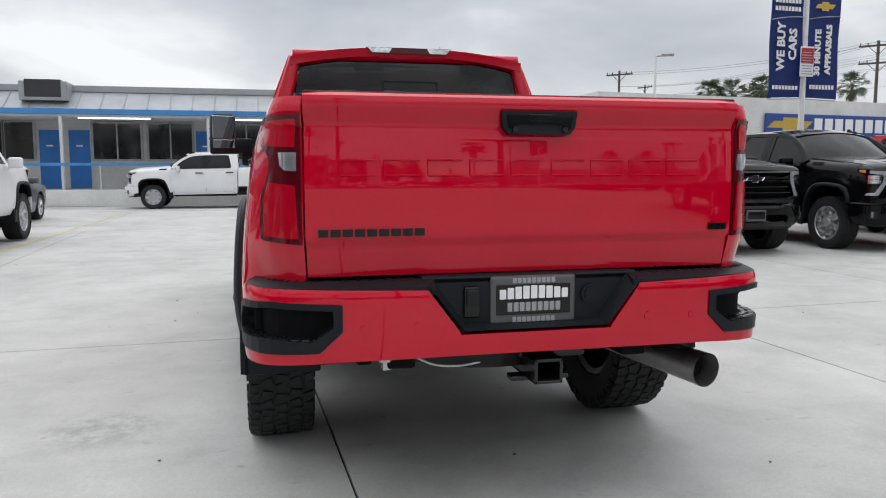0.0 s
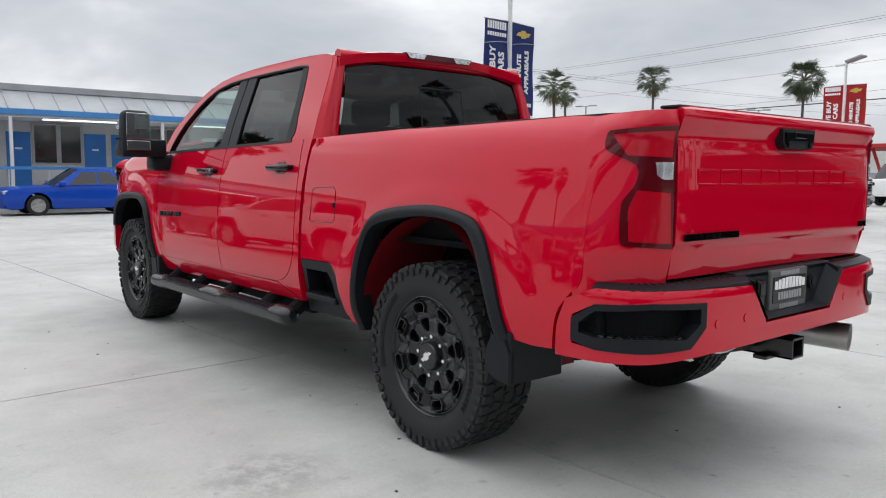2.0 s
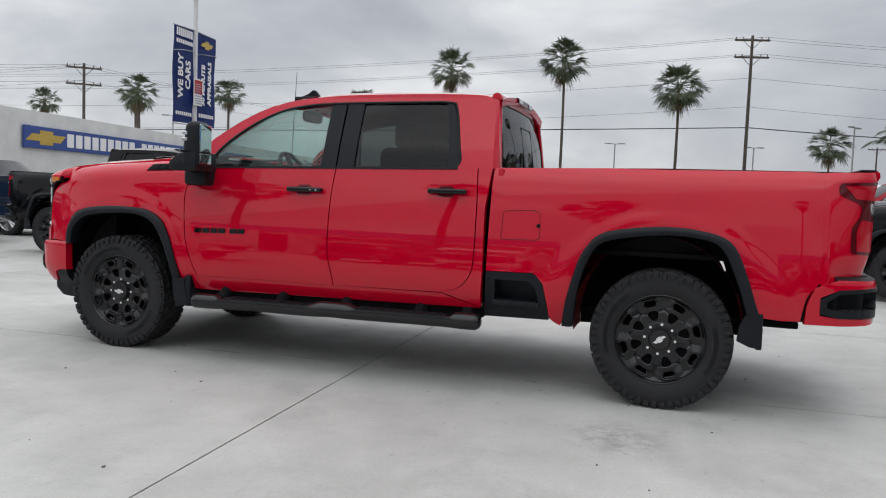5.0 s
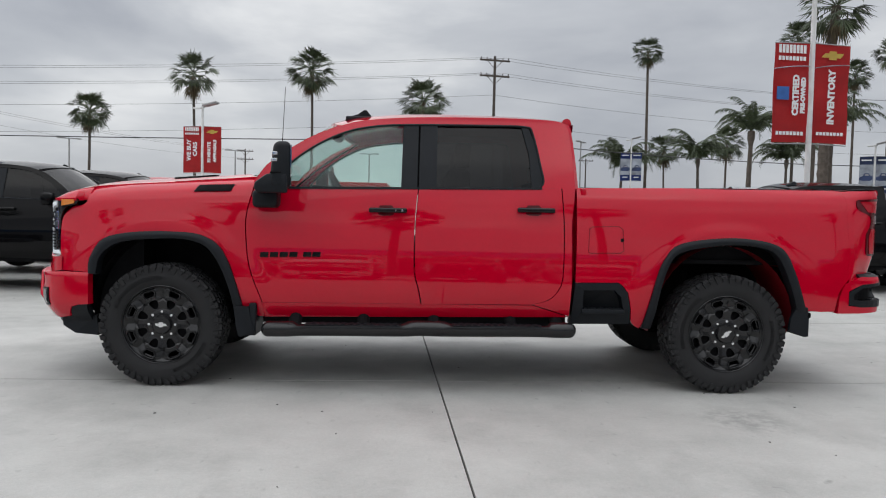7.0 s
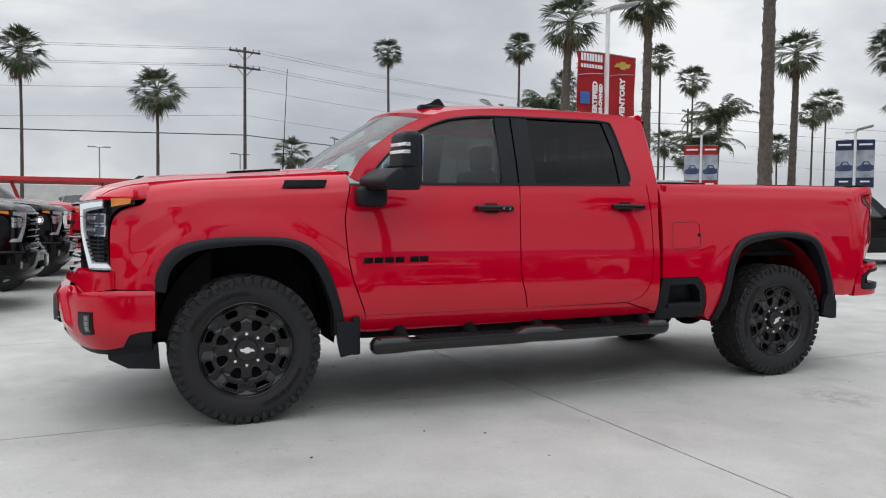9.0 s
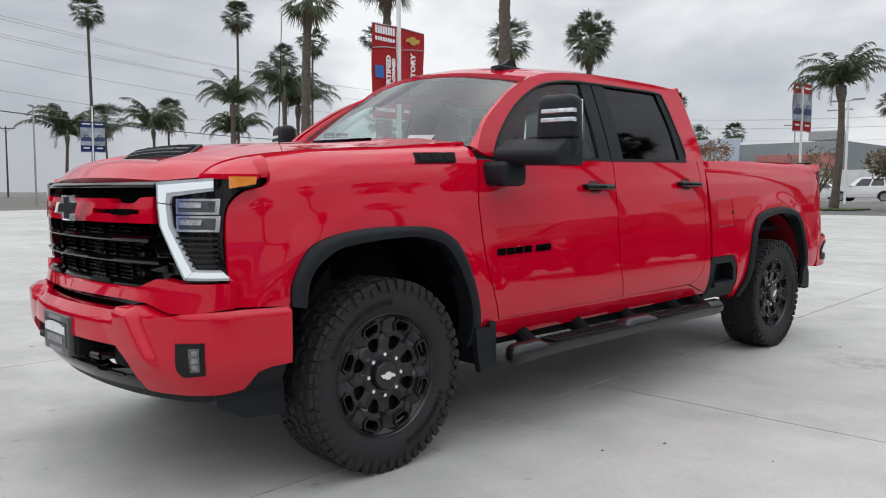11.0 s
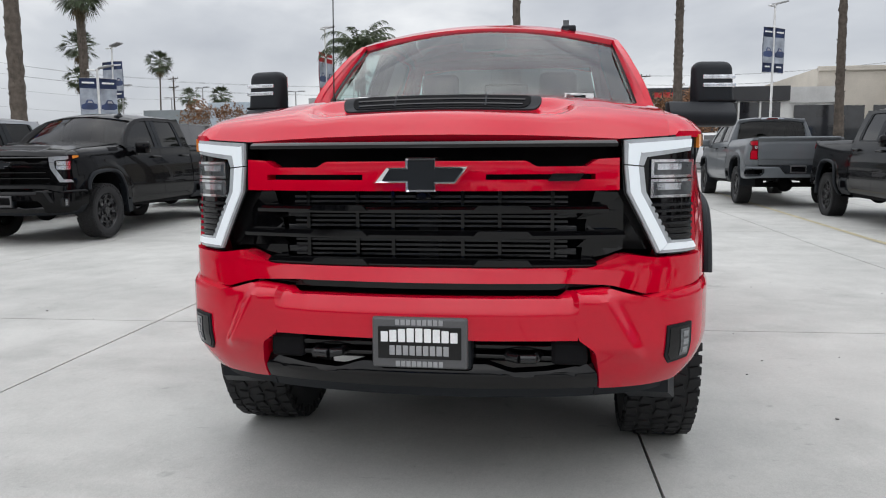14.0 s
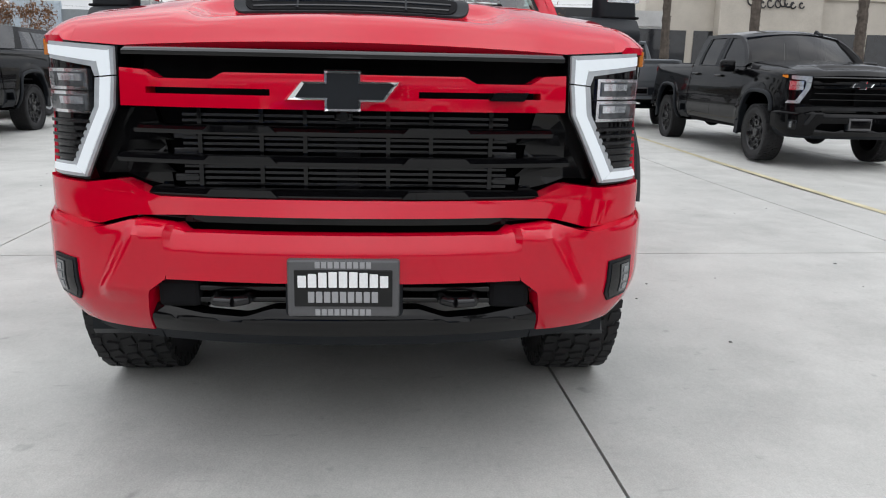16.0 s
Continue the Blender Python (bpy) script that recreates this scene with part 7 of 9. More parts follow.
def plate(x, zc, sgn, tilt=0.0):
    """A dealer's plate in its frame; its writing is drawn as bars."""
    p = boxpart("plate_frame", (x - sgn * 0.03, -0.158, zc - 0.084), (x, 0.156, zc + 0.084), FRAMEGREY, truck, 0.008, "grey plate frame")
    boxpart("plate_panel", (x - sgn * 0.005, -0.138, zc - 0.052), (x + sgn * 0.003, 0.136, zc + 0.054), GLOSSB, p, 0.002)
    for k in range(9):
        # an arched row of tall bars, a lower row, and small rows on the frame
        y = -0.128 + k * 0.0286
        h = 0.034 + 0.012 * (1 - ((k - 4) / 4) ** 2)
        boxpart("plate_bar", (x + sgn * 0.003, y, zc + 0.004), (x + sgn * 0.0045, y + 0.0235, zc + 0.004 + h), WHITE, p, 0.0015, "", 1)
        y = -0.100 + k * 0.0222
        boxpart("plate_bar", (x + sgn * 0.003, y, zc - 0.040), (x + sgn * 0.0045, y + 0.0180, zc - 0.008), SILVERINK, p, 0.0012, "", 1)
        y = -0.080 + k * 0.0178
        for zz in (-0.069, 0.068):
            boxpart("plate_bar", (x, y, zc + zz - 0.009), (x + sgn * 0.002, y + 0.0135, zc + zz + 0.009), SILVERINK, p)
    return p


boxpart("plate_bracket", (2.98, -0.168, 0.535), (3.06, 0.166, 0.725), PLASTIC, truck, 0.012)
plate(3.088, 0.628, 1)

# ---- tail ----
def side_swell(s, z):
    w = min(1, max(0, (abs(s) - TAIL.s_of_y(0.83)) / (TAIL.d[-1] - TAIL.s_of_y(0.83))))
    return (y_side(-2.90, z) - 0.046 * math.exp(-max(0, 1.49 - z) / 0.045) - 0.9302) * w * w * (3 - 2 * w)


TGX = [(0.895, -0.03), (0.96, -0.018), (1.005, -0.012), (1.018, 0.0), (1.03, 0.004), (1.20, 0.006), (1.36, 0.0), (1.405, -0.006), (1.44, 0.012), (1.47, 0.026), (1.495, 0.022), (1.508, 0.0)]
def tpush(s, z):
    return interp(TGX, z)
TL = wrap(TAIL, tpush, -1)
g = [[(-0.782 + 1.564 * i / 30, z) for i in range(31)] for z in [0.897 + 0.612 * j / 46 for j in range(47)]]
gate = sheet("tailgate", g, TL, 0.05, RED, truck, "red tailgate with embossed lettering bars", False)
boxpart("tailgate_cap", (-3.185, -0.785, 1.500), (-3.10, 0.785, 1.512), PLASTIC, gate, 0.005)
# embossed letters drawn as plain raised outlines
for k in range(9):
    bm = bmesh.new()
    y = 0.668 - k * 0.1475
    w = 0.122
    for (ya, za, yb, zb) in ((y, 1.288, y - w, 1.288), (y - w * 0.02, 1.236, y - w, 1.236)):
        rod(bm, (-3.190, ya, za), (-3.190, yb, zb), 0.0035, seg=6)
    rod(bm, (-3.190, y, 1.288), (-3.190, y, 1.236), 0.0025, seg=6)
    link("embossed_bar", bm, RED, gate)
for y in [0.742 - k * 0.0405 for k in range(9)] + [-0.690, -0.725]:
    bm = bmesh.new()
    prism(bm, [(y, 1.034), (y - 0.033, 1.034), (y - 0.033, 1.059), (y, 1.059)], lambda p, d: (-3.198 + d, p[0], p[1]), 0.01)
    prism(bm, [(y - 0.009, 1.044), (y - 0.025, 1.044), (y - 0.025, 1.049), (y - 0.009, 1.049)], lambda p, d: (-3.1995 + d, p[0], p[1]), 0.004)
    link("badge_bar", bm, GLOSSB, gate, "black raised badge bar")
bm = bmesh.new()
prism(bm, [(0.122, 1.455), (0.115, 1.400), (0.095, 1.376), (-0.125, 1.376), (-0.145, 1.400), (-0.152, 1.455)], lambda p, d: (-3.216 + d, p[0], p[1]), 0.04)
th = link("tailgate_handle", bm, PLASTIC, gate, "black tailgate handle with camera")
bm = bmesh.new()
prism(bm, [(0.105, 1.440), (0.095, 1.395), (0.06, 1.410), (-0.09, 1.410), (-0.125, 1.395), (-0.135, 1.440)], lambda p, d: (-3.222 + d, p[0], p[1]), 0.02)
box(bm, (-3.226, -0.06, 1.418), (-3.21, 0.03, 1.445), 0.004)
link("handle_grip", bm, GLOSSB, th)
for y in (0.075, -0.105):
    bm = bmesh.new()
    rod(bm, (-3.20, y, 1.392), (-3.226, y, 1.392), 0.010, seg=12)
    link("handle_lock", bm, SATIN, th)

for sy in (1, -1):
    s_in, s_out = TAIL.s_of_y(0.788), TAIL.d[-1]
    g = coons([(sy * s_in, 0.885), (sy * s_out, 0.80)], [(sy * s_in, 1.494), (sy * s_out, 1.486)], [(sy * s_in, 0.885), (sy * s_in, 1.494)], [(sy * s_out, 0.80), (sy * s_out, 1.486)], 18, 34)
    TP = wrap(TAIL, lambda s, z: interp([(0.8, -0.035), (0.9, -0.03), (1.0, -0.004), (1.40, 0.0), (1.44, 0.012), (1.49, 0.004), (1.505, -0.02)], z) * min(1, max(0, (s_out - abs(s)) / 0.12)) + side_swell(s, z), -1)
    pil = sheet("tail_pillar", g, TP, 0.03, RED, truck, "", sy < 0)
    # tail lamp: upper and lower red lobes, clear reversing lamp between
    T = lambda y, z, s_=sy: (s_ * TAIL.s_of_y(y), z)
    TX = lambda x, z, s_=sy: (s_ * TAIL.s_of_x(x), z)
    def TLp(pu):
        return wrap(TAIL, lambda s, z: interp([(1.0, -0.004), (1.40, 0.0), (1.44, 0.012)], z) + pu + side_swell(s, z), -1)
    outline_o = curve([TX(-3.062, 1.018), TX(-3.045, 1.035), TX(-3.045, 1.16), TX(-3.062, 1.195), TX(-3.09, 1.240), TX(-3.09, 1.300), TX(-3.02, 1.335), TX(-2.975, 1.36), TX(-2.972, 1.405), TX(-2.985, 1.425)], 3)
    base = sheet("tail_lamp", coons([T(0.793, 1.008), TX(-3.062, 1.018)], [T(0.793, 1.438), TX(-2.985, 1.425)], [T(0.793, 1.008), T(0.793, 1.438)], outline_o, 14, 30), TLp(0.006), 0.03, DARKRED, truck, "red tail lamp with clear reversing lamp", sy < 0)
    sheet("lower_lens", coons([T(0.803, 1.028), TX(-3.075, 1.034)], [T(0.812, 1.205), TX(-3.095, 1.215)], [T(0.803, 1.028), T(0.812, 1.205)], [TX(-3.075, 1.034), TX(-3.07, 1.15), TX(-3.095, 1.215)], 8, 12), TLp(0.010), 0.01, REDLIT, base, "", sy < 0)
    sheet("upper_lens", coons([T(0.81, 1.328), TX(-3.06, 1.335)], [T(0.805, 1.42), TX(-3.0, 1.41)], [T(0.81, 1.328), T(0.805, 1.42)], [TX(-3.06, 1.335), TX(-3.0, 1.41)], 8, 6), TLp(0.010), 0.01, REDLIT, base, "", sy < 0)
    sheet("reversing_lamp", coons([T(0.805, 1.252), T(0.838, 1.252), T(0.852, 1.268)], [T(0.805, 1.312), T(0.856, 1.312)], [T(0.805, 1.252), T(0.805, 1.312)], [T(0.852, 1.268), T(0.856, 1.312)], 6, 6), TLp(0.012), 0.012, LENS, base, "clear reversing lamp", sy < 0)

# rear bumper
rsy = RBUMP.s_of_y
re_ = RBUMP.d[-1]
def rpush(s, z):
    return -0.25 * max(0, 0.70 - z) ** 2 * 2 - 0.012 * max(0, (z - 0.845) / 0.03)
RL = wrap(RBUMP, rpush, -1)
for sy in (1, -1):
    P = lambda y, z, s_=sy: (s_ * rsy(y), z)
    X = lambda x, z, s_=sy: (s_ * RBUMP.s_of_x(x), z)
    # red shell: below the recess, inner web, top strip and bottom strip round the corner pocket
    g = coons([P(0, 0.628), P(0.27, 0.628)], [P(0, 0.700), P(0.27, 0.700)], [P(0, 0.628), P(0, 0.700)], [P(0.27, 0.628), P(0.27, 0.700)], 12, 4)
    sheet("bumper_lower_bar", g, RL, 0.05, RED, truck, "", sy < 0)
    g = coons([P(0.27, 0.628), P(0.67, 0.622)], [P(0.385, 0.855), P(0.67, 0.862)], [P(0.27, 0.628), P(0.27, 0.700), P(0.385, 0.855)], [P(0.67, 0.622), P(0.67, 0.862)], 14, 12)
    shell = sheet("bumper_shell", g, RL, 0.05, RED, truck, "red rear bumper", sy < 0)
    g = coons([P(0.67, 0.815), P(0.90, 0.825), X(-3.0, 0.81), X(-2.90, 0.76)], [P(0.67, 0.862), P(0.90, 0.868), X(-3.0, 0.868), X(-2.868, 0.815)], [P(0.67, 0.815), P(0.67, 0.862)], [X(-2.90, 0.76), X(-2.868, 0.815)], 20, 3)
    sheet("bumper_upper_strip", g, RL, 0.05, RED, shell, "", sy < 0)
    g = coons([P(0.67, 0.622), P(0.86, 0.612), X(-3.0, 0.60), X(-2.822, 0.597)], [P(0.67, 0.725), P(0.745, 0.655), P(0.90, 0.648), X(-3.0, 0.645), X(-2.90, 0.655)], [P(0.67, 0.622), P(0.67, 0.725)], [X(-2.822, 0.597), X(-2.90, 0.655)], 24, 5)
    sheet("bumper_lower_strip", g, RL, 0.05, RED, shell, "", sy < 0)
    g = coons([X(-2.90, 0.655), X(-2.822, 0.597)], [X(-2.90, 0.76), X(-2.868, 0.815)], [X(-2.90, 0.655), X(-2.90, 0.76)], [X(-2.822, 0.597), X(-2.83, 0.72), X(-2.868, 0.815)], 4, 6)
    sheet("bumper_side_end", g, RL, 0.05, RED, shell, "", sy < 0)
    # black corner pocket: rim, hollow and tread
    ro = [P(0.67, 0.815), P(0.90, 0.825), X(-3.0, 0.81), X(-2.90, 0.75), X(-2.90, 0.665), X(-3.0, 0.645), P(0.90, 0.648), P(0.745, 0.655), P(0.67, 0.725)]
    ri = [P(0.70, 0.795), P(0.90, 0.805), X(-3.0, 0.785), X(-2.935, 0.735), X(-2.935, 0.70), X(-3.0, 0.69), P(0.90, 0.70), P(0.77, 0.69), P(0.70, 0.74)]
    bm = bmesh.new()
    RP = wrap(RBUMP, lambda s, z: rpush(s, z) + 0.006, -1)
    for k in range(len(ro)):
        a, b, c, d_ = ro[k], ro[(k + 1) % len(ro)], ri[(k + 1) % len(ro)], ri[k]
        lim = lambda t: [(a[0] + (b[0] - a[0]) * t, a[1] + (b[1] - a[1]) * t), (d_[0] + (c[0] - d_[0]) * t, d_[1] + (c[1] - d_[1]) * t)]
        for q in range(4):
            e0, e1 = lim(q / 4), lim((q + 1) / 4)
            prism(bm, [e0[0], e1[0], e1[1], e0[1]], RP, 0.02)
            RI = wrap(RBUMP, lambda s, z: rpush(s, z), -1)
            v = [bm.verts.new(c_) for c_ in (RI(e0[1], 0), RI(e1[1], 0), RI(e1[1], 0.062), RI(e0[1], 0.062))]
            bm.faces.new(v)
    bmesh.ops.remove_doubles(bm, verts=bm.verts[:], dist=0.002)
    pocket = link("bumper_corner_step", bm, PLASTIC, shell, "black moulded corner step")
    bm = bmesh.new()
    prev = None
    for k in range(13):
        s = rsy(0.70) + (RBUMP.s_of_x(-2.93) - rsy(0.70)) * k / 12
        a, b = RL((sy * s, 0.66), 0.062), RL((sy * s, 0.82), 0.062)
        cur = [bm.verts.new(a), bm.verts.new(b)]
        if prev:
            bm.faces.new((prev[0], cur[0], cur[1], prev[1]))
        prev = cur
    link("pocket_back", bm, DARK, pocket)
    bm = bmesh.new()
    for k in range(10):
        s = rsy(0.76) + (RBUMP.s_of_x(-2.99) - rsy(0.76)) * k / 10
        for q in range(2):
            c = Vector(RL((sy * s, 0.694), 0.012 + q * 0.028))
            box(bm, c - Vector((0.011, 0.011, 0.003)), c + Vector((0.011, 0.011, 0.006)))
    link("step_tread", bm, SATIN, pocket)
    # black tread on top
    g = []
    for k in range(21):
        s = rsy(0.36) + (RBUMP.s_of_x(-2.98) - rsy(0.36)) * k / 20
        g.append([(sy * s, d * 0.035, ) for d in range(6)])
    sheet("bumper_top_pad", g, lambda p, d: (RL((p[0], 0.866), p[1])[0], RL((p[0], 0.866), p[1])[1], 0.868 + 0.016 * min(1, p[1] / 0.03) - d), 0.03, PLASTIC, shell, "", sy > 0)
    bm = bmesh.new()
    for k in range(16):
        s = rsy(0.42) + (RBUMP.s_of_x(-3.08) - rsy(0.42)) * k / 16
        a, b = Vector(RL((sy * s, 0.866), 0.045)), Vector(RL((sy * (s + 0.02), 0.866), 0.12))
        rod(bm, a + Vector((0, 0, 0.016)), b + Vector((0, 0, 0.016)), 0.006, seg=6)
    link("pad_rib", bm, SATIN, shell)
    for y, z in ((0.60, 0.73), (0.42, 0.735)):
        c = RL(P(y, z), 0)
        bm = bmesh.new()
        rod(bm, Vector(c) + Vector((0.004, 0, 0)), Vector(c) - Vector((0.003, 0, 0)), 0.016, seg=16)
        link("parking_sensor", bm, RED, shell)
for sy in (1, -1):
    boxpart("bumper_end_backing", (-3.0, sy * 0.80, 0.62), (-2.74, sy * 0.955, 0.84), DARK, truck, 0.02)
# recess round the plate
bm = bmesh.new()
prism(bm, [(0.385, 0.885), (0.262, 0.712), (0.24, 0.700), (-0.24, 0.700), (-0.262, 0.712), (-0.385, 0.885)], lambda p, d: (-3.20 + d, p[0], p[1]), 0.03)
for a, b in (((0.385, 0.87), (0.262, 0.712)), ((0.262, 0.712), (-0.262, 0.712)), ((-0.262, 0.712), (-0.385, 0.87))):
    v = [(-3.266, *a), (-3.266, *b), (-3.195, b[0] * 0.93, b[1] + 0.015), (-3.195, a[0] * 0.93, a[1] + 0.015)]
    vs = [bm.verts.new(c) for c in v]
    bm.faces.new(vs)
rec = link("plate_recess", bm, PLASTIC, truck, "black plate recess")
boxpart("bumper_bridge", (-3.20, -0.40, 0.86), (-3.05, 0.40, 0.893), PLASTIC, truck, 0.01)
plate(-3.213, 0.803, -1)
bm = bmesh.new()
box(bm, (-3.214, 0.195, 0.745), (-3.19, 0.25, 0.855), 0.006)
box(bm, (-3.220, 0.202, 0.79), (-3.19, 0.243, 0.845), 0.004)
link("trailer_socket", bm, GLOSSB, rec)
bm = bmesh.new()
rod(bm, (-3.19, -0.215, 0.815), (-3.214, -0.215, 0.815), 0.034, seg=20)
rod(bm, (-3.19, -0.215, 0.815), (-3.220, -0.215, 0.815), 0.022, seg=20)
smooth(link("trailer_socket", bm, PLASTIC, rec), 40)

# ---- underneath ----
for sy in (1, -1):
    bm = bmesh.new()
    box(bm, (-3.1, sy * 0.40, 0.55), (2.7, sy * 0.50, 0.72), 0.01)
    link("frame_rail", bm, DARK, truck)
    bm = bmesh.new()
    box(bm, (-2.85, sy * 0.52, 0.505), (-1.2, sy * 0.58, 0.55), 0.01)
    link("leaf_spring", bm, DARK, truck)
    bm = bmesh.new()
    rod(bm, (-1.75, sy * 0.55, 0.40), (-1.85, sy * 0.50, 0.85), 0.035, seg=10)
    link("shock_absorber", bm, DARK, truck)
for x in (-2.02, 2.02):
    bm = bmesh.new()
    rod(bm, (x, -0.85, 0.425), (x, 0.85, 0.425), 0.055, seg=12)
    bmesh.ops.create_uvsphere(bm, u_segments=16, v_segments=10, radius=0.17, matrix=Matrix.Translation((x, -0.05, 0.43)))
    smooth(link("axle", bm, DARK, truck), 50)
bm = bmesh.new()
rod(bm, (-1.9, -0.05, 0.45), (1.0, -0.05, 0.60), 0.05, seg=12)
link("drive_shaft", bm, DARK, truck)
boxpart("fuel_tank", (-1.2, 0.10, 0.48), (0.3, 0.42, 0.72), DARK, truck, 0.04)
boxpart("transmission", (0.5, -0.25, 0.42), (1.6, 0.25, 0.75), DARK, truck, 0.06)
boxpart("cab_floor", (-0.88, -0.92, 0.60), (1.45, 0.92, 0.66), DARK, truck)
boxpart("engine_block", (1.5, -0.55, 0.55), (2.7, 0.55, 1.25), DARK, truck, 0.05)
bm = bmesh.new()
lathe(bm, [(0.20, -0.12), (0.36, -0.13), (0.385, -0.08), (0.385, 0.08), (0.36, 0.13), (0.20, 0.12)], 40)
sp = link("spare_tyre", bm, RUBBER, truck)
sp.matrix_local = pose(-2.72, 0.08, 0.66, 90, 0, 0)
smooth(sp, 40)
bm = bmesh.new()
outerp, innerp = 0.050, 0.034
for lo_, hi_ in (((-3.24, -0.105, 0.502), (-2.9, -0.093, 0.592)), ((-3.24, -0.012, 0.502), (-2.9, -0.0, 0.592)), ((-3.24, -0.105, 0.502), (-2.9, 0.0, 0.514)), ((-3.24, -0.105, 0.580), (-2.9, 0.0, 0.592))):
    box(bm, lo_, hi_, 0.003)
link("hitch_receiver", bm, SATIN, truck, "black square tow hitch receiver")
boxpart("hitch_crossbar", (-3.0, -0.30, 0.53), (-2.9, 0.20, 0.64), SATIN, truck, 0.02)
bm = bmesh.new()
box(bm, (-3.16, -0.16, 0.495), (-3.10, 0.06, 0.515), 0.005)
box(bm, (-3.10, -0.12, 0.55), (-2.9, 0.015, 0.66), 0.02)
link("hitch_bracket", bm, SATIN, truck)
bm = bmesh.new()
a, b = Vector((-3.175, -0.715, 0.494)), Vector((-2.55, -0.56, 0.512))
rod(bm, a, b, 0.066, 0.055, seg=28, cap=False)
rod(bm, a + (b - a) * 0.02, b, 0.061, 0.05, seg=28, cap=False)
ex_ = smooth(link("exhaust_tip", bm, STEEL, truck, "large brushed steel exhaust tip"), 50)
bm = bmesh.new()
rod(bm, a + (b - a) * 0.12, a + (b - a) * 0.14, 0.058, seg=28)
link("exhaust_bore", bm, DARK, ex_)
bm = bmesh.new()
box(bm, (-3.10, 0.47, 0.575), (-3.04, 0.53, 0.605), 0.004)
box(bm, (-3.09, 0.485, 0.545), (-3.05, 0.515, 0.58), 0.003)
link("wiring_connector", bm, STEEL, truck)
bm = bmesh.new()
pts = curve([(0.42, 0.60), (0.33, 0.555), (0.22, 0.545), (0.10, 0.565)], 5)
for p, q in zip(pts, pts[1:]):
    rod(bm, (-3.08, p[0], p[1]), (-3.08, q[0], q[1]), 0.004, seg=6)
link("loose_cable", bm, WHITE, truck)

# ---- inside ----
boxpart("dashboard", (1.02, -0.80, 1.12), (1.42, 0.80, 1.42), SEAT, truck, 0.07)
for y in (0.42, -0.42):
    bm = bmesh.new()
    box(bm, (-0.05, y - 0.26, 0.85), (0.50, y + 0.26, 1.05), 0.06, 3)
    box(bm, (-0.16, y - 0.25, 1.0), (0.02, y + 0.25, 1.60), 0.06, 3)
    box(bm, (-0.17, y - 0.13, 1.60), (-0.05, y + 0.13, 1.80), 0.04, 3)
    smooth(link("front_seat", bm, SEAT, truck), 40)
bm = bmesh.new()
box(bm, (-0.80, -0.70, 0.85), (-0.35, 0.70, 1.02), 0.05)
box(bm, (-0.85, -0.70, 1.0), (-0.72, 0.70, 1.55), 0.05)
for y in (-0.45, 0, 0.45):
    box(bm, (-0.84, y - 0.13, 1.55), (-0.76, y + 0.13, 1.70), 0.03)
link("rear_bench", bm, SEAT, truck)
bm = bmesh.new()
for k in range(24):
    a0, a1 = 2 * math.pi * k / 24, 2 * math.pi * (k + 1) / 24
    M_ = Matrix.Translation((0.82, 0.42, 1.38)) @ Euler((0, radians(-62), 0)).to_matrix().to_4x4()
    rod(bm, M_ @ Vector((0.19 * math.cos(a0), 0.19 * math.sin(a0), 0)), M_ @ Vector((0.19 * math.cos(a1), 0.19 * math.sin(a1), 0)), 0.017, seg=8)
for a0 in (0, 2.2, 4.1):
    rod(bm, M_ @ Vector((0, 0, 0)), M_ @ Vector((0.19 * math.cos(a0), 0.19 * math.sin(a0), 0)), 0.02, seg=6)
link("steering_wheel", bm, SEAT, truck)

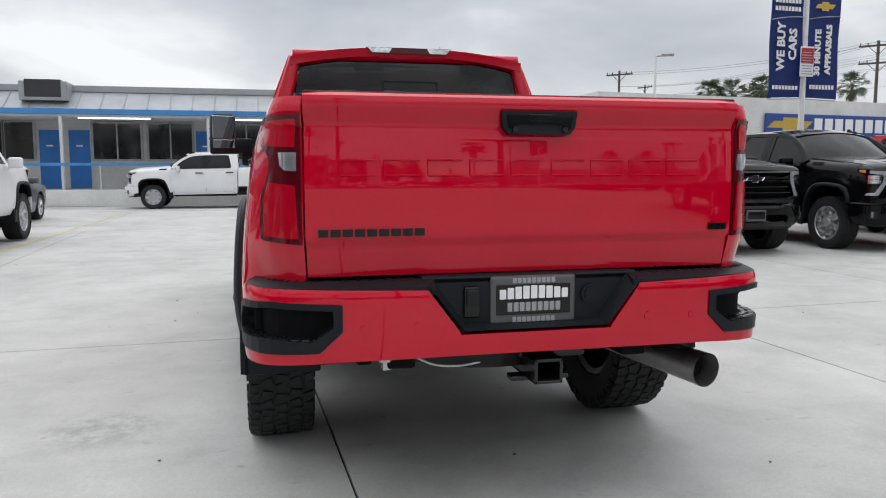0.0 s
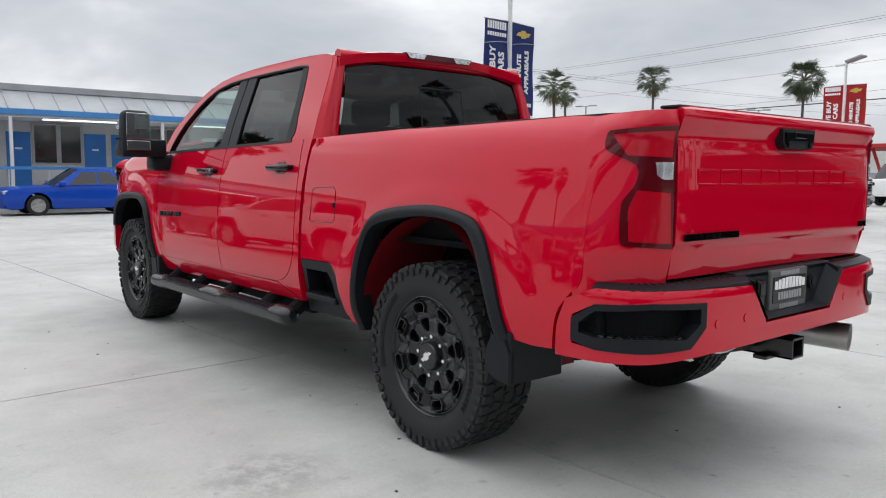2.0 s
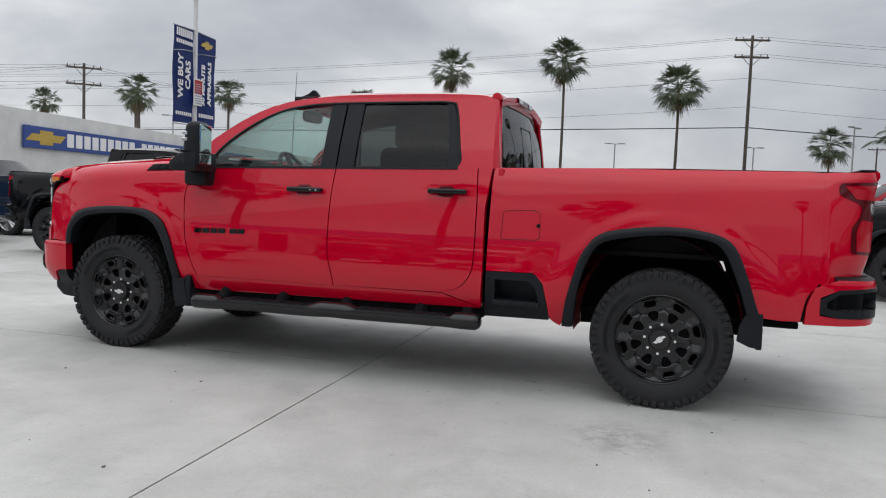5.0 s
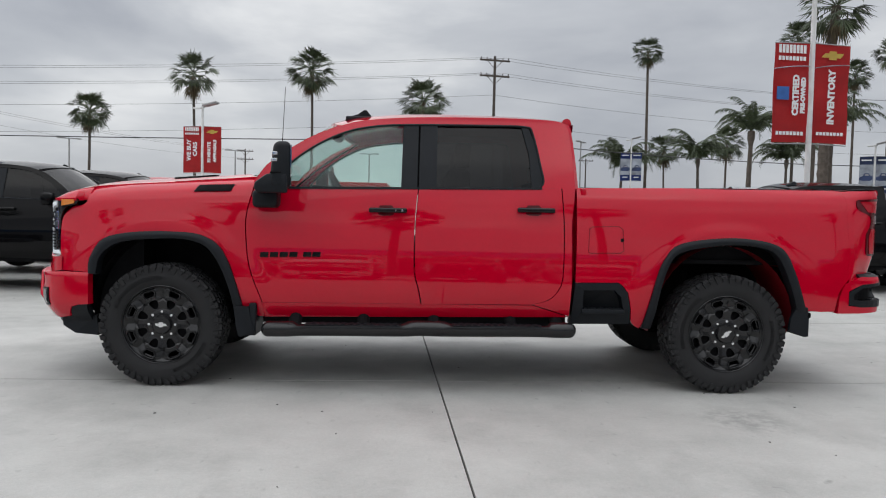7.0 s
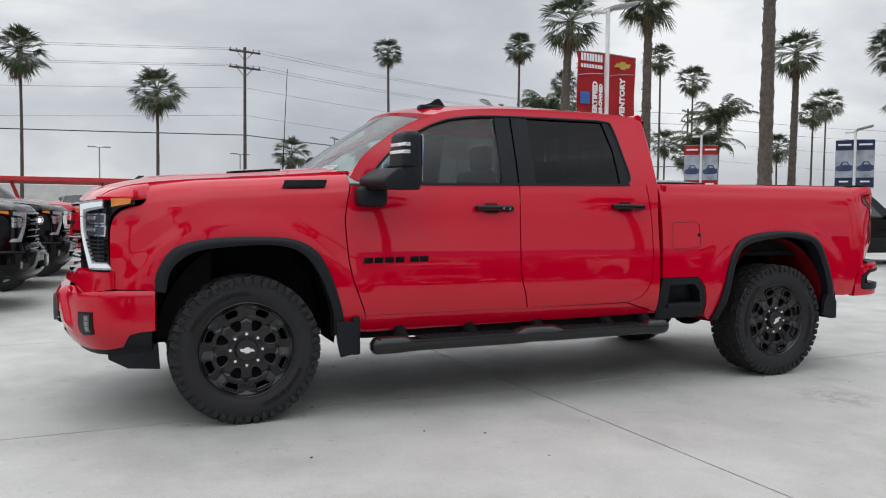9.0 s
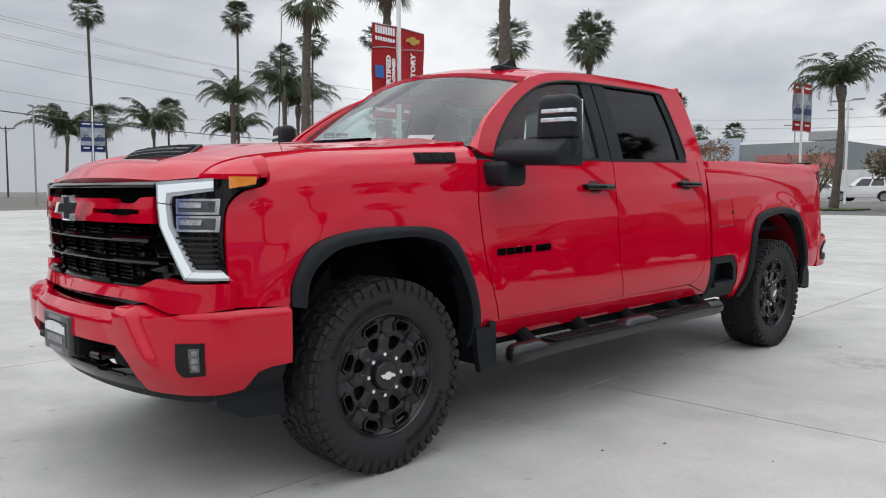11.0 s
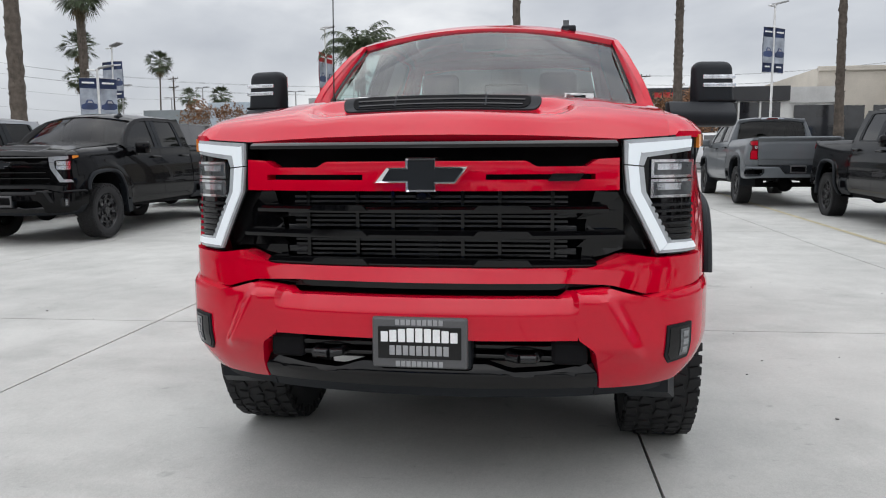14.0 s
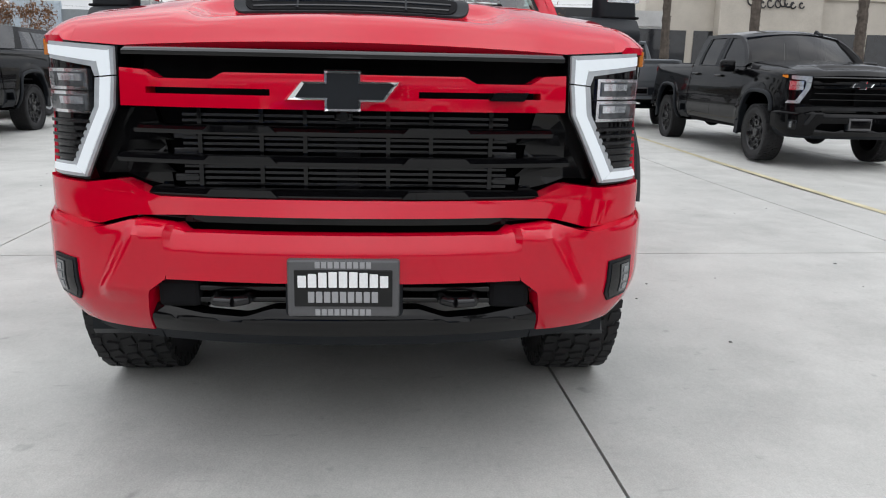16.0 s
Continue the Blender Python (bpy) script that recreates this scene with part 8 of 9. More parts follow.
# ---- wheels of the red pickup ----
def hero_wheel(name):
    """A wheel about the origin, its outer face towards +y."""
    w = new(name)
    R, hw = 0.432, 0.142
    bm = bmesh.new()
    prof = [(0.262, -0.105), (0.30, -0.128), (0.36, -0.138), (0.402, -0.132), (0.419, -0.118), (0.4235, -0.06), (0.4245, 0), (0.4235, 0.06), (0.419, 0.118), (0.402, 0.132), (0.385, 0.134), (0.36, 0.138), (0.325, 0.135), (0.30, 0.128), (0.275, 0.112), (0.262, 0.105)]
    lathe(bm, prof, 72)
    tyre = smooth(link("tyre", bm, RUBBER, w, "knobbly all-terrain tyre"), 30)
    # tread blocks
    bm = bmesh.new()
    rnd = random.Random(4)
    n = 52
    for k in range(n):
        a = 2 * math.pi * k / n
        for row, (y0, y1) in enumerate(((-0.140, -0.092), (-0.086, -0.034), (-0.028, 0.028), (0.034, 0.086), (0.092, 0.140))):
            sh = (0.5 if row % 2 else 0.0) + 0.14 * rnd.uniform(-1, 1)
            aa = a + sh * 2 * math.pi / n
            wd = (0.0226 if 0 < row < 4 else 0.0242) + 0.0015 * rnd.uniform(-1, 1)
            yc, hy = (y0 + y1) / 2, (y1 - y0) / 2 * rnd.uniform(0.86, 1.04)
            sk = 0.30 if row in (1, 3) else (-0.25 if row == 2 else 0.12)
            m = Matrix.Rotation(-aa, 4, "Y") @ Matrix.Translation((0.421 if 0 < row < 4 else 0.415, yc, 0)) @ Matrix.Rotation(sk * (1 if k % 2 else -1), 4, "X")
            vs = []
            for x, sc in ((-0.012, 1.0), (0.0115 if 0 < row < 4 else 0.0125, 0.86)):
                for y, z in ((-hy, -wd), (hy, -wd * 0.7), (hy, wd), (-hy, wd * 0.8)):
                    vs.append(bm.verts.new(m @ Vector((x, y * sc, z * sc))))
            bm.faces.new(vs[4:])
            for i in range(4):
                bm.faces.new((vs[i], vs[(i + 1) % 4], vs[4 + (i + 1) % 4], vs[4 + i]))
        for sgn in (1, -1):
            long_ = 0.034 if k % 2 else 0.020
            m = Matrix.Rotation(-a, 4, "Y")
            vs = []
            for y, o in ((0.128, 0), (0.1455, 0.004)):
                for r, z in ((0.409, -0.020 + o), (0.409, 0.020 - o), (0.405 - long_, 0.013 - o), (0.405 - long_, -0.013 + o)):
                    vs.append(bm.verts.new(m @ Vector((r, sgn * y * (1 if r > 0.40 else 0.985), z))))
            bm.faces.new(vs[4:])
            for i in range(4):
                bm.faces.new((vs[i], vs[(i + 1) % 4], vs[4 + (i + 1) % 4], vs[4 + i]))
    bmesh.ops.recalc_face_normals(bm, faces=bm.faces[:])
    tagged(link("tread", bm, RUBBER, tyre), kind="stuff")
    # sidewall writing as raised bars
    bm = bmesh.new()
    for k in list(range(0, 16)) + list(range(40, 52)):
        a = 2 * math.pi * k / 80 + 0.4
        m = Matrix.Rotation(-a, 4, "Y")
        vs = [bm.verts.new(m @ Vector((r, 0.1375, z))) for r, z in ((0.318, -0.009), (0.345, -0.009), (0.345, 0.009), (0.318, 0.009))]
        bm.faces.new(vs[::-1])
    bmesh.ops.solidify(bm, geom=bm.faces[:], thickness=0.003)
    tagged(link("sidewall_mark", bm, RUBBER, tyre), kind="stuff")
    # rim
    bm = bmesh.new()
    lathe(bm, [(0.255, -0.10), (0.225, -0.09), (0.225, 0.02), (0.240, 0.085), (0.262, 0.100), (0.277, 0.112), (0.279, 0.117), (0.275, 0.119), (0.268, 0.112), (0.261, 0.092)], 64)
    rim = smooth(link("rim", bm, SATIN, w, "satin black eight-spoke rim"), 40)
    bm = bmesh.new()
    rod(bm, (0, 0.0, 0), (0, 0.03, 0), 0.225, seg=40)
    link("brake_disc", bm, DARK, rim)
    bm = bmesh.new()
    lathe(bm, [(0.0, 0.055), (0.20, 0.050), (0.20, 0.040), (0.0, 0.04)], 40)
    link("rim_back", bm, DARK, rim)
    # eight sectors of the face, each with a framed six-sided window and a round one
    face = lambda r: 0.104 - 0.16 * max(0, 0.246 - r)
    half = math.pi / 8

    def loop_to_edge(r0, r1, rc, n_=32):
        """Points round a sector patch, one for each direction from its middle."""
        res = []
        for q in range(n_):
            t_ = 2 * math.pi * q / n_
            du, dv = math.cos(t_), math.sin(t_)
            k_ = min(((r1 - rc) / du if du > 1e-6 else (r0 - rc) / du if du < -1e-6 else 9), (half * rc / abs(dv) if abs(dv) > 1e-6 else 9))
            res.append((rc + du * k_, dv * k_ / rc))
        return res

    def polygon_ray(poly, rc, n_=32):
        res = []
        for q in range(n_):
            t_ = 2 * math.pi * q / n_
            d_ = Vector((math.cos(t_), math.sin(t_)))
            best = 9.0
            for (a0, b0), (a1, b1) in zip(poly, poly[1:] + poly[:1]):
                p0, e0 = Vector((a0 - rc, b0)), Vector((a1 - a0, b1 - b0))
                den = d_.x * e0.y - d_.y * e0.x
                if abs(den) > 1e-9:
                    u_ = (p0.x * e0.y - p0.y * e0.x) / den
                    w_ = (p0.x * d_.y - p0.y * d_.x) / den
                    if u_ > 0 and -1e-6 <= w_ <= 1 + 1e-6:
                        best = min(best, u_)
            res.append((d_.x * best, d_.y * best))
        for a0, b0 in poly if len(poly) < 8 else ():
            q = min(range(n_), key=lambda q_: (res[q_][0] - a0 + rc) ** 2 + (res[q_][1] - b0) ** 2)
            res[q] = (a0 - rc, b0)
        return res

    hexa = [(0.246, -0.026), (0.246, 0.026), (0.229, 0.036), (0.207, 0.026), (0.207, -0.026), (0.229, -0.036)]
    # a rounded keystone, wider towards the rim
    disc = [(0.146 + 0.030 * math.copysign(abs(math.cos(q)) ** 0.65, math.cos(q)), (0.025 + 0.007 * math.cos(q)) * math.copysign(abs(math.sin(q)) ** 0.65, math.sin(q))) for q in np.linspace(0, 2 * math.pi, 20)[:-1]]
    for k in range(8):
        a = 2 * math.pi * (k + 0.5) / 8
        bm = bmesh.new()

        def at_(r, th, y):
            return bm.verts.new((r * math.cos(a + th), y, r * math.sin(a + th)))

        for r0, r1, rc, poly, rims in ((0.186, 0.264, 0.227, hexa, ((1.0, 0.002), (1.10, 0.012), (1.34, 0.014), (1.42, -0.001))), (0.102, 0.186, 0.146, disc, ((1.0, -0.008), (1.07, 0.0), (1.20, 0.002)))):
            ray_ = polygon_ray(poly, rc)
            loops = [[at_(rc + x_, y_ / rc, 0.054) for x_, y_ in ray_]]
            for g_k, lift_ in rims:
                loops.append([at_(rc + x_ * g_k, y_ * g_k / rc, face(rc + x_ * g_k) + lift_) for x_, y_ in ray_])
            loops.append([at_(r_, th_, face(r_) - (0.018 if abs(th_) > 0.8 * half and r_ > 0.18 else 0.010 if r_ > 0.255 else 0.0)) for r_, th_ in loop_to_edge(r0, r1, rc)])
            for la, lb in zip(loops, loops[1:]):
                for q in range(32):
                    bm.faces.new((la[q], la[(q + 1) % 32], lb[(q + 1) % 32], lb[q]))
        bmesh.ops.remove_doubles(bm, verts=bm.verts[:], dist=0.0005)
        bmesh.ops.recalc_face_normals(bm, faces=bm.faces[:])
        smooth(link("rim_spoke", bm, SATIN, rim), 12)
        b = 2 * math.pi * k / 8
        bm = bmesh.new()
        c = Vector((0.092 * math.cos(b), 0.086, 0.092 * math.sin(b)))
        rod(bm, c - Vector((0, 0.03, 0)), c + Vector((0, 0.012, 0)), 0.011, 0.009, seg=6)
        link("lug_nut", bm, CHROME, rim, "chrome lug nut")
    bm = bmesh.new()
    lathe(bm, [(0.110, 0.05), (0.110, 0.080), (0.102, 0.085), (0.070, 0.086), (0.067, 0.112), (0.062, 0.118), (0.060, 0.115), (0.0, 0.117)], 40)
    hub = smooth(link("hub_cap", bm, SATIN, rim), 35)
    bm = bmesh.new()
    s_ = 0.27
    prism(bm, [((p[0] + 0.003) * s_, (p[1] - 1.169) * s_ * 1.1) for p in bt], lambda p, d: (p[0], 0.121 - d, p[1]), 0.004)
    link("hub_emblem", bm, CHROME, hub)
    return w


proto = hero_wheel("wheel")
proto.parent = truck
proto.matrix_local = pose(2.02, 0.857, 0.430)
for x, side, turn in ((-2.02, 1, 40), (2.02, -1, 15), (-2.02, -1, 70)):
    w = copy_thing(proto, pose(x, side * 0.857, 0.430, 0, turn, 0) @ (pose(0, 0, 0) if side > 0 else pose(0, 0, 0, 0, 0, 180)))
    w.name = "wheel"

# ---- the other vehicles ----
ALLOY = mat("silver_alloy", (0.50, 0.50, 0.51), 0.28, 0.9, 0.1, 10)
LAMPOFF = mat("unlit_lamp", (0.45, 0.47, 0.50), 0.12, 0.5, 0.2, 30, coat=1.0)


def paint(name, color, rough=0.3, metal=0.0):
    return mat(name, color, rough, metal, 0.03, 3, coat=0.5, fine=0.02, spec=0.06)


P_BLACK = mat("black_car_paint", (0.0025, 0.0025, 0.003), 0.15, 0, 0.03, 3, coat=0.34, fine=0.02, spec=0.04)
P_WHITE = paint("white_car_paint", (0.72, 0.72, 0.72))
P_SILVER = paint("silver_car_paint", (0.36, 0.37, 0.39), 0.3, 0.4)
P_GREY = paint("slate_grey_car_paint", (0.12, 0.13, 0.14), 0.3, 0.2)
P_NAVY = paint("navy_car_paint", (0.010, 0.022, 0.05))
P_RED2 = paint("deep_red_car_paint", (0.38, 0.008, 0.016))
P_BLUE = paint("bright_blue_car_paint", (0.008, 0.06, 0.40))

DROP_ALWAYS = {"mirror_foot", "mirror_arm", "mirror_housing", "hood_scoop", "hood_badge_plate", "mast_antenna", "front_seat", "rear_bench", "steering_wheel", "dashboard", "drive_shaft", "fuel_tank", "transmission", "spare_tyre", "loose_cable", "wiring_connector", "wiper", "tailgate_handle", "step_bracket", "side_step", "exhaust_tip", "hitch_receiver", "hitch_crossbar", "hitch_bracket", "shock_absorber", "leaf_spring", "air_deflector", "grille_clip", "front_camera", "window_sticker", "sidewall_mark", "plate_bar", "badge_bar", "light_core", "embossed_bar"}
MESHES = {}
# parts too small to see on the neighbours
PLAIN = {"grille_fin", "grille_post", "grille_blade", "bar_step", "lamp_fin", "intake_fin", "parking_sensor", "pad_rib", "step_tread", "badge_bars", "handle_cup", "lock_cylinder", "trailer_socket", "tow_hook", "crossbar_web", "fuel_door_seam", "fuel_door_finger_hole", "engine_block", "tread_pad", "window_seal", "projector_eye", "projector_band", "bed_inner_wall", "rear_view_mirror_pod", "intake_frame", "pocket_back", "grille_badge", "trim_badge", "slider_frame"}


def joined(obs, root, swap=None):
    """One mesh out of several parts, in the axes of their wheel."""
    bm = bmesh.new()
    for o in obs:
        bm.from_mesh(o.data)
    me = bpy.data.meshes.new("joined")
    bm.to_mesh(me)
    bm.free()
    return me


def wheel_parts(names):
    return [o for o in proto.children_recursive if o.name.split(".")[0] in names and o.data]


TYRE = joined(wheel_parts({"tyre", "tread"}), proto)
TYRE.materials.append(RUBBER)
RIMS = []
for m_ in (SATIN, ALLOY):
    r_ = joined(wheel_parts({"rim", "rim_back", "rim_spoke", "hub_cap", "lug_nut"}), proto)
    r_.materials.append(m_)
    RIMS.append(r_)


def recoloured(me, swap, key):
    if (me.name, key) not in MESHES:
        if not any(m_ in swap for m_ in me.materials):
            MESHES[(me.name, key)] = me
        else:
            c = me.copy()
            for i, m_ in enumerate(me.materials):
                c.materials[i] = swap.get(m_, m_)
            MESHES[(me.name, key)] = c
    return MESHES[(me.name, key)]


def neighbour(at, yaw, colour, label, alloy=False, scale=(0.93, 0.985, 0.935), drop=(), trim=None, steps=False):
    """A parked pickup of the same make, a size smaller, in its own colour."""
    x, y = at
    root = thing("pickup_truck", label, "pickup truck", group="parked pickup trucks")
    root.matrix_world = pose(x, y, ground_z(x) + 0.0, 0, 0, yaw) @ Matrix.Diagonal((*scale, 1))
    swap = {RED: colour, RED_IN: DARK, DRL: LAMPOFF, GUIDE: LAMPOFF, CLEAR: PRIVACY, SHIELD: PRIVACY}
    if trim:
        swap[GLOSSB] = trim
    made, gone = {truck: root}, set()
    for o in truck.children_recursive:
        base = o.name.split(".")[0]
        if o.parent in gone or base in DROP_ALWAYS or base in drop or base in PLAIN:
            gone.add(o)
            continue
        if base == "wheel":
            gone.add(o)
            w = new("wheel")
            w.parent, w.matrix_basis = root, o.matrix_basis.copy()
            for nm, me in (("tyre", TYRE), ("rim", RIMS[bool(alloy)])):
                c = new(nm, me)
                c.parent = w
            continue
        c = new(base, recoloured(o.data, swap, colour.name + str(bool(trim))) if o.data else None)
        c.parent = made[o.parent]
        c.matrix_basis = o.matrix_basis.copy()
        made[o] = c
    for s_ in (1, -1):
        bm = bmesh.new()
        box(bm, (1.10, s_ * 0.95, 1.30), (1.20, s_ * 1.04, 1.38), 0.02)
        box(bm, (1.08, s_ * 1.02, 1.33), (1.22, s_ * 1.24, 1.52), 0.04, 3)
        smooth(link("door_mirror", bm, colour if trim is None else trim, root), 40)
    return root


def car(at, yaw, colour, kind, label, alloy=True):
    """A sedan or a wagon-like utility car built from a side outline."""
    x0, y0 = at
    suv = kind == "suv"
    L, H, W = (4.95, 1.82, 0.97) if suv else (4.60, 1.46, 0.90)
    wb, r = (2.95, 0.375) if suv else (2.68, 0.325)
    fx, rx = wb / 2 + 0.05, -wb / 2 + 0.05
    xf, xr = fx + 0.92, rx - (1.08 if suv else 1.0)
    belt = 1.12 if suv else 0.93
    low = 0.32 if suv else 0.22
    root = thing(kind if kind == "sedan" else "sport_utility_car", label, "sedan" if kind == "sedan" else "suv", group="parked cars", at=pose(x0, y0, ground_z(x0), 0, 0, yaw))

    def yb(x, z):
        y = W * (1 - 0.05 * max(0, low + 0.25 - z) / 0.25) - 0.03 * max(0, (z - 0.75)) / 0.3
        y -= 0.16 * max(0, x - fx - 0.25) ** 2 * 1.6 + 0.16 * max(0, rx - 0.2 - x) ** 2 * 1.3
        if z > belt:
            y -= (z - belt) * 0.40
        return y

    def arch(cx):
        return [(cx + (r + 0.07) * math.cos(a), r + (r + 0.07) * math.sin(a)) for a in np.linspace(-0.15, math.pi + 0.15, 18)]

    hood = belt - 0.04
    topl = [(xf, 0.62 if not suv else 0.75), (xf - 0.06, hood - 0.14), (xf - 0.35, hood - 0.05), (fx - 0.45, hood + 0.02), (rx, belt + 0.02), (xr + 0.15, belt + (0.03 if suv else 0.06)), (xr, belt - 0.10)]
    bottom = [(xf, 0.40), (xf - 0.1, low)] + [(fx + r + 0.12, low)] + arch(fx) + [(fx - r - 0.12, low), (rx + r + 0.12, low)] + arch(rx) + [(rx - r - 0.12, low), (xr + 0.12, low + 0.08), (xr, 0.45)]
    for s_ in (1, -1):
        g = coons(bottom, curve(topl), [(xf, 0.40), topl[0]], [(xr, 0.45), topl[-1]], 70, 10)
        sheet("body_side", g, lambda p, d, s_=s_: (p[0], s_ * (yb(*p) - d), p[1]), 0.03, colour, root, "", s_ < 0)
    # bonnet, boot and ends as one skin across
    rowz = [(xf, 0.30)] + curve(topl)[0:] + [(xr, 0.35)]
    pts = [(xf - 0.02, low + 0.02), (xf, 0.45)] + curve(topl) + [(xr, 0.45), (xr + 0.04, low + 0.1)]
    rows = []
    for (px, pz) in pts:
        row = []
        for j in range(13):
            v = -1 + j / 6
            bulge = 0.16 * (1 - v * v) * (1 if px > fx + 0.3 else (-0.7 if px < rx - 0.3 else 0))
            row.append((px + bulge * min(1, abs(px) / xf), v * (yb(px, pz) - 0.012), pz + 0.05 * (1 - v * v) * (1 if abs(px) < xf - 0.1 else 0)))
        rows.append(row)
    sheet("body_skin", rows, lambda p, d: (p[0], p[1], p[2] - d * 0.01), 0.02, colour, root)
    # cabin
    if suv:
        cab = [(fx - 0.50, belt), (fx - 1.15, H - 0.06), (rx - 0.45, H - 0.03), (xr + 0.14, belt + 0.02)]
    else:
        cab = [(fx - 0.45, belt), (fx - 1.25, H - 0.02), (rx + 0.45, H - 0.03), (rx - 0.42, belt + 0.04)]
    for s_ in (1, -1):
        g = coons([cab[0], cab[3]], [cab[1], cab[2]], [cab[0], cab[1]], [cab[3], cab[2]], 20, 6)
        sheet("cabin_side", g, lambda p, d, s_=s_: (p[0], s_ * (yb(*p) - 0.015 - d), p[1]), 0.02, colour, root, "", s_ < 0)

        def inside(u, v):
            a = Vector((*cab[0], 0)).lerp(Vector((*cab[3], 0)), u)
            b_ = Vector((*cab[1], 0)).lerp(Vector((*cab[2], 0)), u)
            q = a.lerp(b_, v)
            return (q.x, q.y)

        spans = [(0.13, 0.42), (0.45, 0.72), (0.75, 0.93)] if suv else [(0.16, 0.50), (0.53, 0.84)]
        for a, b_ in spans:
            g = coons([inside(a, 0.05), inside(b_, 0.05)], [inside(a, 0.86), inside(b_, 0.86)], [inside(a, 0.05), inside(a, 0.86)], [inside(b_, 0.05), inside(b_, 0.86)], 8, 4)
            sheet("side_window", g, lambda p, d, s_=s_: (p[0], s_ * (yb(*p) - 0.010 - d), p[1]), 0.01, DARKGLASS, root, "", s_ < 0)
        bm = bmesh.new()
        box(bm, (fx - 0.78, s_ * (W - 0.05), belt), (fx - 0.62, s_ * (W + 0.16), belt + 0.14), 0.04, 3)
        smooth(link("door_mirror", bm, colour, root), 40)
        for k in range(2):
            boxpart("door_handle", (fx - 1.55 - k * 0.95, s_ * (yb(fx - 1.55, belt - 0.12) - 0.01), belt - 0.14), (fx - 1.37 - k * 0.95, s_ * (yb(fx - 1.55, belt - 0.12) + 0.03), belt - 0.11), colour, root, 0.01)
        boxpart("head_lamp", (xf - 0.28, s_ * (yb(xf, 0.6) - 0.30), hood - 0.22), (xf + 0.035, s_ * (yb(xf, 0.6) + 0.015), hood - 0.10), LAMPOFF, root, 0.03, "", 3)
        boxpart("tail_lamp", (xr - 0.035, s_ * (yb(xr, 0.7) - 0.26), belt - 0.25), (xr + 0.22, s_ * (yb(xr + 0.2, 0.8) + 0.012), belt - 0.10), DARKRED, root, 0.03, "", 3)
    for nm, a, b_, mm in (("roof", cab[1], cab[2], colour), ("windscreen", cab[0], cab[1], DARKGLASS), ("rear_screen", cab[2], cab[3], DARKGLASS)):
        rows = []
        for i in range(9):
            u = i / 8
            row = []
            for j in range(11):
                v = -1 + j / 5
                px, pz = a[0] + (b_[0] - a[0]) * u, a[1] + (b_[1] - a[1]) * u
                row.append((px + (0.10 * (1 - v * v) if nm == "windscreen" else -0.05 * (1 - v * v) if nm == "rear_screen" else 0), v * (yb(px, pz) - 0.016), pz + 0.045 * (1 - v * v) * (1 if nm == "roof" else (u if nm == "windscreen" else 1 - u))))
            rows.append(row)
        sheet(nm, rows, lambda p, d: (p[0], p[1], p[2] - d), 0.015, mm, root)
    boxpart("grille", (xf + 0.08, -0.46, hood - 0.36), (xf + 0.165, 0.46, hood - 0.14), GLOSSB, root, 0.02)
    boxpart("underside", (xr + 0.2, -W + 0.12, low - 0.02), (xf - 0.2, W - 0.12, low + 0.2), DARK, root)
    for cx in (fx, rx):
        for s_ in (1, -1):
            w = new("wheel")
            w.parent, w.matrix_local = root, pose(cx, s_ * (W - 0.12), r, 0, 0, 0 if s_ > 0 else 180)
            key = ("tyre", r)
            if key not in MESHES:
                bm = bmesh.new()
                lathe(bm, [(r * 0.66, -0.10), (r * 0.9, -0.115), (r * 0.985, -0.09), (r, 0), (r * 0.985, 0.09), (r * 0.9, 0.115), (r * 0.66, 0.10)], 36)
                t_ = smooth(link("tyre", bm, RUBBER), 40)
                MESHES[key] = t_.data
                bm = bmesh.new()
                lathe(bm, [(r * 0.66, 0.10), (r * 0.62, 0.085), (r * 0.60, 0.02), (0, 0.02)], 30)
                for k in range(5):
                    for dd in (-0.16, 0.16):
                        a = 2 * math.pi * k / 5 + dd
                        rod(bm, (0.03 * math.cos(a), 0.075, 0.03 * math.sin(a)), (r * 0.63 * math.cos(a), 0.085, r * 0.63 * math.sin(a)), 0.022, seg=5)
                rod(bm, (0, 0.05, 0), (0, 0.095, 0), 0.05, seg=12)
                q_ = link("rim", bm, ALLOY)
                MESHES[("rim", r)] = q_.data
                bpy.data.objects.remove(t_)
                bpy.data.objects.remove(q_)
            t_ = new("tyre", MESHES[key])
            t_.parent = w
            q_ = new("rim", MESHES[("rim", r)])
            q_.parent = w
    return root


# the row whose noses point the way the red pickup's tail points
neighbour((6.5, -5.75), 180, P_BLACK, "black pickup truck with a chrome-trimmed grille", trim=None)
neighbour((6.3, -8.5), 180, P_BLACK, "glossy black pickup truck with silver alloy wheels", True)
neighbour((6.0, -11.2), 180, P_RED2, "deep red pickup truck with black wheels")
neighbour((6.6, -13.9), 180, P_GREY, "slate grey pickup truck with black wheels")
neighbour((6.9, -16.7), 180, P_WHITE, "white pickup truck with silver wheels", True)
neighbour((7.1, -19.6), 180, P_SILVER, "silver pickup truck with silver wheels", True)
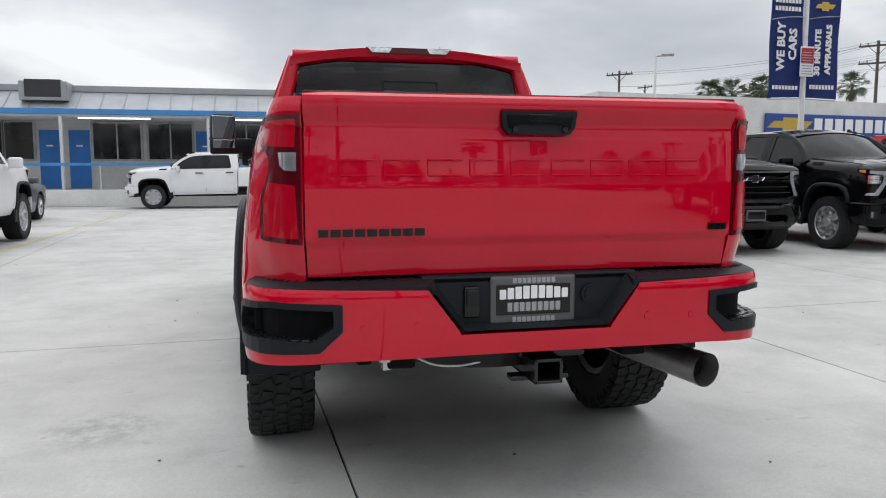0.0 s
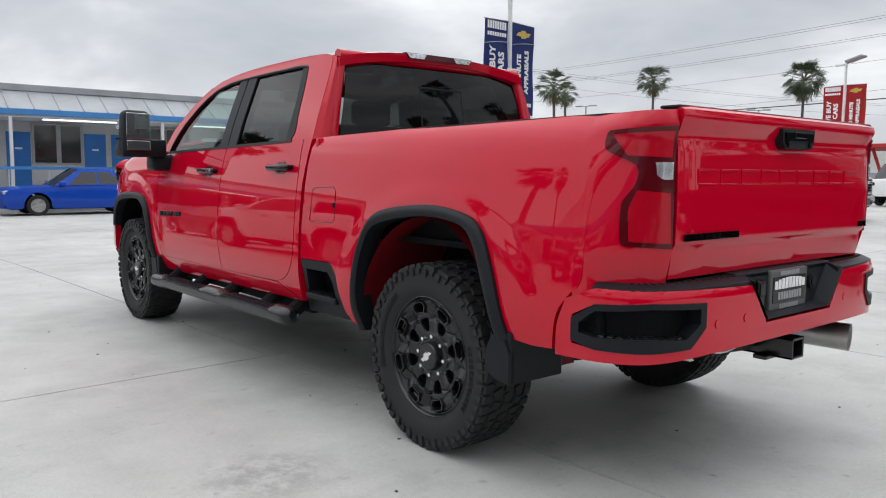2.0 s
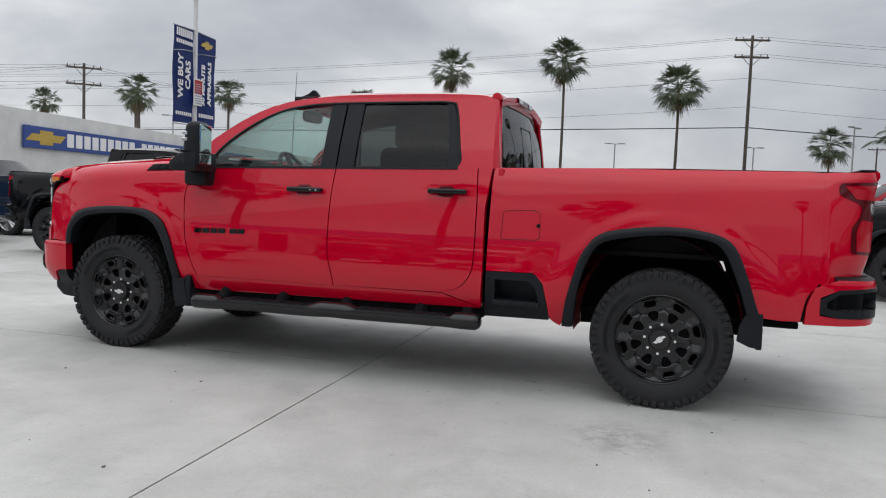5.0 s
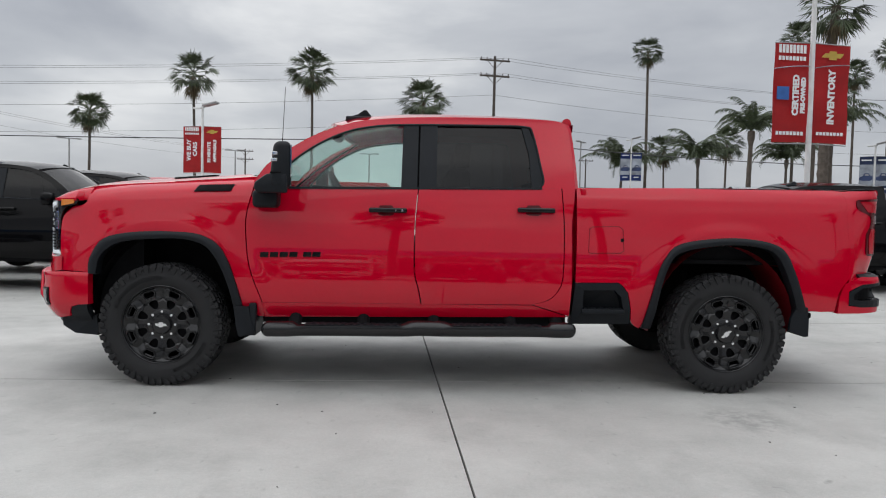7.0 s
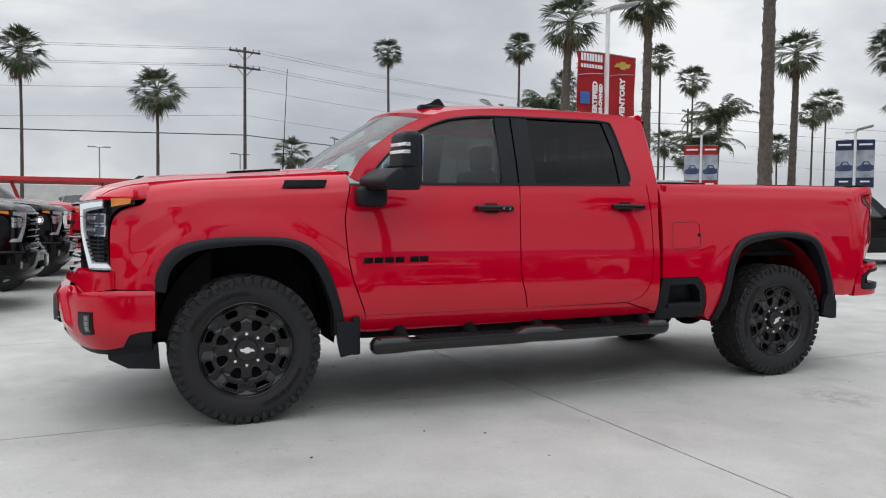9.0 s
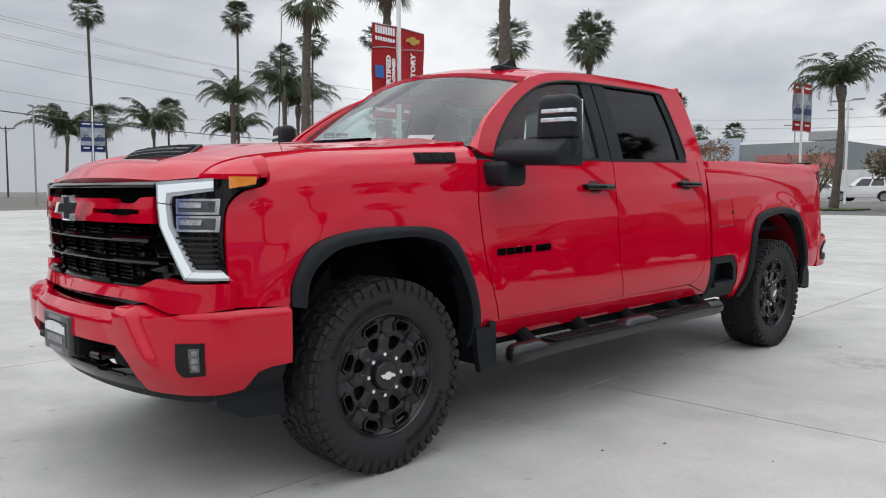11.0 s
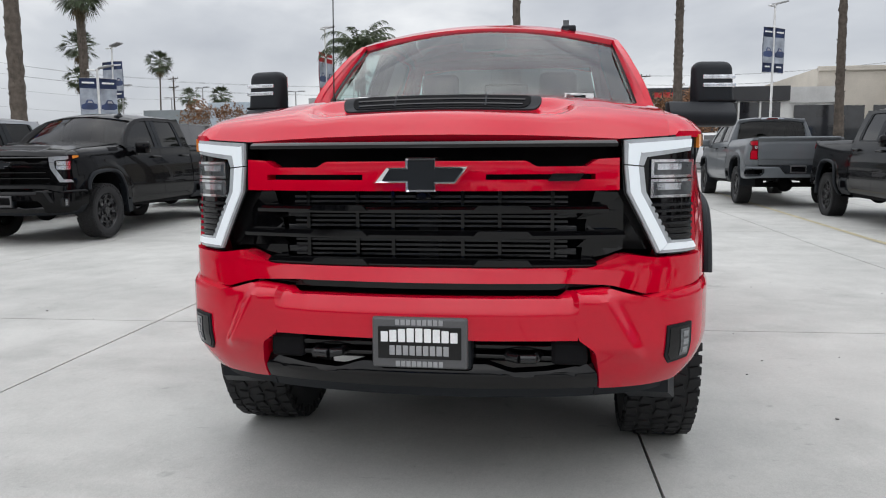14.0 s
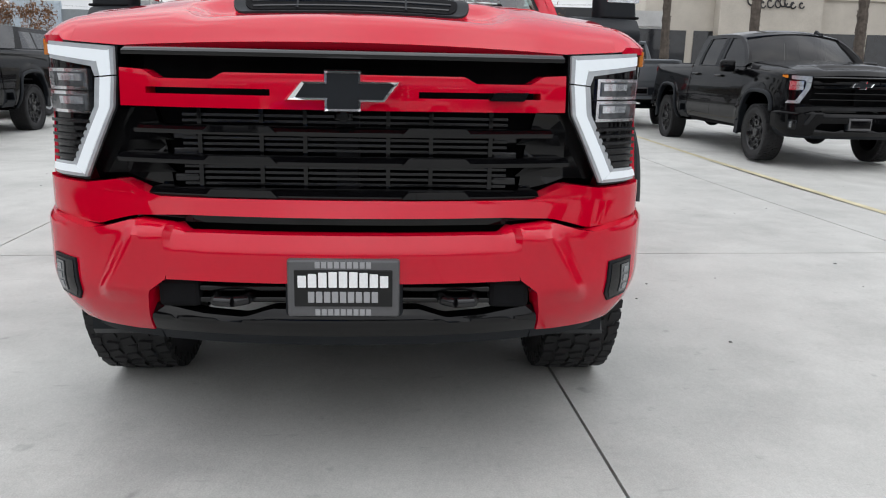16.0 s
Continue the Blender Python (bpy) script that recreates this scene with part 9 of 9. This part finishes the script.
# the row facing them
neighbour((-6.9, -7.15), 0, P_BLACK, "glossy black pickup truck with black wheels")
neighbour((-6.95, -9.95), 0, P_SILVER, "silver pickup truck with bright chrome wheels", True, trim=CHROME)
neighbour((-7.0, -12.75), 0, P_RED2, "deep red pickup truck with black bumpers")
neighbour((-7.0, -15.6), 0, P_WHITE, "white pickup truck with silver wheels", True)
neighbour((-7.1, -18.4), 0, P_BLACK, "black pickup truck with silver wheels", True)
neighbour((-7.1, -21.3), 0, P_WHITE, "white pickup truck with black wheels")
car((-13.2, -8.2), 180, P_BLACK, "suv", "glossy black utility car with silver wheels")
car((-23.0, -9.6), 180, P_BLACK, "sedan", "dark sedan with silver wheels")
car((-27.5, -12.5), 150, P_GREY, "suv", "dark grey utility car on the lot")
# along the yellow line
neighbour((-7.6, 6.22), 0, P_BLACK, "glossy black pickup truck with knobbly tyres")
neighbour((-14.0, 5.2), 180, P_GREY, "slate grey pickup truck seen with its tailgate")
neighbour((7.2, 5.98), 0, P_WHITE, "white pickup truck with bright wheels", True)
car((14.2, 7.3), 0, P_GREY, "sedan", "dark grey sedan with silver wheels")
neighbour((14.3, -5.95), 0, P_NAVY, "dark blue pickup truck with black wheels")
car((14.6, -9.2), 180, P_BLACK, "suv", "black utility car beside the pickups")
# before the office
neighbour((22.1, 2.55), 90, P_WHITE, "white pickup truck with silver wheels before the office", True)
car((22.5, -3.75), 90, P_BLUE, "sedan", "bright blue sedan with a rear wing")
# unseen cars and a low building, added behind the camera's way for red paint to mirror
for k, (c_, al) in enumerate(((P_WHITE, True), (P_BLACK, True), (P_SILVER, True), (P_RED2, False), (P_WHITE, False), (P_GREY, True))):
    neighbour((-9.5 + k * 2.9, 14.5), -90, c_, {P_WHITE: "white", P_BLACK: "black", P_SILVER: "silver", P_RED2: "deep red", P_GREY: "slate grey"}[c_] + " pickup truck in a row across the lot", al)
back = thing("row_building", "long low pale building across the lot", "building")
boxpart("wall", (-30, 34, -0.3), (40, 46, 4.6), STUCCO, back)
boxpart("band", (-30, 33.8, 3.6), (40, 34.0, 4.6), BLUEPAINT, back)
for k in range(13):
    boxpart("pane", (-28 + k * 5.2, 33.9, 0.3), (-25 + k * 5.2, 34.05, 3.0), DARKGLASS, back)
# unseen palms, added as further reflections in the paint
for k, (x, y, h_) in enumerate(((-18, 24, 11), (-8, 29, 13), (1, 27, 9), (9, 31, 14), (17, 26, 10), (26, 30, 12), (34, 14, 11))):
    palm((x, y), h_, "fan", 1.5, 0.24, 0, 90 + k)
# street and far rows
car((-36.0, 6.9), -78, P_WHITE, "suv", "white utility car with black wheels")
neighbour((-55.0, 2.6), -97, P_WHITE, "white pickup truck across the street")
neighbour((-56.5, -2.6), -97, P_GREY, "grey pickup truck across the street", True)
neighbour((-57.0, -8.6), -97, P_WHITE, "white pickup truck across the street")
car((-55.0, 8.2), -95, P_SILVER, "sedan", "silver sedan across the street")
for k, (x, y, c_, kd) in enumerate(((-60.5, -6.2, P_WHITE, "suv"), (-60.5, -3.2, P_GREY, "suv"), (-60.8, 0.2, P_WHITE, "suv"), (-61, 20, P_WHITE, "sedan"), (-61, 24, P_SILVER, "sedan"), (-61, 28, P_WHITE, "suv"), (-57, -15.5, P_WHITE, "suv"), (-57, -19.0, P_WHITE, "sedan"), (-57, -12.4, P_GREY, "sedan"), (-57.5, -10.6, P_WHITE, "suv"), (-58, -22, P_WHITE, "suv"), (-58, -25, P_GREY, "sedan"), (8, -34, P_WHITE, "suv"), (4.8, -32, P_GREY, "suv"), (11, -38, P_WHITE, "sedan"), (-2, -30, P_BLACK, "suv"), (-12, -31, P_GREY, "suv"), (-16, -30.5, P_BLACK, "suv"))):
    car((x, y), (-92 + 13 * math.sin(k * 2.1)), c_, kd, {P_WHITE: "white", P_GREY: "grey", P_SILVER: "silver", P_BLACK: "black"}[c_] + (" utility car" if kd == "suv" else " sedan") + " parked in a far row")
